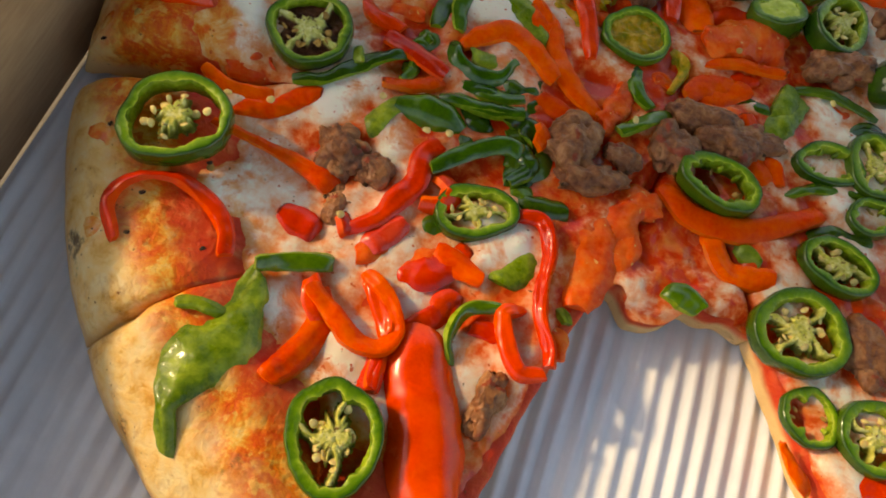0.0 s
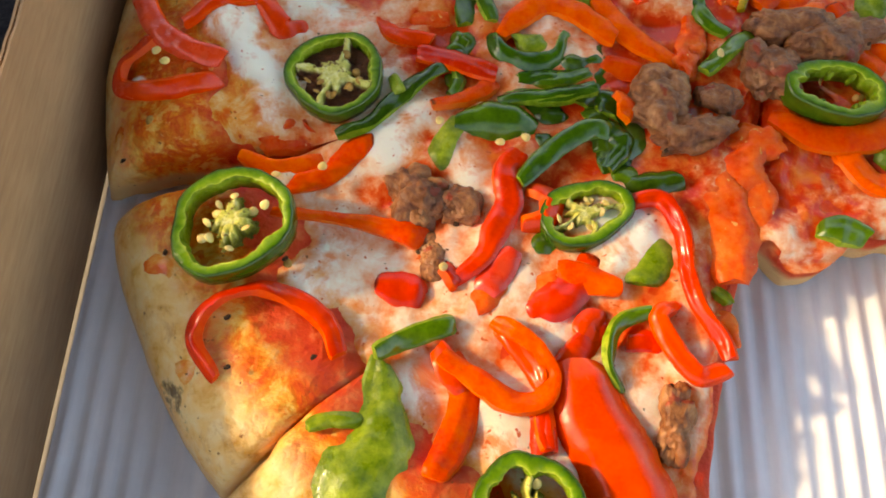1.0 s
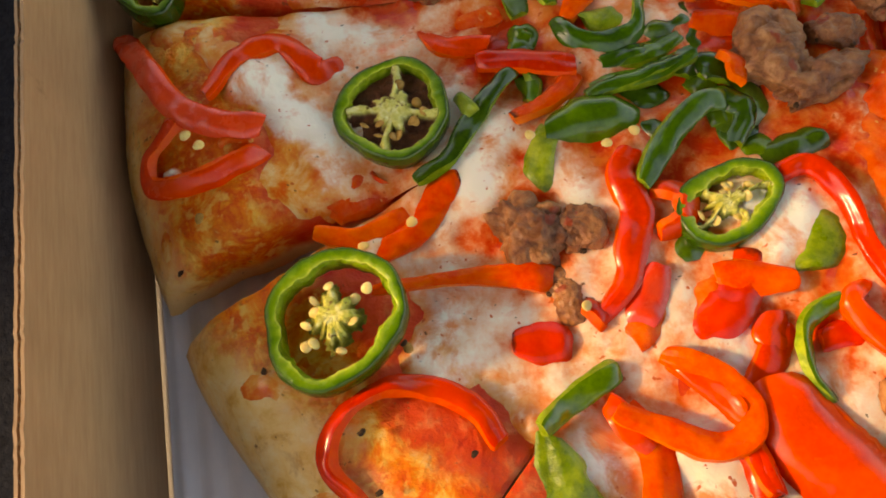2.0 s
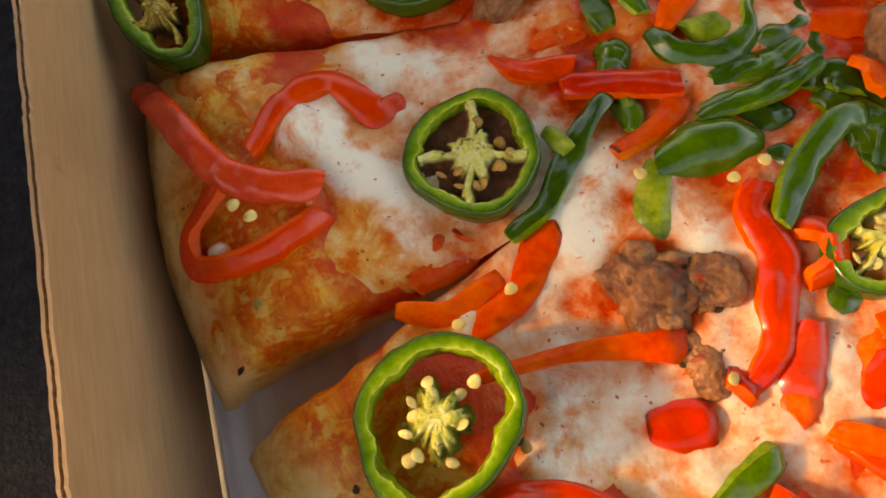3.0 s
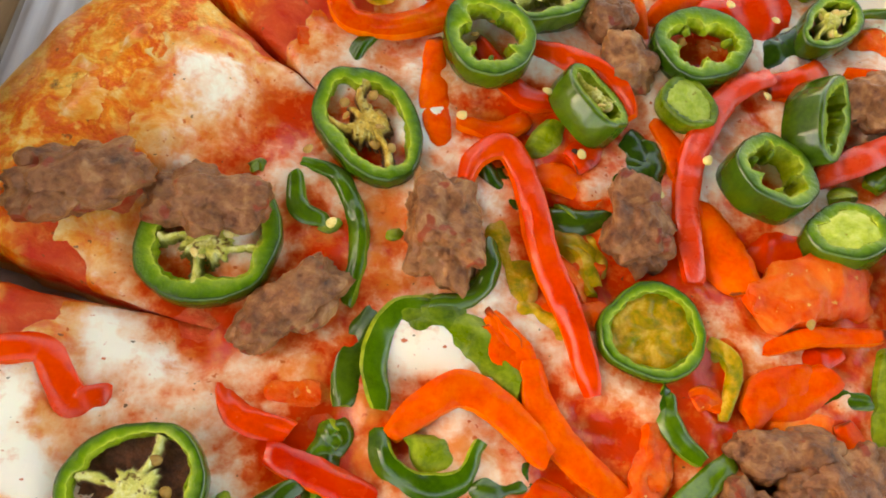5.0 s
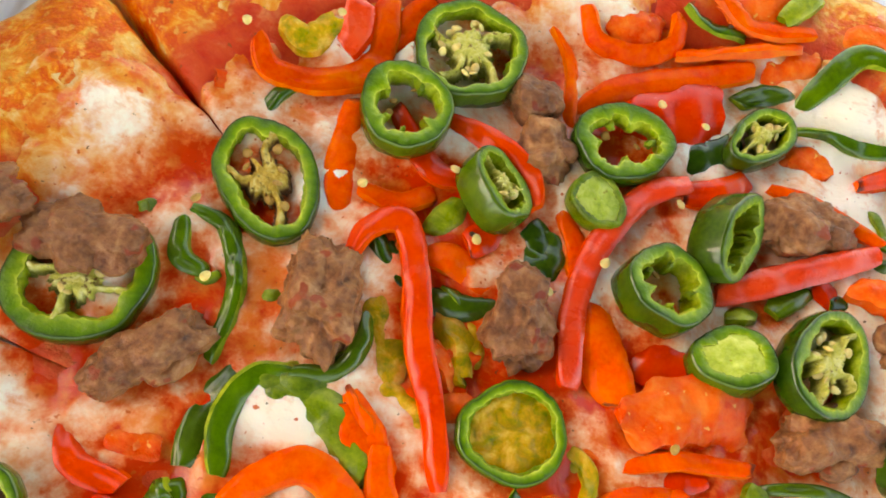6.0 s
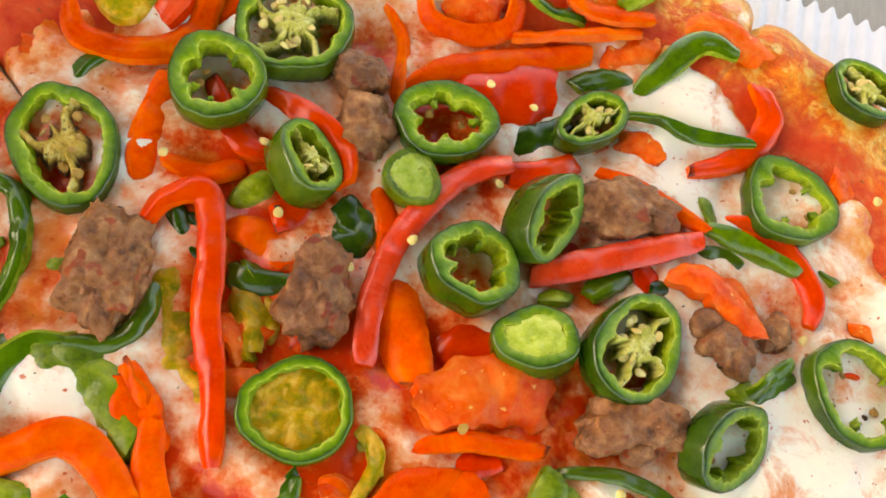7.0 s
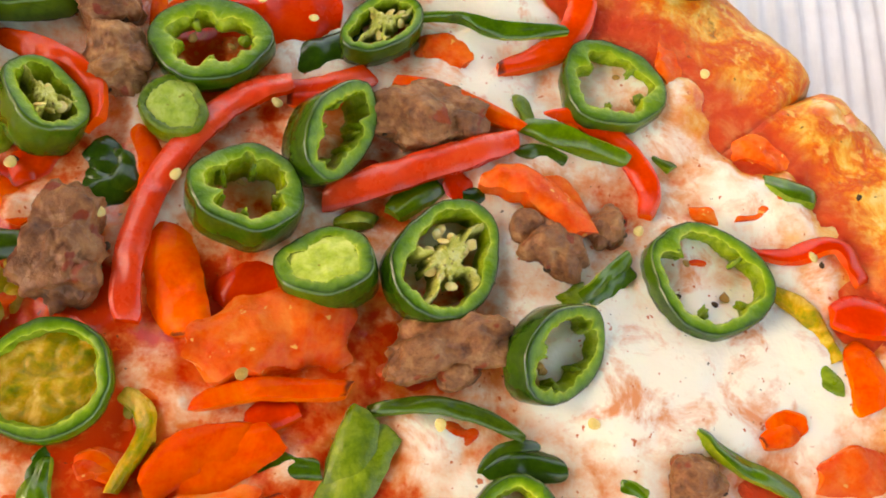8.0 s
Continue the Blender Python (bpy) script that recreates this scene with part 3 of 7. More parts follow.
def strip(name, colour, pts, label, category, thick=2.5, roll=0.0, arch=0.09, rough=0.0, twist=0.0, group=""):
    """A cut piece of pepper along pts (x, y, z, width in mm): its skin is on top where roll is 0, and it bends across its width by arch."""
    line = spline([Vector((q[0], q[1], q[2], q[3])) for q in pts], max(22, 10 * (len(pts) - 1)))
    c = sum((Vector(q[:3]) for q in line), Vector()) / len(line) * MM
    root = thing(name, c, label, category, group)
    seed = (pts[0][0] * 0.37 + pts[0][1] * 0.61) % 50
    n = len(line)
    m = 12
    skew = 0.9 * ((seed * 5.3) % 1 - 0.5)
    crease = 0.05 * ((seed * 2.9) % 1) * (1 if thick < 4 else 0.3)
    lane = 0.8 * ((seed * 8.1) % 1 - 0.5)
    hot = (seed * 4.7) % 1
    shift = 0.09 if (seed * 6.1) % 1 < 0.5 else -0.09
    if roll == 0 and max(q[3] for q in pts) < 6.5:
        roll = -42 + 84 * ((seed * 7.3) % 1)
        twist = twist or -50 + 100 * ((seed * 3.7) % 1)
    tops, bots, singe = [], [], []
    for i, q in enumerate(line):
        p = Vector(q[:3]) * MM
        f = Vector(line[min(i + 1, n - 1)][:3]) - Vector(line[max(i - 1, 0)][:3])
        f = f.normalized() if f.length > 0 else Vector((1, 0, 0))
        up = Vector((0, 0, 1))
        side = f.cross(up).normalized()
        up = side.cross(f).normalized()
        ang = radians(roll + twist * (i / (n - 1) - 0.5) + 10 * wob(p, 60, seed))
        side, up = side * math.cos(ang) + up * math.sin(ang), up * math.cos(ang) - side * math.sin(ang)
        u = i / (n - 1)
        close = min(1, 0.80 + 1.2 * min(u, 1 - u) * (n / 8))
        # the ends sink into the cheese
        p.z -= 0.0020 * math.exp(-(u if hot > 0.4 else 1 - u) * n / 3.0) * min(1, thick / 2.4)
        wd = q[3] * MM * (1 + 0.09 * wob(p, 120, seed) + 0.06 * wob(p, 420, seed) + rough * 0.5 * wob(p, 260, seed + 9)) * close
        th = thick * MM * (0.72 + 0.3 * wob(p, 90, seed + 3)) * min(1, close + 0.1)
        endwise = math.exp(-min(u, 1 - u) * n / 3.0) * (1 if u < 0.5 else -1)
        tr, br = [], []
        for k in range(m + 1):
            v = 2 * k / m - 1
            curve = -1.35 * arch * wd * v * v + 0.14 * wd * v * wob(p, 70, seed + 6) - crease * wd * math.exp(-((v - lane) / 0.3) ** 2)
            bulge = th * 0.5 * (1 - abs(v) ** 6 * 0.22)
            slant = f * (skew * wd * 0.5 * v * abs(endwise))
            nick = 1 + 0.05 * wob((p.x, p.y, 0.002 * (1 if v > 0 else -1)), 520, seed + 12) * abs(v)
            ripple = 0.0004 * wob((p.x, p.y, v * 0.003), 260, seed + 4) + 0.0007 * wob((p.x, p.y, v * 0.004), 120, seed + 8)
            w1 = p + slant + side * (wd * 0.5 * (0.91 * v + shift) * nick) + up * (curve + bulge + ripple + 0.0004 * wob(p, 330, seed + 17)) - c
            w2 = p + slant + side * (wd * 0.5 * v * nick * (0.94 + 0.08 * wob(p, 150, seed + 15))) + up * (curve - bulge) - c
            lump = rough * 0.0012 * wob(w1 + c, 320, seed) + 0.0003 * wob(w1 + c, 170, seed)
            tr.append(w1 + up * lump + f * (0.0008 + rough * 0.003) * wob(w1 + c, 300, seed + 2) * (1 if i in (0, n - 1) else 0))
            br.append(w2 - up * 0.0004 * wob(w2 + c, 300, seed + 5))
        tops.append(tr)
        bots.append(br)
        singe += [max(0, 1 - (u if hot < 0.5 else 1 - u) * n / 3.2) * (1 if (hot * 10) % 1 < 0.4 and colour in ("red", "orange", "pink") else 0)] * (m + 1)
    vs = [v for r in tops for v in r]
    fs = [(i * (m + 1) + k, i * (m + 1) + k + 1, (i + 1) * (m + 1) + k + 1, (i + 1) * (m + 1) + k) for i in range(n - 1) for k in range(m)]
    me = sheet([tuple(v) for v in vs], fs)
    me.attributes.new("singe", "FLOAT", "POINT").data.foreach_set("value", singe)
    part("skin", me, SKIN[colour], root)
    vs2 = [v for r in bots for v in r]
    g = [(f[3], f[2], f[1], f[0]) for f in fs]

    def wall_of(ids):
        """A cut side with edges of its own, so that it stays crisp."""
        for q in ids:
            hi, lo = vs[q], vs2[q]
            vs2.extend([lo.copy(), (lo + hi) / 2, hi.copy()])
        o = len(vs2) - 3 * len(ids)
        for k in range(len(ids) - 1):
            for e in (0, 1):
                g.append((o + 3 * k + e, o + 3 * k + 3 + e, o + 3 * k + 4 + e, o + 3 * k + 1 + e))

    wall_of([i * (m + 1) for i in range(n)])
    wall_of([i * (m + 1) + m for i in range(n - 1, -1, -1)])
    wall_of([k for k in range(m, -1, -1)])
    wall_of([(n - 1) * (m + 1) + k for k in range(m + 1)])
    part("flesh", sheet([tuple(v) for v in vs2], g), FLESH[colour], root)
    return root


SEED_MESH = {}


def seed_mesh(key, mat):
    if key not in SEED_MESH:
        bm = bmesh.new()
        bmesh.ops.create_uvsphere(bm, u_segments=10, v_segments=6, radius=1)
        for v in bm.verts:
            v.co = Vector((v.co.x * (1 + 0.2 * v.co.x), v.co.y * 0.86, v.co.z * (0.34 - 0.12 * (v.co.x ** 2 + v.co.y ** 2))))
        me = bpy.data.meshes.new("seed")
        bm.to_mesh(me)
        bm.free()
        me.materials.append(mat)
        SEED_MESH[key] = me
    return SEED_MESH[key]


def ring(name, place, a, b, turn, label, high=5.0, wall=2.4, core="spokes", colour="green", tilt=0.0, toward=0.0, seeds=8):
    """A slice across a chilli: skin round the outside, a paler wall inside it, the core with its ribs, and seeds. mm and degrees."""
    root = thing(name, Vector(place) * MM, label, "chilli slice", "jalapeno slices")
    sd = (place[0] * 0.31 + place[1] * 0.47) % 40
    rnd = random.Random(int(abs(place[0] * 31 + place[1] * 17)))
    n = 96
    pose_in = Matrix.Rotation(radians(toward), 4, "Z") @ Matrix.Rotation(radians(tilt), 4, "Y") @ Matrix.Rotation(radians(turn - toward), 4, "Z")

    def edge(th, r, z):
        u, v = math.cos(th), math.sin(th)
        lob = 1 + 0.035 * math.sin(3 * th + sd) + 0.07 * wob((u, v), 1.6, sd) + 0.018 * wob((u, v), 5, sd) + 0.009 * wob((u, v), 13, sd)
        return pose_in @ Vector(((a * lob - r) * u * MM, (b * lob - r) * v * MM, (z + 0.5 * wob((u, v), 1.3, sd + 4)) * MM))

    H = high
    stubs = [] if core == "solid" else [2 * math.pi * (q + 0.25 * math.sin(5 * q + sd)) / (3 + int(sd * 3) % 3) + sd for q in range(3 + int(sd * 3) % 3)]
    reach = (0.22 if core == "open" else 0.10) * min(a, b)

    def inward(th, z):
        """How far the flesh reaches in past its mean: lumps, and the stumps of the ribs."""
        u, v = math.cos(th), math.sin(th)
        out = wall * (0.32 * wob((u, v, z * 0.12), 2.2, sd + 8) + 0.20 * wob((u, v, z * 0.2), 6.5, sd + 3) + 0.10 * wob((u, v, z * 0.4), 15, sd))
        for k, q in enumerate(stubs):
            d = math.atan2(math.sin(th - q), math.cos(th - q)) / (0.20 + 0.06 * math.sin(k * 3 + sd))
            out += reach * (0.7 + 0.5 * math.sin(4 * k + sd)) * math.exp(-d * d) * (1 + 0.4 * wob((u, v, z * 0.3), 9, sd + 1))
        return max(-0.45 * wall, out)

    # each point: inset from the outside, height, share of the inner unevenness
    outer = [(0.5, -H / 2, 0), (0.05, -H / 2 + 0.6, 0), (-0.1, 0, 0), (0.05, H / 2 - 0.7, 0), (0.2, H / 2 - 0.2, 0), (0.5, H / 2, 0)]
    rind = [(0.5, H / 2, 0), (0.75, H / 2 + 0.1, 0.1), (wall * 0.55, H / 2 + 0.05, 0.5), (wall * 0.85, H / 2 - 0.05, 0.85), (wall * 0.98, H / 2 - 0.25, 0.95)]
    inner = [(wall * 0.98, H / 2 - 0.25, 0.95), (wall * 1.08, H / 2 - 0.8, 1), (wall * 1.16, H * 0.15, 1), (wall * 1.12, -H * 0.15, 0.9), (wall, -H / 2, 0.4), (0.5, -H / 2, 0)]

    def lathe(prof):
        vs, fs = [], []
        for i in range(n):
            th = 2 * math.pi * i / n
            for k, (r, z, w) in enumerate(prof):
                vs.append(tuple(edge(th, r + w * inward(th, z), z + 0.35 * w * wob((math.cos(th) * 7, math.sin(th) * 7), 1.3, sd + 5))))
        q = len(prof)
        for i in range(n):
            for k in range(q - 1):
                a1, b1 = i * q + k, ((i + 1) % n) * q + k
                fs.append((a1, b1, b1 + 1, a1 + 1))
        me = sheet(vs, fs)
        me.attributes.new("inset", "FLOAT", "POINT").data.foreach_set("value", [min(1, k / 4) for i in range(n) for k in range(q)])
        return me

    part("skin", lathe(outer), SKIN["dark" if colour == "green" else "green" if colour == "olive" else colour], root, "dark green glossy skin" if colour != "olive" else "")
    part("wall", lathe(inner), FLESH["green" if colour in ("dark", "olive") else colour], root, "pale green flesh wall")
    part("rind", lathe(rind), RIND if colour in ("green", "dark", "olive") else FLESH[colour], root)
    if core == "solid":
        vs, fs = [(0, 0, 0)], []
        vs[0] = tuple(pose_in @ Vector((0, 0, (H / 2 + 0.3) * MM)))
        rows = 14
        if colour == "olive":
            vs[0] = tuple(pose_in @ Vector((0, 0, (H / 2 - 1.3) * MM)))
        for k in range(1, rows + 1):
            for i in range(n):
                th = 2 * math.pi * i / n
                rr = k / rows
                u, v = math.cos(th) * rr, math.sin(th) * rr
                z = H / 2 + (-0.5 * rr ** 4 if colour != "olive" else -1.5) + (0.35 if colour != "olive" else 0.9) * (wob((u, v), 2.6, sd) + 0.6 * wob((u, v), 6.5, sd + 2)) * (1 - rr ** 6)
                vs.append(tuple(pose_in @ Vector(((a - wall * 0.7) * u * MM, (b - wall * 0.7) * v * MM, z * MM))))
        for i in range(n):
            fs.append((0, 1 + i, 1 + (i + 1) % n))
            for k in range(rows - 1):
                p, q = 1 + k * n + i, 1 + k * n + (i + 1) % n
                fs.append((p, p + n, q + n, q))
        part("core", sheet(vs, fs), SKIN["olive"] if colour == "olive" else CORE, root, "pale solid core")
    elif core != "open":
        ribs = 0 if core == "blob" else 4 if core == "brown" else 3 + int(sd) % 2
        ir, jr = (a - wall) * 1.0, (b - wall) * 1.0
        slim = {"brown": 0.42, "blob": 0.36}.get(core, 0.42)
        web = {"brown": 0.06, "burnt": 0.07}.get(core, 0.055)
        mr, ma = 22, 96
        angles = [2 * math.pi * (q + (0.07 if core == "brown" else 0.22) * math.sin(7 * q + sd)) / max(ribs, 1) + sd for q in range(ribs)]
        vs, pulp = [], []
        for i in range(mr + 1):
            for j in range(ma):
                th, u = 2 * math.pi * j / ma, max(i / mr, 0.001)
                cx, cy = math.cos(th), math.sin(th)
                rc = slim * (1 + (0.25 if core == "brown" else 0.55) * wob((cx, cy), 1.9, sd + 2) + 0.35 * wob((cx, cy), 5.5, sd))
                solid = (rc - u) / 0.10
                for q in angles:
                    if math.cos(th - q) > 0:
                        solid = max(solid, (web * (1 + 0.8 * u * u + 0.5 * wob((u * 3, q), 1.7, sd)) - abs(u * math.sin(th - q + (0.06 if core == "brown" else 0.16) * math.sin(5 * u + sd)))) / 0.05)
                solid += 0.5 * wob((cx * u, cy * u), 11, sd) + 0.3 * wob((cx * u, cy * u), 23, sd)
                s = min(1, max(0, 0.5 + 0.5 * solid))
                z = -0.12 * H + (0.60 * H - 0.3 * (1 - u) * (core == "brown")) * s * s * (3 - 2 * s) + 0.35 * wob((cx * u, cy * u), 9, sd + 3) + 0.25 * wob((cx * u, cy * u), 24, sd)
                vs.append(tuple(pose_in @ Vector((ir * u * cx * MM, jr * u * cy * MM, z * MM))))
                pulp.append(s)
        keep = core == "brown"
        fs = []
        for i in range(mr):
            for j in range(ma):
                f = (i * ma + j, (i + 1) * ma + j, (i + 1) * ma + (j + 1) % ma, i * ma + (j + 1) % ma)
                if keep or max(pulp[t] for t in f) > 0.04:
                    fs.append(f)
        me = sheet(vs, fs)
        me.attributes.new("pulp", "FLOAT", "POINT").data.foreach_set("value", pulp)
        core_ob = part("core", me, {"brown": PULP_DRY, "burnt": PULP_BROWN}.get(core, PULP), root, "browned shrivelled membrane" if core == "burnt" else "ragged pale membrane with ribs")
        me = seed_mesh("toast", TOAST) if core in ("brown", "burnt") else seed_mesh("cream", SEED)
        for k in range(seeds):
            th, rr = rnd.uniform(0, 6.28), rnd.uniform(0.30, 0.72)
            s = part("seed", me, None, core_ob)
            s.matrix_local = pose_in @ pose(ir * rr * math.cos(th) * MM, jr * rr * math.sin(th) * MM, rnd.uniform(0.15, 0.45) * H * MM, rnd.uniform(-50, 50), rnd.uniform(-50, 50), rnd.uniform(0, 360)) @ Matrix.Diagonal((0.00125, 0.00125, 0.0012, 1))
    else:
        for k, th in enumerate(stubs):
            spin = Matrix.Rotation(th, 4, "Z")
            bm = bmesh.new()
            bmesh.ops.create_icosphere(bm, subdivisions=3, radius=1)
            rim_r = a * b / math.hypot(b * math.cos(th), a * math.sin(th)) - wall - reach * 0.75
            for v in bm.verts:
                v.co = v.co * (1 + 0.6 * wob(v.co, 1.7, sd + k) + 0.3 * wob(v.co, 4.5, sd + k))
                q = spin @ Vector((v.co.x * reach * 0.55, v.co.y * 0.7, v.co.z * H * 0.30))
                v.co = pose_in @ ((q + Vector((rim_r * math.cos(th), rim_r * math.sin(th), 0.12 * H))) * MM)
            part("rib_stub", bm, FLESH["light"], root)
        if max(a, b) > 8:
            for k in range(3):
                th, rr = rnd.uniform(0, 6.28), rnd.uniform(0.45, 0.8)
                s = part("seed", seed_mesh("toast", TOAST), None, root)
                s.matrix_local = pose_in @ pose((a - wall) * rr * math.cos(th) * MM, (b - wall) * rr * math.sin(th) * MM, -0.1 * H * MM, rnd.uniform(-40, 40), rnd.uniform(-40, 40), rnd.uniform(0, 360)) @ Matrix.Diagonal((0.00105, 0.00105, 0.001, 1))
    return root


def sausage(place, a, b, c, turn, label, lumps=1.0):
    """A crumbled lump of cooked sausage."""
    root = thing("sausage_lump", Vector(place) * MM, label, "sausage", "sausage lumps")
    sd = (place[0] * 0.23 + place[1] * 0.71) % 60
    rnd = random.Random(int(abs(place[0] * 13 + place[1] * 29)))
    spin = Matrix.Rotation(radians(turn), 4, "Z")

    def crumb(mid, ra, rb, rc, sd, level):
        bm = bmesh.new()
        bmesh.ops.create_icosphere(bm, subdivisions=level, radius=1)
        for v in bm.verts:
            d = v.co.copy()
            q = Vector([abs(t) ** 0.93 * (1 if t > 0 else -1) for t in d])
            d = Vector((d.x * ra, d.y * rb, d.z * rc)) / 6
            k = 1 + lumps * (0.44 * wob(d, 0.9, sd) + 0.20 * wob(d, 2.1, sd + 5) + 0.08 * wob(d, 5.5, sd + 9) + 0.08 * wob(d, 9.5, sd))
            pit = max(0, wob(d, 5.0, sd + 21) - 0.35) * 0.25
            q = q * (k - pit) * 0.92
            v.co = spin @ (Vector((q.x * ra, q.y * rb, q.z * rc)) + mid) * MM
        return bm

    lump = part("crumb", crumb(Vector(), a, b, c, sd, 5), MEAT, root)
    for k in range(3):
        th = rnd.uniform(0, 6.28)
        s = rnd.uniform(0.28, 0.42)
        part("crumb", crumb(Vector((a * 0.72 * math.cos(th), b * 0.72 * math.sin(th), rnd.uniform(-0.3, 0.3) * c)), a * s, b * s + 0.6, c * 0.55, sd + 3 * k + 2, 4), MEAT, root)
    for k in range(2):
        th = rnd.uniform(0, 6.28)
        part("charred_edge", crumb(Vector((a * 0.85 * math.cos(th), b * 0.85 * math.sin(th), 0.1 * c)), 0.9, 0.7, 0.6, sd + 7 * k, 2), BURNT, lump, "charred dark fleck")
    return root


def loose_seed(place, size=1.25, toasted=False):
    root = part("chilli_seed", seed_mesh("toast" if toasted else "cream", TOAST if toasted else SEED), None, None)
    rnd = random.Random(int(abs(place[0] * 71 + place[1] * 37)))
    root.matrix_world = Matrix.Translation(Vector(place) * MM) @ pose(0, 0, 0, rnd.uniform(-18, 18), rnd.uniform(-18, 18), rnd.uniform(0, 360)) @ Matrix.Diagonal((size * MM, size * MM, size * MM, 1))
    return tagged(root, "toasted brown chilli seed on the toppings" if toasted else "small round cream-coloured chilli seed on the toppings", "seed", "loose chilli seeds")


def charred_fleck(place):
    """A crumb of burnt pepper or spice."""
    bm = bmesh.new()
    bmesh.ops.create_icosphere(bm, subdivisions=2, radius=1)
    sd = abs(place[0] + place[1]) % 30
    for v in bm.verts:
        k = 1 + 0.5 * wob(v.co, 1.8, sd)
        v.co = Vector((v.co.x * 0.8 * k, v.co.y * 0.55 * k, v.co.z * 0.35 * k)) * MM
    ob = part("charred_fleck", bm, BURNT, None)
    ob.matrix_world = Matrix.Translation(Vector(place) * MM) @ pose(0, 0, 0, 0, 0, sd * 40)
    return tagged(ob, "tiny charred black fleck on the toppings", "fleck", "charred flecks")


ring("jalapeno_slice", (-132.6, -62.6, 24.2), 14.1, 12.6, 39, "large green jalapeno slice with a pale lump of core", high=6, wall=2.5, core="blob", colour="green", seeds=10)
ring("jalapeno_slice", (-115.0, -17.6, 16.6), 12.2, 12.4, -10, "jalapeno slice with brown hollow chambers and pale ribs", high=5, wall=2.3, core="brown", colour="green", seeds=10)
ring("jalapeno_slice", (-65.0, -122.2, 20.1), 13.8, 11.7, -68, "green jalapeno slice with a seedy yellow core", high=6, wall=2.9, core="seedy", colour="green", seeds=16)
ring("jalapeno_slice", (-165.8, 28.1, 21.4), 14.2, 8.3, -71, "green jalapeno slice with a roasted browned core", high=6, wall=2.8, core="burnt", colour="dark", seeds=10)
ring("jalapeno_slice", (-113.3, 30.4, 14.6), 15.0, 12.7, 43, "green jalapeno slice with a seedy yellow core", high=5, wall=3.8, core="seedy", colour="green", seeds=12)
ring("jalapeno_slice", (-87.1, 62.2, 14.6), 14.8, 10.7, -50, "green jalapeno slice with a roasted browned core", high=5, wall=3.1, core="burnt", colour="green", seeds=10)
ring("jalapeno_slice", (-63.7, 86.6, 18.6), 10.3, 11.2, 22, "hollow green jalapeno ring lying on cheese", high=6, wall=3.1, core="open", colour="green", seeds=0)
ring("jalapeno_slice", (-53.9, 107.4, 16.3), 13.4, 13.6, 23, "green jalapeno slice with a seedy yellow core", high=7, wall=2.7, core="seedy", colour="dark", seeds=14)
ring("jalapeno_slice", (-13.9, 96.2, 17.0), 12.0, 10.1, 21, "hollow green jalapeno ring lying on cheese", high=5, wall=3.6, core="open", colour="green", seeds=8)
ring("jalapeno_slice", (-16.9, 79.8, 16.2), 7.2, 6.0, -46, "small pale green jalapeno end", high=5, wall=1.7, core="solid", colour="light", seeds=0)
ring("jalapeno_slice", (0.7, 63.2, 18.4), 10.3, 9.6, 19, "thick hollow green jalapeno ring lying on cheese", high=8, tilt=14, toward=45, wall=2.9, core="open", colour="dark", seeds=0)
ring("jalapeno_slice", (18.0, 52.1, 17.0), 9.1, 7.3, 18, "thick green jalapeno end with a pale solid core", high=8, wall=3.0, tilt=14, toward=140, core="solid", colour="dark", seeds=0)
ring("jalapeno_slice", (38.5, 57.8, 17.2), 13.6, 10.0, 67, "green jalapeno slice with a seedy yellow core", high=6.5, tilt=14, toward=10, wall=2.6, core="seedy", colour="green", seeds=12)
ring("jalapeno_slice", (70.0, 106.0, 16.6), 12.0, 11.1, -26, "hollow green jalapeno ring lying on cheese", high=5, wall=3.4, core="open", colour="green", seeds=7)
ring("jalapeno_slice", (91.6, 64.4, 15.4), 12.9, 12.0, -16, "hollow green jalapeno ring lying on cheese", high=6, wall=2.5, core="open", colour="dark", seeds=0)
ring("jalapeno_slice", (61.0, 44.0, 17.4), 11.0, 8.0, 51, "hollow green jalapeno ring leaning on the cheese, glossy skin showing", high=7, tilt=30, toward=-25, wall=2.5, core="open", colour="dark", seeds=5)
ring("jalapeno_slice", (-23.8, 25.2, 15.6), 11.3, 10.2, 17, "yellowed jalapeno slice melted into the cheese", high=4, wall=2.2, core="solid", colour="olive", seeds=0)
ring("jalapeno_slice", (43.2, -51.2, 15.4), 14.6, 12.5, 22, "green jalapeno slice with a seedy yellow core", high=5, wall=3.4, core="seedy", colour="green", seeds=14)
ring("jalapeno_slice", (50.3, -72.9, 13.8), 8.7, 7.9, -46, "hollow green jalapeno ring lying on cheese", high=3, wall=2.1, core="open", colour="green", seeds=0)
ring("jalapeno_slice", (67.2, -72.5, 14.6), 10.4, 9.9, -72, "green jalapeno slice with a seedy yellow core", high=5, wall=2.7, core="seedy", colour="green", seeds=12)
ring("jalapeno_slice", (84.5, 141.2, 22.0), 10.1, 7.9, -14, "green jalapeno slice with a seedy yellow core", high=5, wall=2.3, core="seedy", colour="green", seeds=8)
ring("jalapeno_slice", (11.4, -16.6, 17.0), 13.2, 8.3, -9, "hollow green jalapeno ring lying on cheese", high=6, wall=2.6, core="open", colour="dark", seeds=0)
ring("jalapeno_slice", (-52.0, -52.6, 14.6), 11.9, 8.3, 23, "green jalapeno slice with a seedy yellow core", high=6, wall=2.7, core="seedy", colour="green", seeds=12)
ring("jalapeno_slice", (-39.8, 74.5, 17.4), 9.5, 7.3, -49, "leaning green jalapeno slice with a seedy core", high=8, tilt=32, toward=40, wall=2.5, core="seedy", colour="dark", seeds=6)
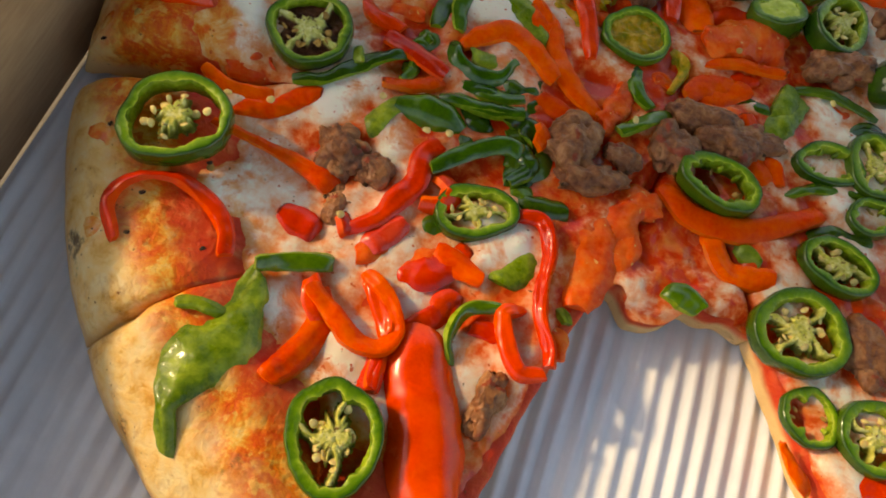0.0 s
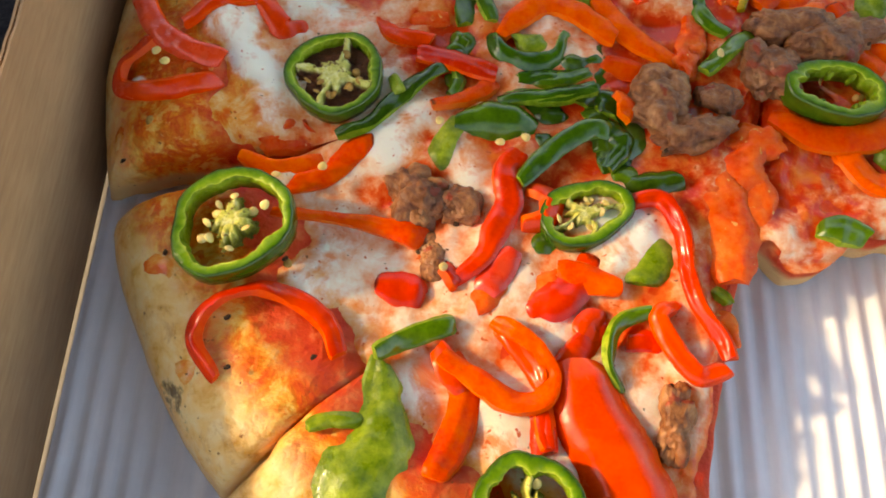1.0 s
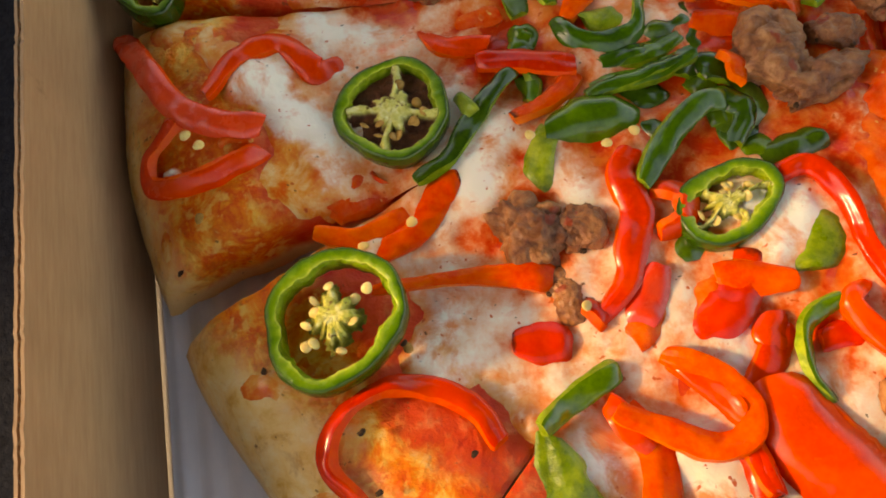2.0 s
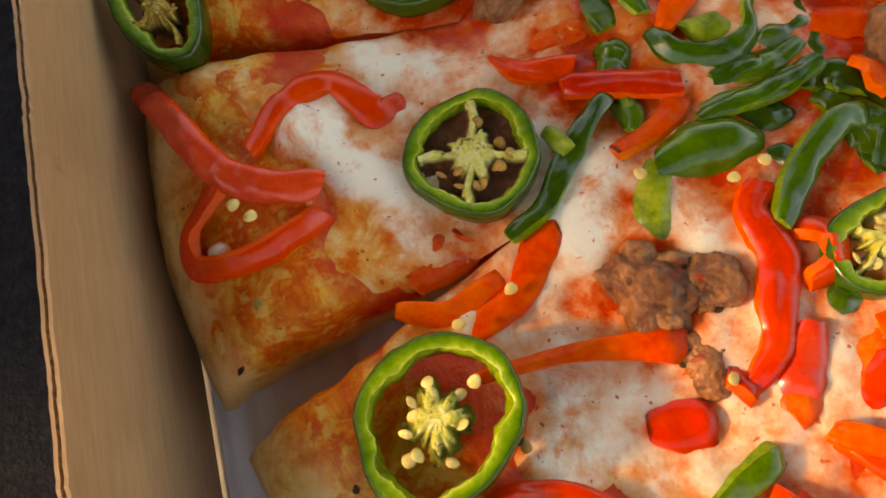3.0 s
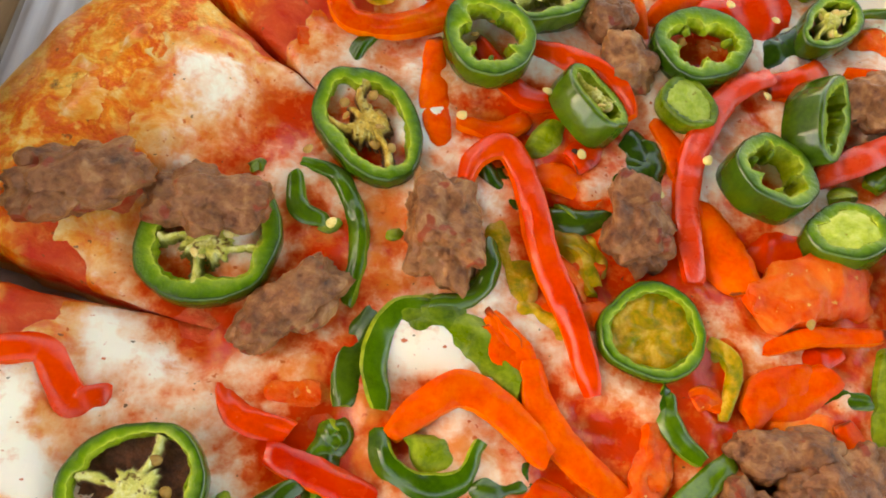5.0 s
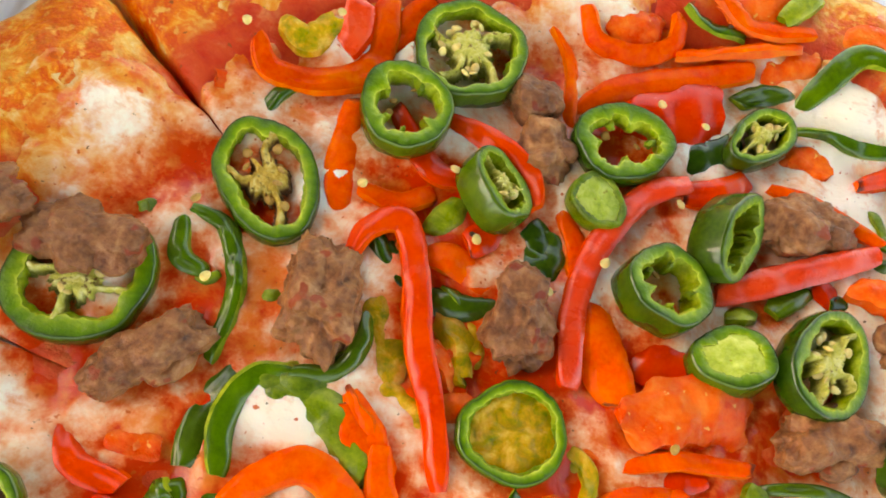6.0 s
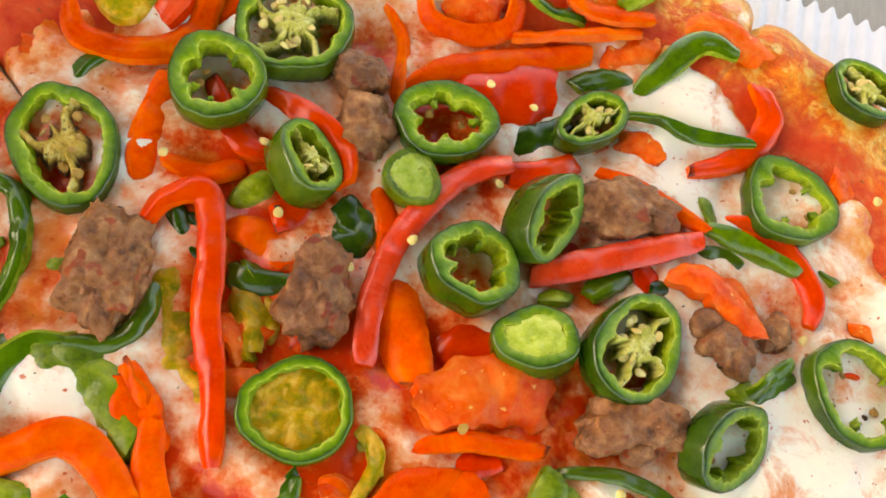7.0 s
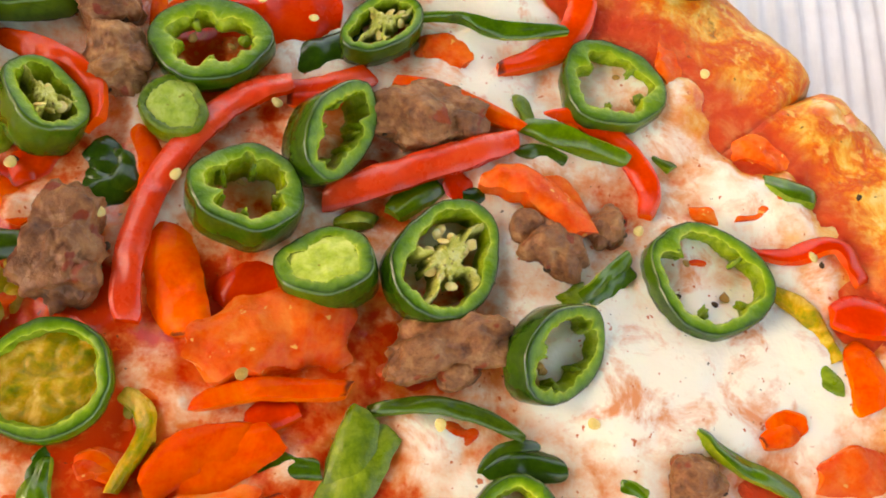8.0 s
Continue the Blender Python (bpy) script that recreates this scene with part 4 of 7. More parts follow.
ring("jalapeno_slice", (13.2, 80.3, 18.2), 11.4, 7.0, 73, "hollow green jalapeno ring leaning on its side among toppings", high=9, tilt=36, toward=-15, wall=2.7, core="open", colour="dark", seeds=0)
ring("jalapeno_slice", (18.9, 109.5, 16.2), 10.1, 6.4, 49, "green jalapeno slice with a seedy yellow core", high=6, wall=2.2, core="seedy", colour="dark", seeds=8)
ring("jalapeno_slice", (50.9, -27.5, 15.4), 11.9, 8.3, -11, "green jalapeno slice with a seedy yellow core", high=6, wall=2.3, core="seedy", colour="dark", seeds=9)
ring("jalapeno_slice", (58.0, 10.3, 15.4), 11.5, 9.2, -74, "green jalapeno slice with pale ribs and seeds", high=5, wall=2.8, core="spokes", colour="green", seeds=6)
ring("jalapeno_slice", (44.2, 5.7, 14.6), 11.3, 7.5, 13, "hollow green jalapeno ring lying on cheese", high=5, wall=2.4, core="open", colour="green", seeds=0)
ring("jalapeno_slice", (59.7, -7.1, 14.6), 8.5, 6.5, 23, "hollow green jalapeno ring lying on cheese", high=5, wall=2.0, core="open", colour="green", seeds=0)
strip("red_pepper_strip", "red", [(-132.8, -97.1, 21.8, 4.3), (-138.6, -88.8, 21.8, 4.4), (-135.1, -80.7, 22.8, 4.4), (-126.6, -76.5, 21.8, 4.5), (-116.8, -78.2, 19.7, 4.5), (-110.0, -83.5, 18.9, 4.5), (-106.8, -90.5, 19.5, 4.4)], "glossy red bell pepper strip on melted cheese", "pepper strip", group="red pepper strips")
strip("red_pepper_strip", "orange", [(-125.4, -57.5, 21.0, 2.5), (-110.3, -56.8, 17.0, 3.4), (-99.6, -58.2, 16.4, 5.1), (-89.8, -60.3, 16.4, 7.3)], "orange-red roasted bell pepper strip, flesh showing", "pepper strip", group="red pepper strips")
strip("red_pepper_strip", "orange", [(-135.2, -42.8, 20.1, 3.0), (-126.2, -45.3, 17.6, 5.1), (-115.0, -40.9, 14.6, 5.8)], "orange-red roasted bell pepper strip, flesh showing", "pepper strip", group="red pepper strips")
strip("red_pepper_strip", "orange", [(-124.2, -49.0, 18.1, 5.0), (-114.6, -44.9, 15.4, 6.2), (-108.8, -37.4, 15.0, 7.4), (-104.2, -34.3, 15.0, 5.3)], "orange-red roasted bell pepper strip, flesh showing", "pepper strip", group="red pepper strips")
strip("tomato_piece", "tomato", [(-133.1, -36.5, 17.5, 9.4), (-126.4, -33.4, 15.1, 11.7), (-119.9, -32.5, 13.5, 8.6)], "soft orange-red cooked tomato piece", "tomato", thick=3, arch=0.1, rough=0.5, group="tomato pieces")
strip("red_pepper_strip", "red", [(-68.0, -36.8, 16.4, 5.8), (-71.5, -41.8, 16.4, 6.2), (-70.4, -50.1, 16.4, 7.1), (-73.4, -57.5, 16.4, 7.5), (-76.3, -64.6, 16.4, 5.4), (-82.5, -70.5, 16.4, 3.9)], "glossy red bell pepper strip on melted cheese", "pepper strip", group="red pepper strips")
strip("red_pepper_strip", "red", [(-65.7, -45.4, 15.7, 4.1), (-59.8, -48.2, 15.7, 6.2), (-60.5, -54.4, 15.7, 6.1), (-67.1, -56.1, 15.7, 4.0)], "glossy red bell pepper strip on melted cheese", "pepper strip", thick=3, roll=50, group="red pepper strips")
strip("red_pepper_strip", "red", [(-100.6, -71.8, 14.8, 5.5), (-94.7, -73.4, 14.4, 9.7), (-89.1, -75.2, 14.3, 6.9)], "glossy red bell pepper strip on melted cheese", "pepper strip", thick=3, group="red pepper strips")
strip("red_pepper_strip", "red", [(-85.2, -66.9, 15.0, 4.2), (-81.1, -70.9, 15.0, 5.5)], "glossy red bell pepper strip on melted cheese", "pepper strip", thick=3, group="red pepper strips")
strip("tomato_piece", "tomato", [(-77.6, -76.0, 14.3, 6.2), (-73.8, -71.7, 14.3, 8.3), (-69.3, -65.9, 14.3, 5.6)], "soft orange-red cooked tomato piece", "tomato", thick=3, group="tomato pieces")
strip("tomato_piece", "tomato", [(-67.9, -69.8, 13.6, 11.2), (-55.3, -68.5, 13.6, 15.4), (-45.1, -58.8, 13.6, 8.6)], "soft orange-red cooked tomato piece", "tomato", thick=3, arch=0.1, rough=0.3, group="tomato pieces")
strip("red_pepper_strip", "orange", [(-58.3, -65.9, 15.7, 5.6), (-51.8, -68.4, 15.7, 7.6), (-44.0, -70.7, 15.7, 4.8)], "orange-red roasted bell pepper strip, flesh showing", "pepper strip", group="red pepper strips")
strip("red_pepper_strip", "red", [(-42.0, -49.3, 16.4, 4.3), (-33.9, -48.4, 16.4, 4.9), (-29.7, -56.3, 16.4, 4.8), (-29.0, -66.1, 16.4, 4.2), (-27.0, -74.2, 16.4, 4.1), (-22.6, -81.9, 16.4, 4.3), (-20.9, -86.9, 16.4, 4.0)], "glossy red bell pepper strip on melted cheese", "pepper strip", group="red pepper strips")
strip("red_pepper_strip", "red", [(-21.3, -88.9, 16.4, 4.2), (-27.7, -90.8, 16.4, 5.0), (-33.4, -84.3, 16.4, 5.3), (-36.2, -77.3, 16.4, 4.9), (-31.7, -73.8, 16.4, 3.5)], "glossy red bell pepper strip on melted cheese", "pepper strip", thick=3, roll=20, group="red pepper strips")
strip("red_pepper_strip", "orange", [(-84.8, -88.3, 17.4, 4.7), (-78.5, -92.4, 17.3, 5.5), (-69.8, -97.5, 17.2, 5.9), (-63.0, -97.1, 17.1, 5.9), (-61.2, -91.5, 17.1, 5.5), (-66.2, -84.8, 17.1, 5.6), (-73.2, -79.9, 17.1, 4.6)], "orange-red roasted bell pepper strip, flesh showing", "pepper strip", group="red pepper strips")
strip("red_pepper_strip", "orange", [(-82.3, -88.1, 14.4, 5.9), (-78.8, -96.9, 15.0, 8.1), (-81.5, -108.2, 18.0, 7.8), (-85.3, -115.4, 20.6, 6.1)], "orange-red roasted bell pepper strip, flesh showing", "pepper strip", group="red pepper strips")
strip("red_pepper_strip", "red", [(-55.0, -87.8, 17.2, 13.5), (-50.5, -102.5, 18.2, 18.7), (-44.6, -114.9, 18.6, 19.6), (-38.9, -129.5, 20.4, 17.2)], "broad glossy red bell pepper piece, skin up", "pepper strip", thick=3, arch=0.16, group="red pepper strips")
strip("red_pepper_strip", "red", [(-63.0, -98.3, 15.7, 5.7), (-62.2, -109.2, 16.6, 6.4)], "glossy red bell pepper strip on melted cheese", "pepper strip", group="red pepper strips")
strip("red_pepper_strip", "red", [(-61.2, -93.9, 14.3, 6.1), (-54.7, -86.5, 14.3, 7.1), (-47.8, -77.1, 14.3, 5.6)], "glossy red bell pepper strip on melted cheese", "pepper strip", group="red pepper strips")
strip("tomato_piece", "tomato", [(-21.6, -39.6, 15.0, 13.5), (-17.6, -51.2, 15.0, 17.3), (-18.0, -67.9, 15.0, 9.6)], "soft orange-red cooked tomato piece", "tomato", thick=3, arch=0.12, rough=0.4, group="tomato pieces")
strip("tomato_piece", "tomato", [(-15.4, -41.4, 15.7, 10.0), (-10.5, -33.7, 15.7, 10.2), (-5.1, -27.5, 15.7, 6.9)], "soft orange-red cooked tomato piece", "tomato", thick=3, arch=0.1, rough=0.8, group="tomato pieces")
strip("red_pepper_strip", "orange", [(-3.7, -22.0, 15.7, 5.2), (7.4, -28.9, 15.7, 7.5), (24.3, -26.5, 15.7, 7.6), (43.4, -12.6, 15.7, 7.1)], "orange-red roasted bell pepper strip, flesh showing", "pepper strip", group="red pepper strips")
strip("red_pepper_strip", "orange", [(13.6, -30.4, 14.3, 6.9), (20.8, -40.4, 14.3, 7.8), (34.3, -39.1, 14.3, 7.4)], "orange-red roasted bell pepper strip, flesh showing", "pepper strip", group="red pepper strips")
strip("red_pepper_strip", "orange", [(13.7, 8.9, 15.0, 6.6), (19.9, -0.0, 15.0, 8.0), (27.9, -8.9, 15.0, 6.4)], "orange-red roasted bell pepper strip, flesh showing", "pepper strip", group="red pepper strips")
strip("green_pepper_piece", "light", [(-98.8, -138.0, 19.4, 4.6), (-102.8, -129.1, 21.6, 6.5), (-102.2, -119.5, 22.8, 15.1), (-98.8, -110.8, 21.9, 21.1), (-97.1, -101.2, 19.6, 12.2), (-98.0, -90.5, 17.3, 6.0)], "pale green pepper piece with its flesh up", "pepper piece", thick=1.8, arch=0.12, rough=0.5, group="green pepper pieces")
strip("green_pepper_strip", "green", [(-99.2, -89.4, 19.5, 4.0), (-91.1, -84.7, 17.0, 5.1), (-81.7, -80.6, 16.4, 4.4)], "glossy green pepper strip lying among the toppings", "pepper strip", thick=3, roll=-25, group="green pepper strips")
strip("green_pepper_strip", "green", [(-44.3, -94.6, 15.7, 2.7), (-47.2, -87.1, 15.7, 3.8), (-44.9, -79.4, 15.7, 3.9), (-37.4, -75.9, 15.7, 3.3)], "glossy green pepper strip lying among the toppings", "pepper strip", group="green pepper strips")
strip("green_pepper_piece", "light", [(-39.1, -69.4, 14.3, 8.8), (-35.5, -62.7, 14.3, 12.1), (-32.6, -56.2, 14.3, 8.2)], "pale green pepper piece with its flesh up", "pepper piece", thick=3, group="green pepper pieces")
strip("green_pepper_strip", "green", [(4.2, -52.9, 15.0, 4.4), (9.6, -53.3, 15.0, 7.9), (15.5, -55.3, 15.0, 5.8)], "glossy green pepper strip lying among the toppings", "pepper strip", thick=2, group="green pepper strips")
strip("green_pepper_piece", "light", [(-88.7, -40.5, 15.0, 6.5), (-86.7, -34.1, 15.0, 6.9), (-83.1, -27.8, 15.0, 5.1)], "pale green pepper piece with its flesh up", "pepper piece", group="green pepper pieces")
strip("green_pepper_strip", "green", [(-83.6, -28.7, 15.6, 7.5), (-73.4, -28.0, 17.4, 12.5), (-63.8, -29.1, 15.8, 8.5)], "glossy green pepper strip lying among the toppings", "pepper strip", thick=3, arch=0.25, group="green pepper strips")
strip("green_pepper_strip", "green", [(-67.7, -45.4, 17.1, 4.2), (-60.7, -37.1, 17.1, 5.7), (-51.5, -30.2, 17.1, 5.8), (-44.4, -29.5, 17.1, 5.1)], "glossy green pepper strip lying among the toppings", "pepper strip", thick=3, roll=-15, group="green pepper strips")
strip("green_pepper_piece", "dark", [(-43.4, -44.9, 14.3, 6.5), (-35.7, -43.0, 14.3, 10.4), (-28.1, -41.8, 14.3, 6.5)], "dark green pepper piece half sunk in cheese", "pepper piece", thick=3, arch=0.25, group="green pepper pieces")
strip("green_pepper_piece", "dark", [(-113.2, -34.5, 16.8, 3.1), (-105.8, -30.5, 16.7, 4.2), (-99.3, -23.1, 16.7, 5.1), (-92.5, -16.1, 16.8, 4.3), (-86.7, -12.0, 16.7, 2.7)], "dark green pepper piece half sunk in cheese", "pepper piece", group="green pepper pieces")
strip("green_pepper_piece", "light", [(-101.2, -15.8, 16.7, 2.8), (-99.5, -19.5, 16.8, 3.6), (-98.2, -22.4, 16.7, 3.6)], "pale green pepper piece with its flesh up", "pepper piece", thick=2, group="green pepper pieces")
strip("green_pepper_strip", "green", [(-73.3, -21.9, 16.4, 3.7), (-61.5, -20.1, 16.4, 4.5), (-48.8, -16.9, 16.4, 3.6)], "glossy green pepper strip lying among the toppings", "pepper strip", thick=3, roll=15, group="green pepper strips")
strip("green_pepper_strip", "green", [(-68.4, -15.3, 15.0, 3.6), (-60.2, -13.6, 15.0, 4.5), (-53.1, -11.9, 15.0, 3.7)], "glossy green pepper strip lying among the toppings", "pepper strip", thick=3, roll=15, group="green pepper strips")
strip("green_pepper_piece", "light", [(-70.6, 22.3, 15.0, 4.8), (-62.5, 21.6, 15.0, 8.5), (-56.3, 16.6, 15.0, 10.8), (-48.6, 7.2, 15.0, 5.9)], "pale green pepper piece with its flesh up", "pepper piece", thick=3, group="green pepper pieces")
strip("green_pepper_piece", "dark", [(-82.7, 2.4, 13.6, 5.3), (-82.1, 13.0, 13.6, 8.0), (-77.9, 24.8, 13.6, 6.5)], "dark green pepper piece half sunk in cheese", "pepper piece", group="green pepper pieces")
strip("green_pepper_strip", "green", [(-75.6, -0.7, 15.7, 3.6), (-73.3, -7.5, 15.7, 5.3), (-66.1, -11.0, 15.7, 6.1), (-58.1, -8.8, 15.7, 5.5), (-55.8, -1.2, 15.7, 3.6)], "glossy green pepper strip lying among the toppings", "pepper strip", thick=3, roll=-30, group="green pepper strips")
strip("green_pepper_piece", "light", [(-69.2, -2.9, 15.0, 4.5), (-63.8, -4.2, 15.0, 7.5), (-58.3, -1.8, 15.0, 5.7)], "pale green pepper piece with its flesh up", "pepper piece", thick=3, arch=0.1, rough=0.7, group="green pepper pieces")
strip("green_pepper_strip", "green", [(-71.8, -19.6, 15.7, 4.2), (-61.0, -20.1, 15.7, 5.6), (-48.9, -17.3, 15.7, 4.3)], "glossy green pepper strip lying among the toppings", "pepper strip", thick=3, roll=10, group="green pepper strips")
strip("green_pepper_strip", "green", [(-67.0, -14.3, 15.0, 3.9), (-58.6, -14.9, 15.0, 5.3), (-49.5, -11.9, 15.0, 4.4)], "glossy green pepper strip lying among the toppings", "pepper strip", thick=3, roll=10, group="green pepper strips")
strip("green_pepper_piece", "dark", [(-83.3, -1.8, 13.6, 4.6), (-82.9, -7.2, 13.6, 5.6), (-83.0, -15.5, 13.6, 4.9)], "dark green pepper piece half sunk in cheese", "pepper piece", group="green pepper pieces")
strip("green_pepper_strip", "green", [(-99.4, 51.7, 14.3, 2.7), (-91.5, 49.6, 14.3, 3.9), (-86.5, 41.8, 14.3, 4.2), (-84.7, 33.4, 14.3, 4.2), (-85.1, 22.1, 14.3, 3.0)], "glossy green pepper strip lying among the toppings", "pepper strip", thick=3, roll=-20, group="green pepper strips")
strip("green_pepper_strip", "green", [(-100.1, 48.9, 14.3, 3.4), (-97.8, 40.9, 14.3, 4.4), (-91.5, 39.4, 14.3, 3.3)], "glossy green pepper strip lying among the toppings", "pepper strip", group="green pepper strips")
strip("green_pepper_strip", "green", [(-20.3, 14.0, 15.7, 3.6), (-19.3, 7.1, 15.7, 5.2), (-13.2, 1.2, 15.7, 4.1)], "glossy green pepper strip lying among the toppings", "pepper strip", group="green pepper strips")
strip("green_pepper_strip", "green", [(-20.7, -11.1, 16.4, 4.4), (-13.1, -3.3, 16.4, 5.5), (-6.6, 2.6, 16.4, 4.1)], "glossy green pepper strip lying among the toppings", "pepper strip", group="green pepper strips")
strip("green_pepper_piece", "olive", [(-13.1, 26.4, 15.0, 2.5), (-6.5, 21.2, 15.0, 3.7), (-8.8, 9.7, 15.0, 2.6)], "olive-yellow softened pepper piece in cheese", "pepper piece", group="green pepper pieces")
strip("green_pepper_piece", "dark", [(-61.4, 57.3, 14.3, 5.8), (-55.8, 54.2, 14.3, 7.2), (-49.7, 49.8, 14.3, 5.1)], "dark green pepper piece half sunk in cheese", "pepper piece", group="green pepper pieces")
strip("green_pepper_piece", "dark", [(-45.0, 51.3, 13.6, 4.7), (-39.4, 49.9, 13.6, 6.3), (-33.1, 49.9, 13.6, 5.1)], "dark green pepper piece half sunk in cheese", "pepper piece", group="green pepper pieces")
strip("green_pepper_piece", "light", [(-50.4, 61.8, 14.3, 4.4), (-48.0, 66.1, 14.3, 6.2), (-45.2, 71.5, 14.3, 4.5)], "pale green pepper piece with its flesh up", "pepper piece", group="green pepper pieces")
strip("green_pepper_strip", "green", [(-93.2, 76.6, 14.4, 3.0), (-92.0, 82.0, 14.7, 4.0), (-88.4, 87.2, 14.9, 2.9)], "glossy green pepper strip lying among the toppings", "pepper strip", group="green pepper strips")
strip("green_pepper_piece", "olive", [(-96.2, 99.4, 19.7, 5.4), (-89.5, 97.1, 17.6, 8.1), (-85.2, 104.4, 18.5, 5.5)], "olive-yellow softened pepper piece in cheese", "pepper piece", thick=3, arch=0.1, rough=0.4, group="green pepper pieces")
strip("green_pepper_strip", "green", [(29.4, 123.4, 16.2, 4.7), (33.9, 130.6, 18.6, 6.9), (40.7, 139.5, 21.9, 6.9), (50.3, 139.1, 22.5, 5.3)], "glossy green pepper strip lying among the toppings", "pepper strip", group="green pepper strips")
strip("green_pepper_piece", "dark", [(13.1, 120.1, 13.7, 5.3), (19.5, 124.7, 14.6, 7.2), (27.3, 128.4, 16.0, 5.9)], "dark green pepper piece half sunk in cheese", "pepper piece", group="green pepper pieces")
strip("green_pepper_strip", "green", [(22.6, 113.4, 17.0, 2.4), (35.3, 115.9, 17.2, 3.0), (44.2, 114.8, 17.4, 4.4), (58.5, 117.1, 19.2, 2.5)], "glossy green pepper strip lying among the toppings", "pepper strip", thick=2, group="green pepper strips")
strip("green_pepper_piece", "dark", [(0.6, 96.5, 14.3, 5.0), (7.3, 102.3, 14.3, 7.9), (14.8, 109.0, 14.3, 6.4)], "dark green pepper piece half sunk in cheese", "pepper piece", group="green pepper pieces")
strip("green_pepper_strip", "green", [(50.1, 92.9, 16.4, 2.7), (58.8, 91.3, 16.4, 5.6), (66.9, 89.2, 16.4, 5.6), (74.4, 88.5, 16.4, 3.8)], "glossy green pepper strip lying among the toppings", "pepper strip", group="green pepper strips")
strip("green_pepper_piece", "light", [(50.4, 101.2, 15.0, 3.9), (52.3, 97.2, 15.0, 5.1), (54.2, 93.3, 15.0, 4.3)], "pale green pepper piece with its flesh up", "pepper piece", group="green pepper pieces")
strip("green_pepper_piece", "dark", [(50.0, 86.7, 14.3, 2.7), (55.4, 87.6, 14.3, 4.5), (61.6, 86.3, 14.3, 3.3)], "dark green pepper piece half sunk in cheese", "pepper piece", group="green pepper pieces")
strip("green_pepper_piece", "dark", [(79.1, 93.2, 13.9, 2.8), (82.2, 92.3, 14.1, 3.9), (85.4, 90.1, 14.2, 2.7)], "dark green pepper piece half sunk in cheese", "pepper piece", group="green pepper pieces")
strip("green_pepper_piece", "light", [(26.1, 13.0, 15.0, 5.9), (27.6, 21.4, 15.0, 7.7), (28.6, 28.8, 15.0, 5.6)], "pale green pepper piece with its flesh up", "pepper piece", group="green pepper pieces")
strip("green_pepper_piece", "dark", [(29.0, 29.0, 15.7, 2.2), (39.6, 31.4, 15.7, 3.3), (48.8, 30.8, 15.7, 3.4), (56.7, 28.1, 15.7, 2.0)], "dark green pepper piece half sunk in cheese", "pepper piece", group="green pepper pieces")
strip("green_pepper_piece", "dark", [(44.7, 16.1, 14.3, 4.5), (54.9, 22.7, 14.3, 7.7), (65.1, 23.7, 14.3, 4.7)], "dark green pepper piece half sunk in cheese", "pepper piece", thick=3, arch=0.2, group="green pepper pieces")
strip("green_pepper_strip", "green", [(89.3, 34.9, 15.0, 2.7), (97.7, 29.8, 15.0, 4.1), (110.1, 26.1, 15.0, 2.9)], "glossy green pepper strip lying among the toppings", "pepper strip", group="green pepper strips")
strip("green_pepper_piece", "olive", [(104.4, 67.0, 14.9, 2.9), (112.6, 61.4, 15.8, 4.8), (117.6, 51.7, 15.9, 4.7)], "olive-yellow softened pepper piece in cheese", "pepper piece", group="green pepper pieces")
strip("green_pepper_piece", "light", [(110.2, 51.3, 14.5, 3.5), (114.4, 49.1, 15.0, 5.4), (119.0, 46.8, 15.7, 3.5)], "pale green pepper piece with its flesh up", "pepper piece", group="green pepper pieces")
strip("green_pepper_strip", "green", [(67.8, 56.2, 14.3, 3.5), (71.7, 60.5, 14.3, 5.4), (77.4, 65.9, 14.3, 3.8)], "glossy green pepper strip lying among the toppings", "pepper strip", group="green pepper strips")
strip("green_pepper_piece", "light", [(57.8, 57.0, 13.6, 3.5), (62.3, 57.2, 13.6, 5.1), (68.0, 57.7, 13.6, 3.5)], "pale green pepper piece with its flesh up", "pepper piece", group="green pepper pieces")
strip("green_pepper_strip", "green", [(103.6, 88.9, 18.4, 3.4), (109.2, 87.5, 19.5, 6.0), (115.0, 86.0, 20.7, 4.0)], "glossy green pepper strip lying among the toppings", "pepper strip", thick=3, group="green pepper strips")
strip("green_pepper_strip", "green", [(27.8, 67.2, 14.3, 4.5), (31.6, 72.4, 14.3, 6.9), (36.8, 76.8, 14.3, 4.7)], "glossy green pepper strip lying among the toppings", "pepper strip", group="green pepper strips")
strip("green_pepper_piece", "light", [(16.9, 63.4, 13.6, 3.9), (20.9, 65.5, 13.6, 6.3), (25.3, 65.8, 13.6, 4.0)], "pale green pepper piece with its flesh up", "pepper piece", group="green pepper pieces")
strip("green_pepper_piece", "dark", [(41.2, 74.8, 13.6, 4.3), (44.7, 74.9, 13.6, 5.8), (48.7, 75.8, 13.6, 3.7)], "dark green pepper piece half sunk in cheese", "pepper piece", group="green pepper pieces")
strip("green_pepper_strip", "green", [(73.9, 23.0, 14.3, 3.2), (77.1, 22.0, 14.3, 4.1), (79.7, 20.9, 14.3, 3.2)], "glossy green pepper strip lying among the toppings", "pepper strip", group="green pepper strips")
strip("green_pepper_strip", "green", [(10.1, 15.8, 13.6, 3.0), (15.8, 17.6, 13.6, 5.0), (22.9, 17.7, 13.6, 3.6)], "glossy green pepper strip lying among the toppings", "pepper strip", group="green pepper strips")
strip("green_pepper_strip", "green", [(-20.2, 7.4, 15.0, 2.5), (-20.6, 11.2, 15.0, 3.3), (-19.7, 15.3, 15.0, 2.5)], "glossy green pepper strip lying among the toppings", "pepper strip", group="green pepper strips")
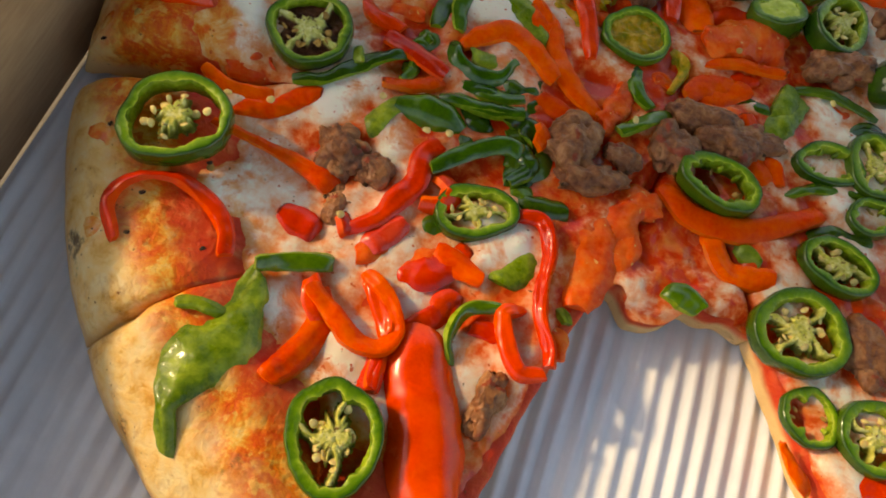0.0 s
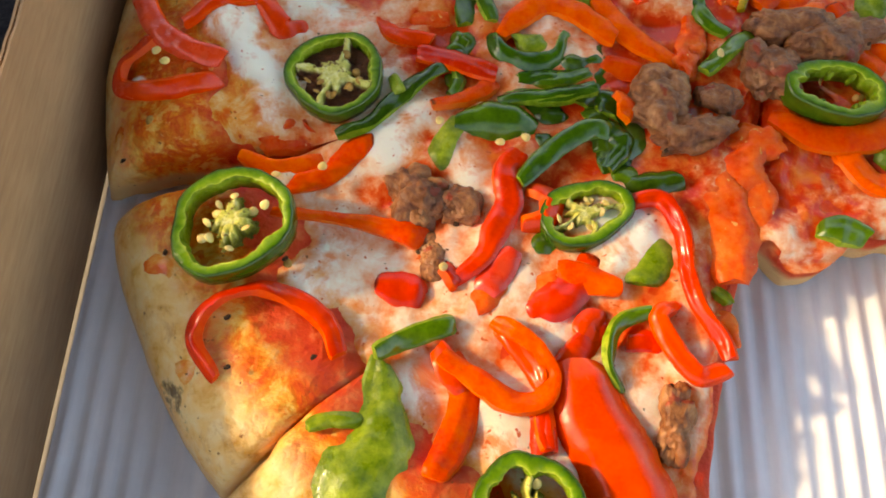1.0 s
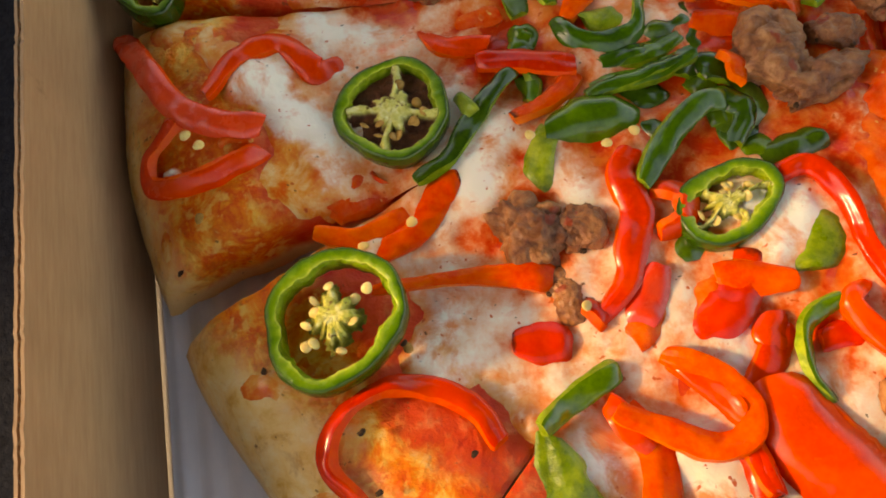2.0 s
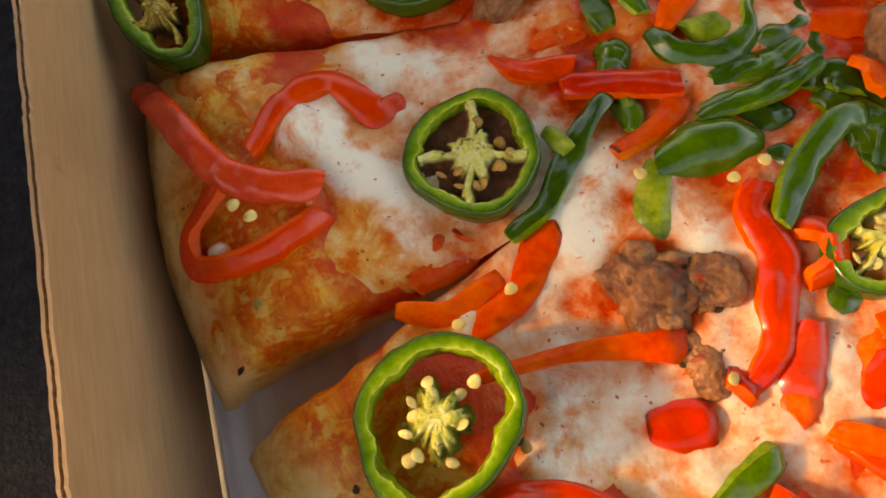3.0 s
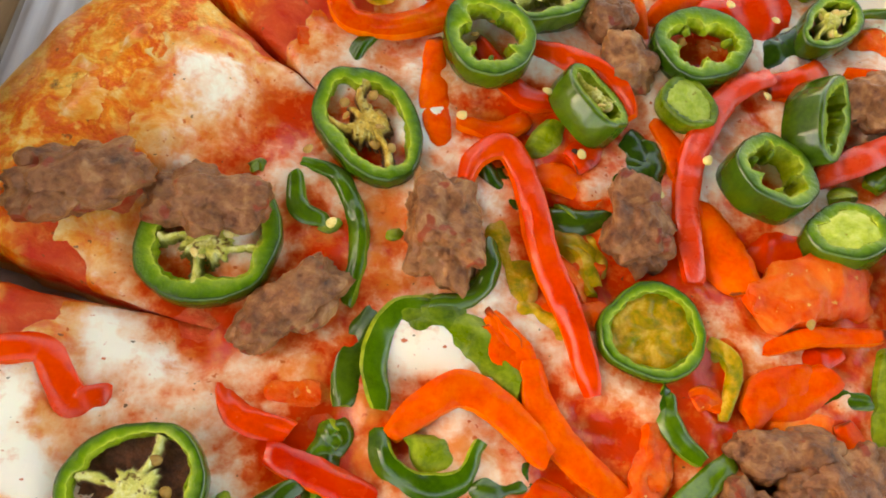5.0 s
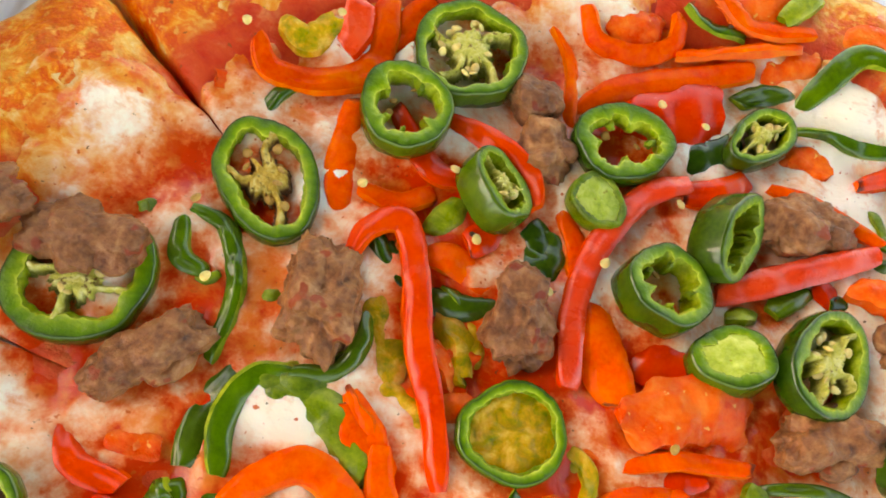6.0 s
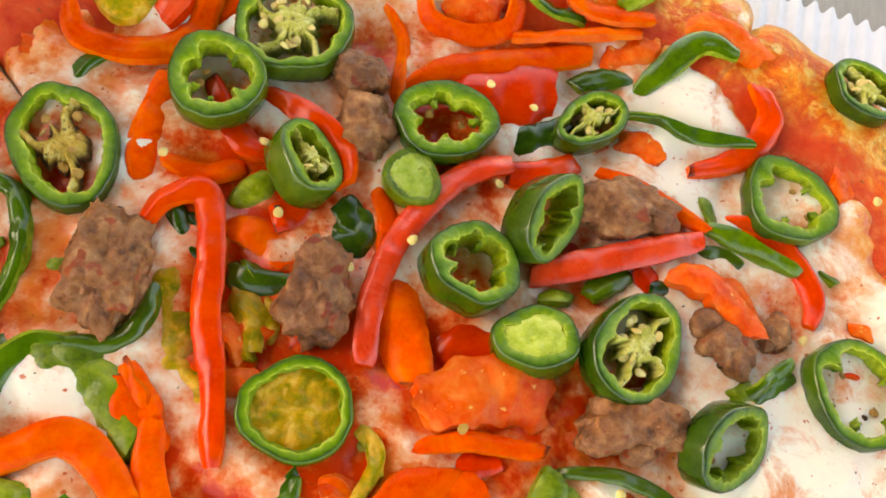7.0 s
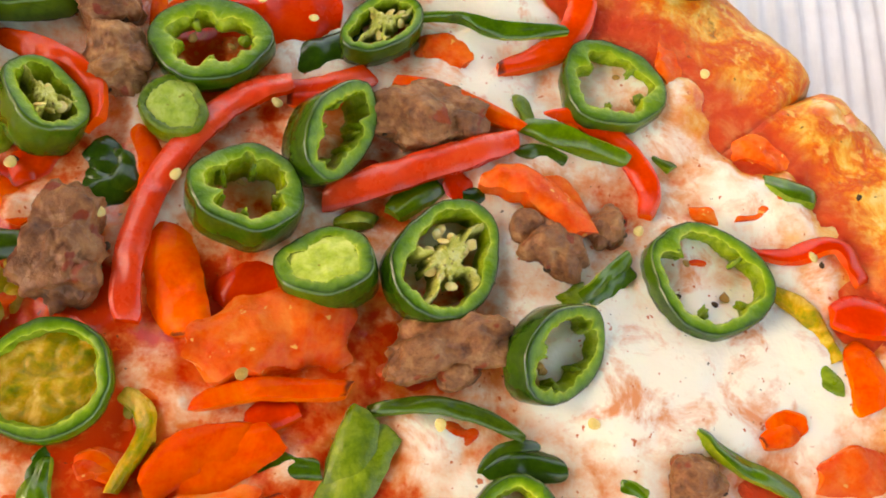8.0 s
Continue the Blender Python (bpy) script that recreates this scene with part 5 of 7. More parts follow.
strip("green_pepper_piece", "olive", [(-12.7, 25.8, 14.3, 2.2), (-7.9, 23.7, 14.3, 3.6), (-4.9, 17.6, 14.3, 2.5)], "olive-yellow softened pepper piece in cheese", "pepper piece", group="green pepper pieces")
strip("red_pepper_strip", "pink", [(-174.6, 17.5, 16.2, 5.2), (-166.0, 1.4, 23.4, 6.1), (-159.6, -10.3, 24.8, 6.3), (-151.9, -15.9, 24.7, 6.3), (-142.1, -17.8, 22.7, 5.9)], "shiny red roasted bell pepper strip, pinkish sky sheen in its colour", "pepper strip", group="red pepper strips")
strip("red_pepper_strip", "red", [(-142.8, -22.3, 21.6, 4.6), (-151.2, -27.1, 23.4, 5.1), (-160.6, -28.4, 22.9, 4.7), (-167.7, -25.3, 20.1, 4.4), (-167.1, -18.9, 21.0, 4.0), (-159.6, -13.0, 23.4, 3.8)], "glossy red bell pepper strip on melted cheese", "pepper strip", group="red pepper strips")
strip("red_pepper_strip", "red", [(-153.2, -8.2, 23.4, 3.9), (-146.1, 0.4, 22.1, 5.1), (-137.4, 4.1, 19.4, 5.7), (-133.2, -0.1, 18.0, 6.1), (-129.6, -4.2, 16.9, 6.8), (-124.1, -1.4, 15.6, 4.2)], "glossy red bell pepper strip on melted cheese", "pepper strip", group="red pepper strips")
strip("red_pepper_strip", "red", [(-104.8, 4.2, 14.3, 3.9), (-100.7, -1.9, 14.3, 5.6), (-91.1, -3.7, 14.3, 5.0)], "glossy red bell pepper strip on melted cheese", "pepper strip", group="red pepper strips")
strip("red_pepper_strip", "red", [(-94.9, -8.1, 16.4, 5.0), (-83.9, -11.0, 16.4, 6.1), (-74.0, -14.4, 16.4, 6.1)], "glossy red bell pepper strip on melted cheese", "pepper strip", group="red pepper strips")
strip("red_pepper_strip", "orange", [(-73.9, -15.3, 15.7, 5.4), (-79.4, -20.5, 15.7, 4.9), (-90.3, -24.1, 15.7, 4.2)], "orange-red roasted bell pepper strip, flesh showing", "pepper strip", group="red pepper strips")
strip("tomato_piece", "tomato", [(-98.1, 5.0, 13.6, 5.1), (-93.2, 4.5, 13.6, 7.1), (-87.2, 4.4, 13.6, 5.1)], "soft orange-red cooked tomato piece", "tomato", group="tomato pieces")
strip("red_pepper_strip", "orange", [(-73.0, -2.5, 17.1, 4.0), (-68.0, 3.2, 17.1, 6.4), (-60.8, 8.1, 17.1, 7.6), (-53.2, 5.5, 17.1, 7.1), (-43.2, -2.6, 17.1, 5.7)], "orange-red roasted bell pepper strip, flesh showing", "pepper strip", group="red pepper strips")
strip("red_pepper_strip", "orange", [(-57.5, 21.7, 15.7, 5.3), (-51.9, 14.9, 15.7, 7.6), (-44.8, 10.1, 15.7, 6.4)], "orange-red roasted bell pepper strip, flesh showing", "pepper strip", group="red pepper strips")
strip("red_pepper_strip", "orange", [(-48.1, 15.7, 16.4, 4.7), (-45.2, 6.5, 16.4, 6.5), (-39.0, -1.0, 16.4, 6.9), (-27.5, -8.4, 16.4, 5.2)], "orange-red roasted bell pepper strip, flesh showing", "pepper strip", group="red pepper strips")
strip("red_pepper_strip", "orange", [(-47.1, -7.1, 15.0, 5.7), (-41.3, -9.9, 15.0, 7.0), (-34.4, -12.4, 15.0, 4.9)], "orange-red roasted bell pepper strip, flesh showing", "pepper strip", group="red pepper strips")
strip("red_pepper_strip", "red", [(-65.2, 51.1, 17.1, 3.7), (-63.2, 57.9, 17.1, 5.0), (-56.6, 61.3, 17.1, 6.3), (-51.1, 50.9, 17.1, 6.2), (-46.9, 37.3, 17.1, 6.4), (-40.9, 25.2, 17.1, 5.8), (-35.3, 10.6, 17.1, 4.9)], "glossy red bell pepper strip on melted cheese", "pepper strip", group="red pepper strips")
strip("red_pepper_strip", "orange", [(-70.7, 58.8, 15.0, 5.1), (-74.4, 72.4, 15.0, 7.3), (-75.8, 87.2, 15.0, 4.9)], "orange-red roasted bell pepper strip, flesh showing", "pepper strip", group="red pepper strips")
strip("red_pepper_strip", "orange", [(-100.0, 92.8, 19.7, 4.0), (-95.3, 87.2, 17.5, 6.1), (-85.5, 88.5, 16.1, 6.7), (-75.2, 94.6, 15.8, 7.4), (-73.6, 103.2, 16.8, 7.5), (-75.8, 114.9, 20.2, 6.1)], "orange-red roasted bell pepper strip, flesh showing", "pepper strip", group="red pepper strips")
strip("red_pepper_strip", "pink", [(-81.0, 97.7, 17.6, 6.8), (-80.0, 103.9, 18.7, 7.7), (-81.4, 111.6, 21.0, 6.9)], "shiny red roasted bell pepper strip, pinkish sky sheen in its colour", "pepper strip", group="red pepper strips")
strip("red_pepper_strip", "orange", [(-73.8, 101.8, 15.2, 5.6), (-69.5, 111.1, 16.6, 8.5), (-65.1, 118.9, 18.1, 5.7)], "orange-red roasted bell pepper strip, flesh showing", "pepper strip", group="red pepper strips")
strip("red_pepper_strip", "red", [(-54.0, 89.6, 16.4, 4.6), (-43.7, 86.7, 16.4, 6.2), (-34.2, 82.0, 16.4, 6.4), (-30.6, 73.1, 16.4, 5.8)], "glossy red bell pepper strip on melted cheese", "pepper strip", group="red pepper strips")
strip("red_pepper_strip", "orange", [(-68.1, 66.8, 15.0, 3.4), (-59.0, 66.4, 15.0, 5.2), (-52.1, 71.5, 15.0, 4.7)], "orange-red roasted bell pepper strip, flesh showing", "pepper strip", group="red pepper strips")
strip("red_pepper_strip", "red", [(-66.3, 88.7, 15.0, 4.6), (-54.4, 77.2, 15.0, 6.6), (-46.3, 76.6, 15.0, 4.8)], "glossy red bell pepper strip on melted cheese", "pepper strip", group="red pepper strips")
strip("red_pepper_strip", "orange", [(-50.8, 57.2, 15.0, 4.3), (-43.2, 57.2, 15.0, 8.4), (-35.5, 52.6, 15.0, 4.5)], "orange-red roasted bell pepper strip, flesh showing", "pepper strip", group="red pepper strips")
strip("red_pepper_strip", "red", [(-41.8, 60.7, 14.3, 6.4), (-38.9, 63.9, 14.3, 8.5), (-34.7, 64.7, 14.3, 5.2)], "glossy red bell pepper strip on melted cheese", "pepper strip", group="red pepper strips")
strip("red_pepper_strip", "pink", [(-14.4, 37.3, 17.1, 4.8), (-16.7, 47.5, 17.1, 5.7), (-16.5, 62.0, 17.1, 5.9), (-12.1, 75.8, 17.1, 6.6), (-4.7, 86.9, 17.1, 6.8), (3.3, 91.5, 17.1, 6.0)], "shiny red roasted bell pepper strip, pinkish sky sheen in its colour", "pepper strip", group="red pepper strips")
strip("red_pepper_strip", "red", [(2.8, 89.7, 15.7, 6.9), (11.3, 92.6, 15.7, 7.8), (18.6, 99.6, 15.7, 5.7)], "glossy red bell pepper strip on melted cheese", "pepper strip", group="red pepper strips")
strip("red_pepper_strip", "orange", [(-14.6, 59.3, 15.0, 7.7), (-9.1, 45.6, 15.0, 11.9), (-3.2, 36.6, 15.0, 7.3)], "orange-red roasted bell pepper strip, flesh showing", "pepper strip", thick=3, arch=0.1, rough=0.3, group="red pepper strips")
strip("red_pepper_strip", "red", [(-0.9, 48.5, 14.3, 7.6), (4.2, 48.3, 14.3, 11.6), (10.4, 49.1, 14.3, 7.6)], "glossy red bell pepper strip on melted cheese", "pepper strip", group="red pepper strips")
strip("tomato_piece", "tomato", [(-1.3, 32.2, 16.4, 10.8), (7.6, 38.0, 16.4, 15.8), (15.7, 40.6, 16.4, 16.0), (23.6, 41.3, 16.4, 13.6)], "soft orange-red cooked tomato piece", "tomato", thick=6, arch=0.08, rough=0.6, group="tomato pieces")
strip("red_pepper_strip", "orange", [(-0.2, 25.2, 16.4, 3.1), (10.7, 29.4, 16.4, 4.3), (25.4, 31.4, 16.4, 3.6)], "orange-red roasted bell pepper strip, flesh showing", "pepper strip", group="red pepper strips")
strip("red_pepper_strip", "red", [(5.2, 23.7, 13.6, 4.3), (11.5, 25.1, 13.6, 6.0), (17.1, 27.3, 13.6, 4.3)], "glossy red bell pepper strip on melted cheese", "pepper strip", group="red pepper strips")
strip("red_pepper_strip", "orange", [(-24.4, 77.1, 14.3, 3.5), (-18.9, 69.1, 14.3, 5.5), (-17.5, 61.2, 14.3, 3.9)], "orange-red roasted bell pepper strip, flesh showing", "pepper strip", group="red pepper strips")
strip("red_pepper_strip", "pink", [(14.1, 67.3, 17.1, 5.7), (28.6, 75.9, 17.1, 7.5), (50.5, 88.7, 17.1, 5.5)], "shiny red roasted bell pepper strip, pinkish sky sheen in its colour", "pepper strip", group="red pepper strips")
strip("red_pepper_strip", "orange", [(24.1, 98.9, 16.4, 3.7), (37.3, 95.9, 16.4, 5.1), (51.3, 91.5, 16.4, 3.3)], "orange-red roasted bell pepper strip, flesh showing", "pepper strip", group="red pepper strips")
strip("tomato_piece", "tomato", [(44.9, 78.6, 17.8, 5.9), (54.6, 77.1, 17.8, 8.9), (65.5, 68.6, 17.8, 7.1)], "soft orange-red cooked tomato piece", "tomato", thick=4, arch=0.1, rough=0.6, group="tomato pieces")
strip("red_pepper_strip", "orange", [(-25.6, 104.4, 15.0, 4.3), (-11.7, 115.2, 15.0, 7.6), (15.4, 128.8, 16.9, 6.0)], "orange-red roasted bell pepper strip, flesh showing", "pepper strip", group="red pepper strips")
strip("red_pepper_strip", "red", [(-14.1, 104.8, 15.4, 12.5), (-1.6, 110.2, 16.0, 18.5), (9.2, 115.9, 16.0, 14.3)], "glossy red bell pepper strip on melted cheese", "pepper strip", group="red pepper strips")
strip("red_pepper_strip", "orange", [(-29.9, 130.2, 18.8, 4.4), (-24.9, 122.6, 16.5, 5.6), (-13.7, 122.6, 16.2, 5.9), (-5.7, 128.3, 17.3, 5.6), (-5.9, 137.0, 20.0, 4.5)], "orange-red roasted bell pepper strip, flesh showing", "pepper strip", group="red pepper strips")
strip("tomato_piece", "tomato", [(-23.6, 129.2, 16.7, 8.9), (-16.0, 131.4, 17.0, 12.8), (-9.0, 133.2, 17.4, 9.0)], "soft orange-red cooked tomato piece", "tomato", thick=3, arch=0.1, rough=0.5, group="tomato pieces")
strip("red_pepper_strip", "orange", [(-35.8, 122.9, 15.8, 2.1), (-29.3, 115.3, 14.3, 3.5), (-26.4, 97.2, 14.3, 3.4)], "orange-red roasted bell pepper strip, flesh showing", "pepper strip", thick=2, group="red pepper strips")
strip("red_pepper_strip", "orange", [(-4.8, 126.4, 16.1, 3.9), (10.5, 132.5, 17.9, 5.4), (26.4, 138.5, 20.6, 4.2)], "orange-red roasted bell pepper strip, flesh showing", "pepper strip", group="red pepper strips")
strip("red_pepper_strip", "orange", [(2.3, 146.3, 22.1, 4.2), (12.0, 139.4, 20.2, 6.0), (27.7, 141.5, 21.5, 4.2)], "orange-red roasted bell pepper strip, flesh showing", "pepper strip", group="red pepper strips")
strip("red_pepper_strip", "red", [(57.2, 133.6, 21.9, 5.3), (62.0, 125.4, 20.2, 6.8), (58.5, 115.1, 16.8, 6.5), (45.0, 105.7, 15.0, 3.5)], "glossy red bell pepper strip on melted cheese", "pepper strip", group="red pepper strips")
strip("red_pepper_strip", "orange", [(58.5, 93.9, 15.0, 4.2), (67.0, 97.7, 15.0, 5.4), (75.3, 98.2, 15.5, 4.3)], "orange-red roasted bell pepper strip, flesh showing", "pepper strip", group="red pepper strips")
strip("red_pepper_strip", "red", [(56.2, 96.9, 15.7, 3.8), (66.9, 96.8, 15.7, 5.7), (75.2, 90.5, 15.7, 5.8), (79.7, 83.2, 15.7, 5.2), (78.8, 76.4, 15.7, 3.2)], "glossy red bell pepper strip on melted cheese", "pepper strip", group="red pepper strips")
strip("red_pepper_strip", "red", [(100.6, 73.0, 15.6, 2.5), (109.4, 73.2, 17.5, 4.4), (117.8, 75.6, 20.2, 4.2), (124.0, 68.4, 20.8, 4.1)], "glossy red bell pepper strip on melted cheese", "pepper strip", group="red pepper strips")
strip("red_pepper_strip", "red", [(116.9, 61.0, 17.6, 5.2), (121.9, 61.4, 19.1, 9.0), (128.8, 60.8, 21.0, 7.1)], "glossy red bell pepper strip on melted cheese", "pepper strip", group="red pepper strips")
strip("red_pepper_strip", "orange", [(120.8, 55.7, 17.9, 5.9), (123.2, 50.3, 17.9, 8.1), (123.9, 42.8, 17.3, 5.7)], "orange-red roasted bell pepper strip, flesh showing", "pepper strip", group="red pepper strips")
strip("red_pepper_strip", "red", [(82.5, 67.8, 13.6, 2.4), (86.8, 69.9, 13.6, 4.2), (91.6, 69.5, 13.6, 2.9)], "glossy red bell pepper strip on melted cheese", "pepper strip", group="red pepper strips")
strip("red_pepper_strip", "red", [(38.3, 78.4, 14.3, 4.8), (40.3, 76.2, 14.3, 6.7), (43.4, 74.9, 14.3, 4.8)], "glossy red bell pepper strip on melted cheese", "pepper strip", group="red pepper strips")
strip("red_pepper_strip", "orange", [(102.8, 34.3, 14.3, 2.9), (106.8, 36.0, 14.3, 4.9), (111.4, 36.7, 14.3, 2.9)], "orange-red roasted bell pepper strip, flesh showing", "pepper strip", group="red pepper strips")
strip("tomato_piece", "tomato", [(113.6, 29.2, 14.3, 5.5), (120.2, 31.1, 14.9, 10.0), (128.0, 33.0, 17.0, 6.7)], "soft orange-red cooked tomato piece", "tomato", thick=3, arch=0.1, rough=0.5, group="tomato pieces")
strip("red_pepper_strip", "orange", [(-4.0, 10.5, 15.7, 5.7), (1.3, 17.4, 15.7, 8.7), (11.2, 22.1, 15.7, 5.0)], "orange-red roasted bell pepper strip, flesh showing", "pepper strip", group="red pepper strips")
strip("tomato_piece", "tomato", [(-15.0, 12.0, 15.0, 3.4), (-12.2, 14.2, 15.0, 5.7), (-8.2, 13.9, 15.0, 3.8)], "soft orange-red cooked tomato piece", "tomato", thick=3, arch=0.1, rough=0.5, group="tomato pieces")
strip("red_pepper_strip", "orange", [(-5.7, 14.5, 15.0, 4.3), (4.2, 14.8, 15.0, 7.9), (14.8, 22.7, 15.0, 7.3)], "orange-red roasted bell pepper strip, flesh showing", "pepper strip", group="red pepper strips")
strip("tomato_piece", "tomato", [(-24.3, 6.0, 14.3, 4.2), (-22.0, -0.1, 14.3, 6.2), (-23.0, -6.5, 14.3, 4.5)], "soft orange-red cooked tomato piece", "tomato", thick=3, arch=0.1, rough=0.7, group="tomato pieces")
strip("red_pepper_strip", "orange", [(15.8, 12.5, 15.0, 5.2), (18.9, 7.4, 15.0, 7.3), (21.2, 1.3, 15.0, 5.1)], "orange-red roasted bell pepper strip, flesh showing", "pepper strip", group="red pepper strips")
strip("tomato_piece", "tomato", [(-6.0, 34.7, 12.9, 5.6), (-11.1, 24.1, 12.9, 7.4), (-8.8, 16.2, 12.9, 4.8)], "soft orange-red cooked tomato piece", "tomato", thick=2, arch=0.1, rough=0.6, group="tomato pieces")
strip("green_pepper_piece", "olive", [(-54.1, 42.2, 12.9, 6.3), (-51.0, 35.0, 12.9, 8.2), (-51.4, 25.1, 12.9, 5.3)], "olive-yellow softened pepper piece in cheese", "pepper piece", arch=0.1, rough=0.3, group="green pepper pieces")
strip("green_pepper_piece", "olive", [(-42.1, 42.6, 13.6, 3.8), (-37.0, 39.6, 13.6, 5.8), (-35.4, 31.1, 13.6, 4.2)], "olive-yellow softened pepper piece in cheese", "pepper piece", arch=0.1, rough=0.3, group="green pepper pieces")
strip("red_pepper_strip", "orange", [(-47.8, 21.9, 13.6, 4.1), (-42.8, 26.3, 13.6, 6.8), (-34.2, 30.0, 13.6, 4.9)], "orange-red roasted bell pepper strip, flesh showing", "pepper strip", group="red pepper strips")
sausage((-92.3, -49.9, 14.2), 9.7, 7.0, 5, -43, "browned crumbly sausage lump on melted cheese")
sausage((-82.2, -51.3, 14.2), 5.3, 5.8, 4.5, -16, "browned crumbly sausage lump on melted cheese")
sausage((-87.2, -63.9, 13.2), 5.9, 4.7, 3, -80, "browned crumbly sausage lump on melted cheese")
sausage((-32.7, -21.8, 15.2), 9.7, 7.2, 5, -21, "browned crumbly sausage lump on melted cheese")
sausage((-24.7, -29.5, 15.2), 13.0, 4.8, 4, 16, "browned crumbly sausage lump on melted cheese")
sausage((14.6, 0.4, 15.2), 14.1, 6.3, 5, 25, "browned crumbly sausage lump on melted cheese")
sausage((-2.6, -10.2, 15.2), 7.5, 8.4, 5, 24, "browned crumbly sausage lump on melted cheese")
sausage((-139.8, 36.5, 21.8), 13.8, 7.8, 5, 24, "browned crumbly sausage lump on melted cheese")
sausage((-115.8, 37.5, 18.4), 11.7, 7.8, 5, 1, "browned crumbly sausage lump on melted cheese")
sausage((-95.5, 19.9, 15.2), 13.1, 6.4, 5, 54, "browned crumbly sausage lump on melted cheese")
sausage((-67.5, 39.9, 16.2), 13.0, 8.3, 6, -76, "browned crumbly sausage lump on melted cheese")
sausage((-27.2, 48.0, 16.2), 11.0, 7.7, 6, -84, "browned crumbly sausage lump on melted cheese")
sausage((-35.7, 101.5, 16.2), 7.3, 5.5, 5, 11, "browned crumbly sausage lump on melted cheese")
sausage((-30.9, 89.3, 15.2), 8.5, 5.9, 5, -70, "browned crumbly sausage lump on melted cheese")
sausage((31.2, 89.5, 16.2), 13.3, 7.3, 5, 15, "browned crumbly sausage lump on melted cheese")
sausage((59.3, 67.1, 15.2), 7.8, 7.3, 5, -13, "browned crumbly sausage lump on melted cheese")
sausage((41.8, 41.7, 16.2), 12.6, 6.6, 5, 24, "browned crumbly sausage lump on melted cheese")
sausage((-33.1, -100.5, 13.2), 10.7, 4.0, 4, 78, "browned crumbly sausage lump on melted cheese")
sausage((89.8, 25.3, 14.2), 5.9, 4.9, 4, 8, "browned crumbly sausage lump on melted cheese")
sausage((64.8, -49.3, 14.2), 9.7, 7.9, 4, -49, "browned crumbly sausage lump on melted cheese")
sausage((3.6, 5.3, 15.2), 12.1, 4.6, 4, 3, "browned crumbly sausage lump on melted cheese")
sausage((10.2, 0.3, 15.2), 8.7, 3.9, 5, 7, "browned crumbly sausage lump on melted cheese")
sausage((71.3, 73.0, 14.2), 4.1, 4.4, 4, 11, "browned crumbly sausage lump on melted cheese")
loose_seed((-67.3, 66.6, 18.2))
loose_seed((-49.1, 76.3, 18.2))
loose_seed((-40.8, 61.6, 18.2))
loose_seed((-12.8, 65.2, 18.2))
loose_seed((1.9, 84.7, 18.2))
loose_seed((-6.4, 109.3, 18.2))
loose_seed((-23.3, 55.2, 18.2))
loose_seed((4.7, 107.2, 18.2))
loose_seed((67.6, 52.6, 18.2))
loose_seed((-102.4, 93.8, 23.1))
loose_seed((-84.1, 104.5, 21.5))
loose_seed((-90.7, 37.0, 18.2))
loose_seed((-87.7, -30.3, 18.2))
loose_seed((-72.6, -35.4, 18.2))
loose_seed((-66.4, -33.9, 18.2))
loose_seed((-154.4, -21.9, 26.7))
loose_seed((-157.3, -19.2, 26.7))
loose_seed((89.3, 110.8, 22.2))
loose_seed((113.0, 72.2, 19.5))
loose_seed((41.9, 28.2, 16.2))
loose_seed((69.2, 32.4, 16.2))
loose_seed((77.1, 72.5, 16.2))
loose_seed((7.4, 30.2, 20.2), 1.2, True)
loose_seed((-97.9, 51.4, 20.2), 1.2, True)
loose_seed((-17.9, -9.1, 21.2))
loose_seed((-120.5, -69.8, 19.2), 1.2, True)
loose_seed((-157.1, -35.8, 22.5), 1.2, True)
loose_seed((-85.3, -68.1, 17.2))
loose_seed((-125.8, -48.1, 20.7))
loose_seed((-115.3, -43.8, 17.7))
strip("green_pepper_piece", "dark", [(-55.9, -8.2, 13.6, 6.1), (-50.0, -7.1, 13.6, 9.8), (-45.7, -11.2, 13.6, 6.1)], "dark green pepper piece half sunk in cheese", "pepper piece", thick=2.2, arch=0.15, rough=0.5, group="green pepper pieces")
strip("green_pepper_piece", "dark", [(-50.4, -22.1, 14.3, 4.6), (-47.0, -26.1, 14.3, 6.7), (-46.5, -34.9, 14.3, 5.8)], "dark green pepper piece half sunk in cheese", "pepper piece", thick=2.2, arch=0.15, rough=0.4, group="green pepper pieces")
strip("green_pepper_piece", "dark", [(-47.8, -39.0, 12.9, 6.6), (-43.5, -36.4, 12.9, 8.5), (-37.7, -33.7, 12.9, 5.9)], "dark green pepper piece half sunk in cheese", "pepper piece", group="green pepper pieces")
strip("red_pepper_strip", "orange", [(-42.6, -19.3, 17.1, 5.1), (-40.8, -22.5, 17.1, 5.7), (-41.9, -27.0, 17.1, 3.9)], "orange-red roasted bell pepper strip, flesh showing", "pepper strip", thick=3, group="red pepper strips")
strip("tomato_piece", "tomato", [(-25.7, -11.6, 15.7, 6.8), (-22.9, -2.8, 15.7, 8.5), (-20.1, 4.6, 15.7, 5.4)], "soft orange-red cooked tomato piece", "tomato", thick=2.2, arch=0.1, rough=0.9, group="tomato pieces")
strip("tomato_piece", "tomato", [(-15.6, -31.4, 15.0, 6.6), (-9.8, -29.5, 15.0, 9.3), (-3.1, -32.4, 15.0, 6.0)], "soft orange-red cooked tomato piece", "tomato", thick=2.2, arch=0.1, rough=1, group="tomato pieces")
strip("tomato_piece", "tomato", [(-10.4, -37.9, 14.3, 6.5), (-9.1, -45.5, 14.3, 8.7), (-11.3, -53.0, 14.3, 6.3)], "soft orange-red cooked tomato piece", "tomato", thick=2.2, arch=0.1, rough=0.6, group="tomato pieces")
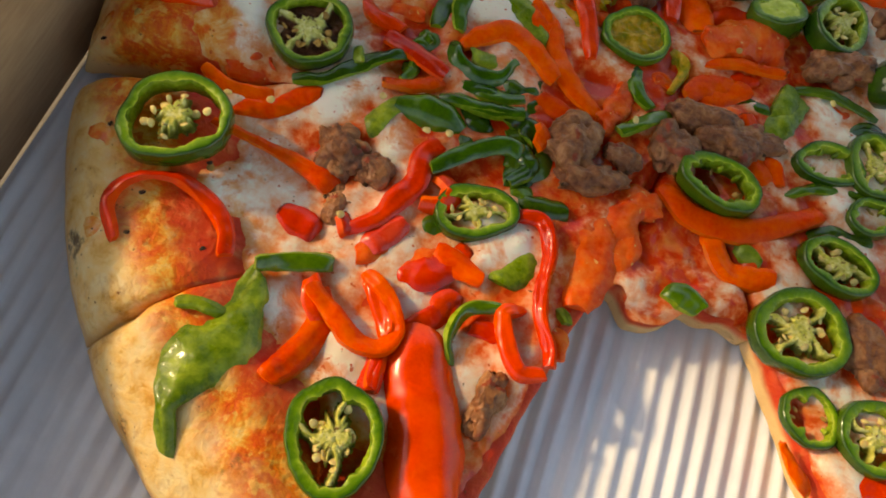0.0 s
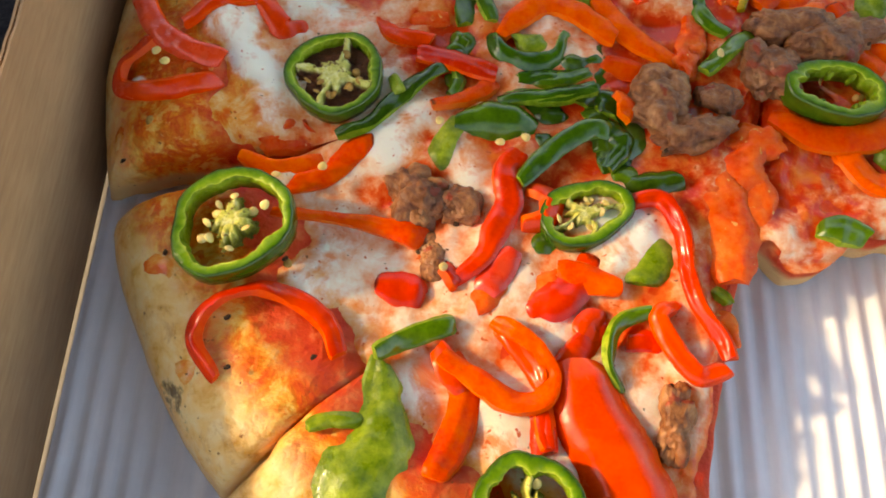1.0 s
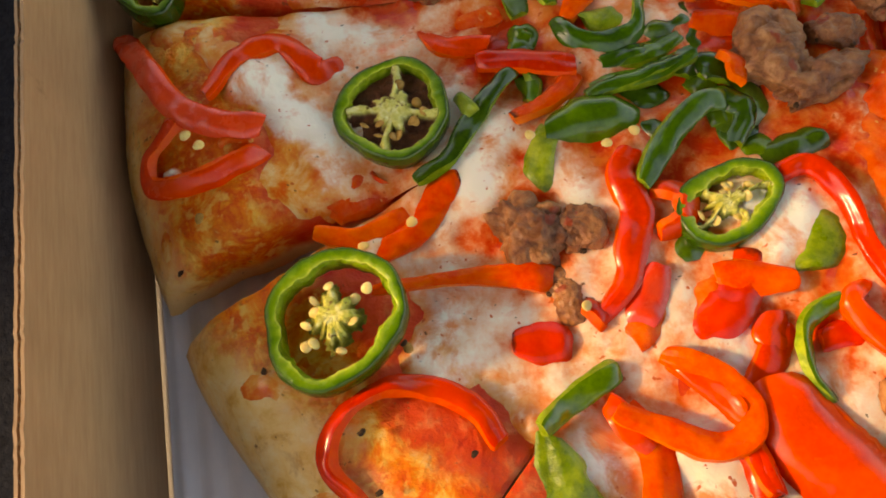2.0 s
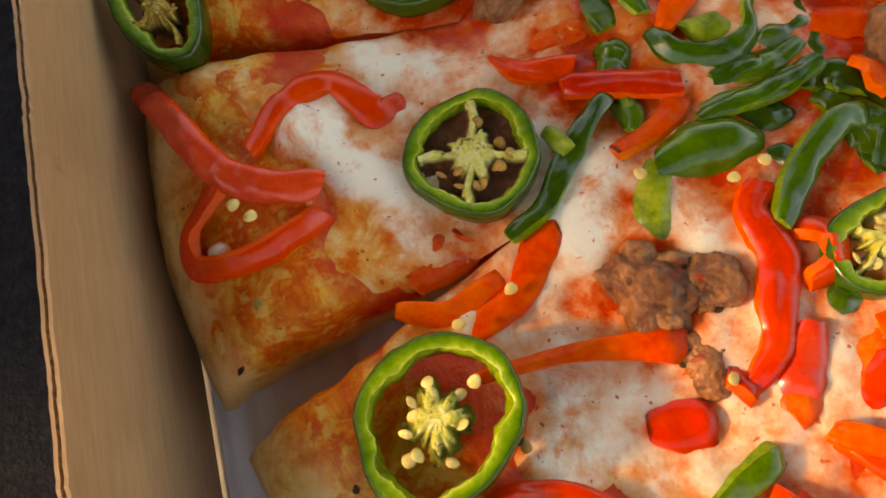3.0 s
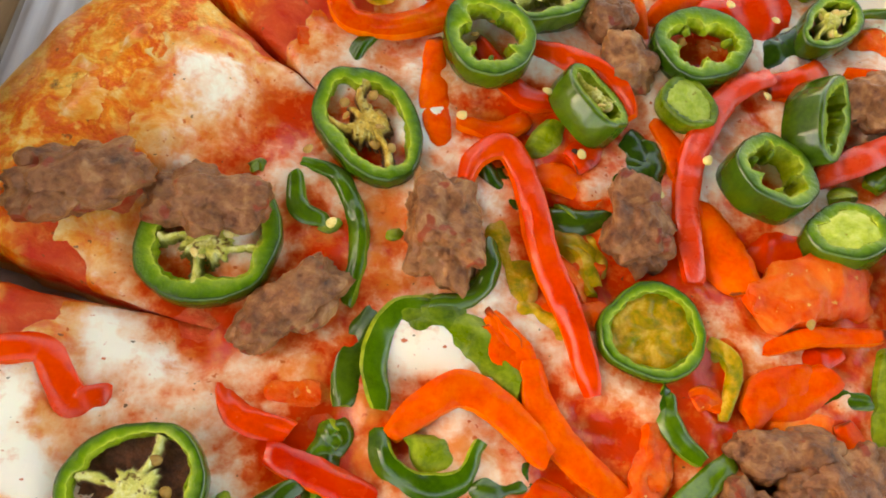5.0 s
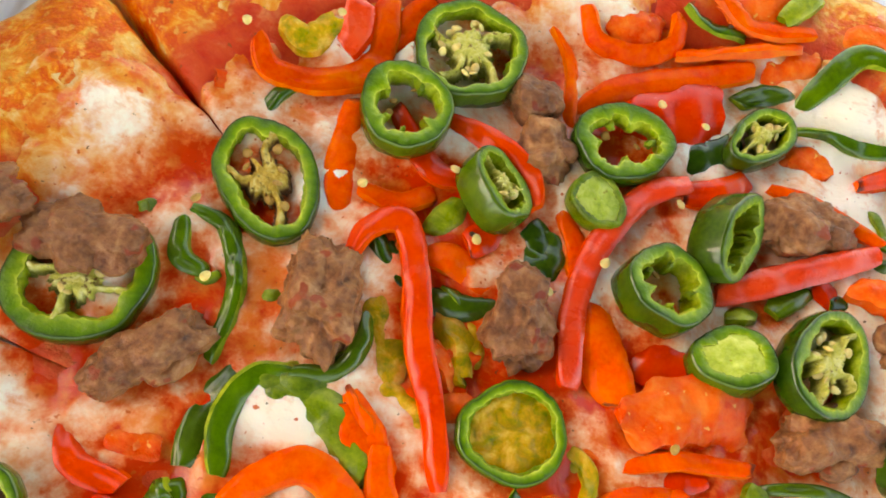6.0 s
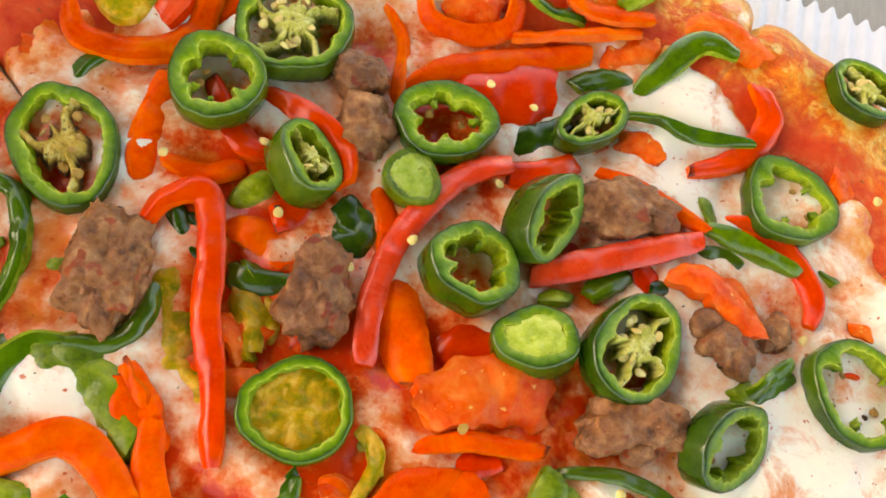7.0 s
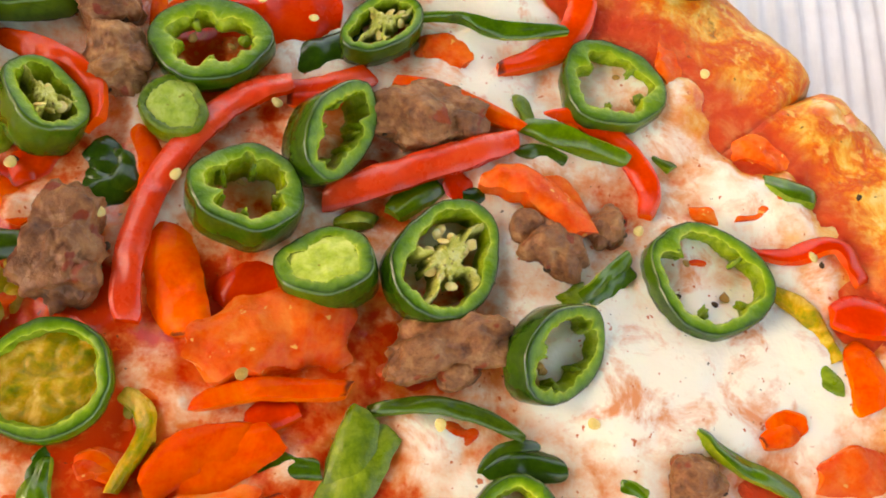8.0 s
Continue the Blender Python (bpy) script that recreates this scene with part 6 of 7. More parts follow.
strip("tomato_piece", "tomato", [(-1.0, 10.3, 14.3, 7.1), (5.2, 11.6, 14.3, 9.1), (14.3, 11.1, 14.3, 7.1)], "soft orange-red cooked tomato piece", "tomato", thick=2.2, arch=0.1, rough=0.4, group="tomato pieces")
strip("red_pepper_strip", "red", [(-72.5, -80.4, 16.4, 4.6), (-66.7, -86.6, 16.4, 5.3), (-62.3, -93.9, 16.4, 5.2)], "glossy red bell pepper strip on melted cheese", "pepper strip", group="red pepper strips")
strip("red_pepper_strip", "red", [(-85.6, -86.1, 15.9, 4.5), (-82.1, -92.3, 16.2, 6.6), (-78.3, -95.9, 16.2, 5.2)], "glossy red bell pepper strip on melted cheese", "pepper strip", group="red pepper strips")
strip("red_pepper_strip", "red", [(-62.3, -98.8, 16.4, 4.4), (-61.4, -104.8, 16.6, 4.6), (-60.7, -108.3, 17.0, 3.8)], "glossy red bell pepper strip on melted cheese", "pepper strip", group="red pepper strips")
strip("red_pepper_strip", "red", [(-53.1, -82.8, 14.3, 6.0), (-51.1, -78.8, 14.3, 7.6), (-47.2, -77.9, 14.3, 4.6)], "glossy red bell pepper strip on melted cheese", "pepper strip", group="red pepper strips")
strip("red_pepper_strip", "red", [(-42.8, -83.5, 13.6, 4.1), (-37.6, -82.6, 13.6, 6.0), (-33.3, -84.3, 13.6, 4.6)], "glossy red bell pepper strip on melted cheese", "pepper strip", group="red pepper strips")
strip("red_pepper_strip", "orange", [(-49.6, -89.3, 15.0, 2.4), (-45.0, -99.0, 15.0, 3.4), (-39.3, -108.3, 15.0, 2.8)], "orange-red roasted bell pepper strip, flesh showing", "pepper strip", group="red pepper strips")
strip("green_pepper_piece", "light", [(-112.0, -106.1, 22.0, 2.5), (-107.5, -104.7, 21.5, 3.7), (-100.6, -104.2, 20.3, 3.0)], "pale green pepper piece with its flesh up", "pepper piece", thick=2, arch=0.1, rough=0.4, group="green pepper pieces")
strip("tomato_piece", "tomato", [(-22.9, 8.2, 15.0, 4.0), (-21.8, 2.6, 15.0, 5.9), (-22.1, -5.2, 15.0, 4.6)], "soft orange-red cooked tomato piece", "tomato", thick=2.2, arch=0.1, rough=1, group="tomato pieces")
strip("red_pepper_strip", "orange", [(-16.0, 12.7, 15.0, 3.1), (-12.4, 13.6, 15.0, 4.8), (-8.5, 12.0, 15.0, 2.7)], "orange-red roasted bell pepper strip, flesh showing", "pepper strip", group="red pepper strips")
strip("tomato_piece", "tomato", [(-47.9, 25.2, 13.3, 5.4), (-43.2, 24.9, 13.3, 6.7), (-39.8, 22.0, 13.3, 5.4)], "soft orange-red cooked tomato piece", "tomato", thick=2.2, arch=0.1, rough=0.6, group="tomato pieces")
strip("green_pepper_piece", "olive", [(-40.8, 44.3, 12.9, 6.5), (-37.3, 40.5, 12.9, 9.0), (-35.1, 35.3, 12.9, 5.6)], "olive-yellow softened pepper piece in cheese", "pepper piece", thick=2.2, arch=0.1, rough=0.6, group="green pepper pieces")
strip("green_pepper_piece", "olive", [(-55.7, 43.1, 12.9, 6.4), (-52.3, 35.3, 12.9, 8.4), (-53.7, 26.2, 12.9, 6.2)], "olive-yellow softened pepper piece in cheese", "pepper piece", thick=2.2, arch=0.1, rough=0.5, group="green pepper pieces")
strip("green_pepper_piece", "dark", [(-30.2, 71.1, 13.6, 6.1), (-27.1, 68.4, 13.6, 8.0), (-25.6, 62.5, 13.6, 5.3)], "dark green pepper piece half sunk in cheese", "pepper piece", group="green pepper pieces")
strip("tomato_piece", "tomato", [(-153.3, -20.9, 21.4, 3.0), (-150.5, -18.0, 21.1, 4.0), (-145.2, -18.5, 20.0, 3.0)], "soft orange-red cooked tomato piece", "tomato", thick=2, group="tomato pieces")
strip("green_pepper_piece", "light", [(-110.0, 48.3, 13.7, 3.1), (-107.7, 50.0, 13.6, 3.8), (-105.1, 47.4, 13.6, 2.5)], "pale green pepper piece with its flesh up", "pepper piece", thick=2, arch=0.1, rough=0.8, group="green pepper pieces")
strip("green_pepper_piece", "light", [(-94.3, 38.2, 13.6, 1.8), (-91.3, 37.8, 13.6, 2.5), (-89.1, 40.0, 13.6, 1.8)], "pale green pepper piece with its flesh up", "pepper piece", thick=2, arch=0.1, rough=0.8, group="green pepper pieces")
strip("green_pepper_piece", "light", [(-80.1, 38.3, 13.6, 1.8), (-77.7, 38.5, 13.6, 2.5), (-76.3, 39.7, 13.6, 1.8)], "pale green pepper piece with its flesh up", "pepper piece", thick=2, arch=0.1, rough=0.8, group="green pepper pieces")
sausage((-32.2, -17.2, 15.2), 7.3, 6.3, 5, 3, "browned crumbly sausage lump on melted cheese")
sausage((-17.3, -19.0, 15.2), 6.3, 4.2, 4, -17, "browned crumbly sausage lump on melted cheese")
sausage((-1.7, 3.7, 15.2), 6.7, 4.5, 4, -7, "browned crumbly sausage lump on melted cheese")
sausage((-6.1, -9.7, 15.2), 3.9, 8.6, 4, 3, "browned crumbly sausage lump on melted cheese")
strip("tomato_piece", "tomato", [(80.3, 117.7, 18.4, 8.1), (86.3, 113.0, 18.3, 10.7), (92.8, 107.6, 18.3, 7.9)], "soft orange-red cooked tomato piece", "tomato", thick=1.4, arch=0.05, rough=0.5, group="tomato pieces")
strip("tomato_piece", "tomato", [(97.3, 95.7, 16.5, 4.4), (103.0, 96.8, 18.1, 6.5), (108.9, 92.8, 18.6, 4.6)], "soft orange-red cooked tomato piece", "tomato", thick=1.4, arch=0.05, rough=0.5, group="tomato pieces")
strip("tomato_piece", "tomato", [(36.8, 25.1, 12.9, 4.2), (42.9, 25.0, 12.9, 5.2), (48.0, 24.8, 12.9, 3.2)], "soft orange-red cooked tomato piece", "tomato", thick=1.6, arch=0.1, rough=0.6, group="tomato pieces")
strip("tomato_piece", "tomato", [(83.5, 83.5, 12.8, 4.6), (93.2, 83.8, 13.6, 5.9), (101.2, 85.8, 15.6, 3.8)], "soft orange-red cooked tomato piece", "tomato", thick=1.6, arch=0.1, rough=0.5, group="tomato pieces")
strip("tomato_piece", "tomato", [(-106.2, 81.9, 15.9, 5.8), (-101.7, 82.9, 15.0, 6.6), (-95.8, 80.8, 13.5, 5.3)], "soft orange-red cooked tomato piece", "tomato", thick=1.8, arch=0.1, rough=0.6, group="tomato pieces")
strip("tomato_piece", "tomato", [(-125.0, 73.1, 19.3, 4.3), (-120.6, 73.4, 18.2, 6.3), (-114.8, 73.2, 16.5, 4.4)], "soft orange-red cooked tomato piece", "tomato", thick=1.8, arch=0.1, rough=0.6, group="tomato pieces")
charred_fleck((-131.2, -84.0, 23.1))
charred_fleck((-129.6, -94.8, 23.0))
charred_fleck((-112.0, -91.4, 21.2))
charred_fleck((-121.1, -68.7, 19.6))
charred_fleck((86.2, 60.7, 14.6))
charred_fleck((93.9, 60.3, 14.6))
charred_fleck((75.9, 50.2, 14.6))
charred_fleck((115.4, 71.5, 18.4))
charred_fleck((122.4, 86.6, 22.5))
charred_fleck((6.5, 136.8, 20.0))
charred_fleck((-41.6, 63.7, 15.8))
charred_fleck((-71.3, 52.7, 15.8))
charred_fleck((6.9, 57.2, 15.8))
charred_fleck((-94.0, -70.6, 13.4))
charred_fleck((-147.8, -69.1, 21.3))
charred_fleck((-163.0, -45.3, 18.8))
strip("green_pepper_strip", "green", [(-75.4, 2.5, 15.7, 3.8), (-77.8, 12.4, 15.7, 5.9), (-74.6, 21.3, 15.7, 5.1), (-68.1, 24.6, 15.7, 3.5)], "glossy green pepper strip lying among the toppings", "pepper strip", thick=2, roll=-30, group="green pepper strips")
strip("green_pepper_piece", "olive", [(-57.9, 44.3, 14.3, 6.1), (-52.4, 36.2, 14.3, 8.4), (-49.4, 26.4, 14.3, 7.1)], "olive-yellow softened pepper piece in cheese", "pepper piece", thick=2, arch=0.1, rough=0.3, group="green pepper pieces")
strip("green_pepper_piece", "dark", [(-58.9, 40.8, 14.3, 3.2), (-57.4, 32.0, 14.3, 5.3), (-62.3, 26.8, 14.3, 4.2)], "dark green pepper piece half sunk in cheese", "pepper piece", thick=2, roll=20, group="green pepper pieces")
strip("tomato_piece", "tomato", [(-39.3, 34.6, 13.6, 6.1), (-37.9, 37.6, 13.6, 8.1), (-34.2, 37.6, 13.6, 6.1)], "soft orange-red cooked tomato piece", "tomato", thick=3, arch=0.15, rough=0.6, group="tomato pieces")
strip("tomato_piece", "tomato", [(-47.2, 23.6, 14.3, 5.8), (-38.9, 26.3, 14.3, 7.8), (-32.5, 28.4, 14.3, 6.7)], "soft orange-red cooked tomato piece", "tomato", thick=2.4, arch=0.1, rough=0.5, group="tomato pieces")
strip("red_pepper_strip", "orange", [(-56.4, 23.8, 15.7, 4.2), (-50.7, 17.8, 15.7, 6.8), (-48.2, 14.2, 15.7, 5.0)], "orange-red roasted bell pepper strip, flesh showing", "pepper strip", group="red pepper strips")
strip("green_pepper_piece", "olive", [(-21.5, 35.7, 13.3, 5.4), (-15.7, 32.8, 13.3, 8.5), (-7.0, 22.8, 13.3, 7.1)], "olive-yellow softened pepper piece in cheese", "pepper piece", thick=2, arch=0.1, rough=0.6, group="green pepper pieces")
strip("tomato_piece", "tomato", [(-17.1, 33.6, 12.9, 7.3), (-9.8, 33.6, 12.9, 11.0), (-2.5, 28.8, 12.9, 8.5)], "soft orange-red cooked tomato piece", "tomato", thick=2, arch=0.1, rough=0.8, group="tomato pieces")
strip("tomato_piece", "tomato", [(26.8, 109.5, 13.6, 8.2), (32.9, 108.6, 13.6, 12.3), (40.4, 108.2, 13.6, 7.3)], "soft orange-red cooked tomato piece", "tomato", arch=0.15, rough=0.7, group="tomato pieces")
strip("green_pepper_piece", "dark", [(-30.5, 66.5, 13.6, 7.0), (-24.7, 64.4, 13.6, 9.3), (-23.8, 70.4, 13.6, 5.9)], "dark green pepper piece half sunk in cheese", "pepper piece", group="green pepper pieces")
strip("green_pepper_piece", "dark", [(-42.7, 44.7, 13.6, 4.4), (-39.4, 49.7, 13.6, 6.7), (-36.8, 49.4, 13.6, 4.5)], "dark green pepper piece half sunk in cheese", "pepper piece", group="green pepper pieces")
strip("green_pepper_strip", "green", [(-5.1, 139.6, 19.5, 4.0), (1.8, 136.9, 18.5, 5.3), (12.2, 137.5, 18.9, 4.0)], "glossy green pepper strip lying among the toppings", "pepper strip", group="green pepper strips")
strip("green_pepper_piece", "light", [(19.3, 142.2, 21.4, 5.1), (23.7, 148.4, 23.0, 6.6), (28.1, 153.7, 23.5, 5.2)], "pale green pepper piece with its flesh up", "pepper piece", group="green pepper pieces")
strip("tomato_piece", "tomato", [(5.4, 140.8, 19.1, 9.1), (14.6, 145.4, 20.7, 12.1), (20.6, 152.6, 22.0, 9.2)], "soft orange-red cooked tomato piece", "tomato", thick=2, arch=0.1, rough=0.5, group="tomato pieces")
strip("tomato_piece", "tomato", [(32.7, 136.7, 18.0, 7.6), (43.7, 146.5, 21.0, 10.7), (58.1, 141.6, 21.0, 9.1)], "soft orange-red cooked tomato piece", "tomato", thick=1.6, arch=0.08, rough=0.4, group="tomato pieces")
strip("tomato_piece", "tomato", [(18.1, 130.7, 15.5, 9.1), (25.8, 134.5, 17.1, 9.1), (31.8, 139.2, 19.0, 7.6)], "soft orange-red cooked tomato piece", "tomato", thick=1.8, arch=0.1, rough=0.5, group="tomato pieces")
strip("green_pepper_piece", "light", [(25.4, 5.6, 15.0, 6.2), (27.6, 15.2, 15.0, 10.4), (32.4, 26.4, 15.0, 7.6)], "pale green pepper piece with its flesh up", "pepper piece", thick=2, arch=0.1, rough=0.4, group="green pepper pieces")
strip("green_pepper_strip", "green", [(31.7, -10.3, 15.0, 3.5), (42.4, -3.0, 15.0, 5.1), (56.7, -0.1, 15.0, 4.2)], "glossy green pepper strip lying among the toppings", "pepper strip", group="green pepper strips")
strip("tomato_piece", "tomato", [(36.2, 20.1, 13.6, 4.5), (42.2, 25.0, 13.6, 6.8), (48.4, 29.0, 13.6, 5.0)], "soft orange-red cooked tomato piece", "tomato", thick=2, arch=0.1, rough=0.6, group="tomato pieces")
strip("red_pepper_strip", "orange", [(23.3, -1.3, 14.3, 4.3), (27.2, -2.7, 14.3, 6.1), (30.8, -7.3, 14.3, 4.3)], "orange-red roasted bell pepper strip, flesh showing", "pepper strip", group="red pepper strips")
strip("green_pepper_piece", "dark", [(40.2, -21.1, 14.3, 3.7), (50.0, -15.0, 14.3, 5.3), (60.7, -14.4, 14.3, 4.7)], "dark green pepper piece half sunk in cheese", "pepper piece", group="green pepper pieces")
strip("green_pepper_piece", "light", [(22.0, -31.3, 13.6, 3.4), (25.9, -33.4, 13.6, 6.2), (29.8, -35.6, 13.6, 4.1)], "pale green pepper piece with its flesh up", "pepper piece", thick=2, group="green pepper pieces")
strip("green_pepper_piece", "dark", [(49.8, 18.4, 13.6, 5.0), (55.0, 23.0, 13.6, 8.4), (62.1, 25.0, 13.6, 6.7)], "dark green pepper piece half sunk in cheese", "pepper piece", group="green pepper pieces")
strip("tomato_piece", "tomato", [(54.0, -41.2, 13.6, 5.1), (60.2, -35.1, 13.6, 7.5), (67.2, -35.9, 13.6, 5.8)], "soft orange-red cooked tomato piece", "tomato", thick=2, arch=0.1, rough=0.6, group="tomato pieces")
strip("red_pepper_strip", "red", [(63.1, -88.9, 14.3, 4.6), (68.9, -85.3, 14.3, 6.8), (76.7, -83.3, 14.3, 6.2)], "glossy red bell pepper strip on melted cheese", "pepper strip", group="red pepper strips")
strip("red_pepper_strip", "orange", [(44.8, -81.1, 12.6, 3.8), (49.8, -86.9, 12.6, 6.2), (55.2, -91.6, 12.6, 4.6)], "orange-red roasted bell pepper strip, flesh showing", "pepper strip", thick=1.6, arch=0.1, rough=0.6, group="red pepper strips")
strip("tomato_piece", "tomato", [(-22.6, -74.9, 12.9, 3.2), (-19.5, -77.0, 12.9, 5.4), (-18.6, -83.1, 12.9, 3.8)], "soft orange-red cooked tomato piece", "tomato", thick=2, arch=0.1, rough=0.6, group="tomato pieces")
strip("green_pepper_piece", "light", [(-22.8, -69.3, 13.6, 2.6), (-20.0, -70.7, 13.6, 4.1), (-18.6, -72.7, 13.6, 2.9)], "pale green pepper piece with its flesh up", "pepper piece", thick=2, group="green pepper pieces")
strip("green_pepper_piece", "light", [(-72.9, 17.3, 15.7, 6.8), (-66.4, 20.5, 15.7, 11.4), (-58.4, 18.7, 15.7, 13.7), (-49.9, 9.4, 15.7, 10.0)], "pale green pepper piece with its flesh up", "pepper piece", thick=2, arch=0.18, rough=0.2, group="green pepper pieces")
strip("green_pepper_piece", "light", [(43.2, 56.6, 15.0, 1.3), (46.2, 53.7, 15.0, 1.8), (44.3, 48.1, 15.0, 1.3)], "pale green pepper piece with its flesh up", "pepper piece", thick=2, group="green pepper pieces")
strip("green_pepper_piece", "dark", [(-57.9, -11.1, 15.2, 5.2), (-52.8, -9.0, 15.2, 7.7), (-46.4, -6.5, 15.2, 4.8)], "dark green pepper piece half sunk in cheese", "pepper piece", thick=2.2, arch=0.15, rough=0.7, group="green pepper pieces")
strip("green_pepper_piece", "light", [(-71.7, -11.6, 14.4, 4.0), (-67.1, -13.3, 14.4, 5.7), (-62.6, -12.9, 14.4, 3.4)], "pale green pepper piece with its flesh up", "pepper piece", thick=2.2, arch=0.15, rough=0.4, group="green pepper pieces")
strip("green_pepper_strip", "green", [(-85.8, -0.7, 14.4, 4.0), (-84.3, -4.1, 14.4, 5.4), (-81.8, -5.1, 14.4, 3.4)], "glossy green pepper strip lying among the toppings", "pepper strip", thick=2.4, arch=0.15, rough=0.2, group="green pepper strips")
strip("green_pepper_piece", "dark", [(-50.4, -28.8, 15.4, 4.6), (-44.0, -28.8, 15.4, 7.0), (-41.9, -33.6, 15.4, 5.3), (-46.0, -39.4, 15.4, 4.0)], "dark green pepper piece half sunk in cheese", "pepper piece", thick=2.4, arch=0.15, rough=0.5, group="green pepper pieces")
strip("green_pepper_piece", "dark", [(-62.7, -29.7, 14.6, 3.9), (-61.6, -33.2, 14.6, 5.3), (-60.5, -36.6, 14.6, 3.9)], "dark green pepper piece half sunk in cheese", "pepper piece", thick=2.2, arch=0.15, rough=0.6, group="green pepper pieces")
strip("green_pepper_strip", "green", [(-45.6, -42.5, 14.6, 5.2), (-41.1, -41.7, 14.6, 8.2), (-38.1, -43.8, 14.6, 5.9)], "glossy green pepper strip lying among the toppings", "pepper strip", thick=2.4, arch=0.2, rough=0.3, group="green pepper strips")
strip("green_pepper_strip", "green", [(-85.3, -12.9, 14.4, 4.4), (-84.5, -16.6, 14.4, 6.0), (-85.9, -20.4, 14.4, 4.3)], "glossy green pepper strip lying among the toppings", "pepper strip", thick=2.2, arch=0.15, rough=0.5, group="green pepper strips")
strip("green_pepper_piece", "dark", [(-65.4, -21.0, 14.0, 5.6), (-60.8, -24.2, 14.0, 6.8), (-56.0, -22.7, 14.0, 5.2)], "dark green pepper piece half sunk in cheese", "pepper piece", thick=2.0, arch=0.1, rough=0.5, group="green pepper pieces")
strip("green_pepper_piece", "dark", [(-49.0, -18.5, 14.8, 5.3), (-45.7, -20.3, 14.8, 7.1), (-45.1, -25.0, 14.8, 5.3)], "dark green pepper piece half sunk in cheese", "pepper piece", thick=2.0, arch=0.1, rough=0.6, group="green pepper pieces")
strip("green_pepper_piece", "dark", [(-52.9, -21.2, 14.8, 7.5), (-47.8, -14.7, 14.8, 10.2), (-42.3, -9.0, 14.8, 7.8)], "dark green pepper piece half sunk in cheese", "pepper piece", thick=2.2, arch=0.15, rough=0.4, group="green pepper pieces")
strip("green_pepper_piece", "dark", [(-46.1, -36.8, 14.2, 8.1), (-41.8, -31.0, 14.2, 11.5), (-38.0, -23.3, 14.2, 7.5)], "dark green pepper piece half sunk in cheese", "pepper piece", thick=2.2, arch=0.15, rough=0.4, group="green pepper pieces")
strip("red_pepper_strip", "pink", [(-76.7, -74.2, 15.4, 5.9), (-72.4, -68.9, 15.4, 8.2), (-69.0, -63.1, 15.4, 5.3)], "shiny red roasted bell pepper strip, pinkish sky sheen in its colour", "pepper strip", thick=2.4, arch=0.1, rough=0.2, group="red pepper strips")
strip("red_pepper_strip", "red", [(-66.8, -75.0, 14.8, 7.4), (-58.0, -73.0, 14.8, 11.2), (-50.3, -62.9, 14.8, 7.6)], "glossy red bell pepper strip on melted cheese", "pepper strip", thick=2.4, arch=0.12, rough=0.2, group="red pepper strips")
strip("green_pepper_piece", "dark", [(-67.5, -60.0, 14.0, 5.4), (-61.2, -59.1, 14.0, 6.9), (-57.5, -55.7, 14.0, 5.4)], "dark green pepper piece half sunk in cheese", "pepper piece", thick=2.0, arch=0.1, rough=0.5, group="green pepper pieces")
strip("green_pepper_piece", "dark", [(-61.4, 57.5, 14.8, 4.9), (-57.8, 52.7, 14.8, 7.0), (-51.9, 47.7, 14.8, 5.4)], "dark green pepper piece half sunk in cheese", "pepper piece", thick=2.4, arch=0.2, rough=0.1, group="green pepper pieces")
strip("green_pepper_piece", "dark", [(-47.1, 48.3, 15.2, 5.4), (-41.6, 48.0, 15.2, 7.5), (-34.9, 49.8, 15.2, 5.5)], "dark green pepper piece half sunk in cheese", "pepper piece", thick=2.4, arch=0.25, rough=0.1, group="green pepper pieces")
strip("green_pepper_piece", "dark", [(-32.4, 55.3, 14.4, 6.3), (-26.8, 59.8, 14.4, 9.7), (-21.8, 63.5, 14.4, 6.6)], "dark green pepper piece half sunk in cheese", "pepper piece", thick=2.2, arch=0.15, rough=0.3, group="green pepper pieces")
strip("green_pepper_piece", "dark", [(-57.5, 41.1, 15.8, 3.0), (-57.1, 33.0, 15.8, 4.4), (-60.7, 26.6, 15.8, 4.1), (-68.4, 24.5, 15.8, 3.1)], "dark green pepper piece half sunk in cheese", "pepper piece", thick=2.6, arch=0.2, rough=0.1, group="green pepper pieces")
strip("green_pepper_piece", "olive", [(-43.7, 44.6, 14.6, 5.4), (-38.6, 40.3, 14.6, 7.4), (-35.9, 34.4, 14.6, 4.8)], "olive-yellow softened pepper piece in cheese", "pepper piece", thick=2.2, arch=0.15, rough=0.7, group="green pepper pieces")
strip("green_pepper_piece", "olive", [(-52.4, 26.9, 14.4, 4.6), (-45.9, 25.5, 14.4, 6.7), (-41.0, 21.6, 14.4, 4.6)], "olive-yellow softened pepper piece in cheese", "pepper piece", thick=2.0, arch=0.15, rough=0.7, group="green pepper pieces")
strip("green_pepper_strip", "green", [(-86.6, -7.7, 14.4, 4.3), (-83.0, -4.2, 14.4, 6.5), (-80.0, -0.7, 14.4, 4.3)], "glossy green pepper strip lying among the toppings", "pepper strip", thick=2.2, arch=0.15, rough=0.5, group="green pepper strips")
strip("green_pepper_piece", "dark", [(-55.6, -9.2, 14.6, 4.9), (-51.1, -7.1, 14.6, 7.1), (-46.4, -4.9, 14.6, 5.0)], "dark green pepper piece half sunk in cheese", "pepper piece", thick=2.2, arch=0.15, rough=0.7, group="green pepper pieces")
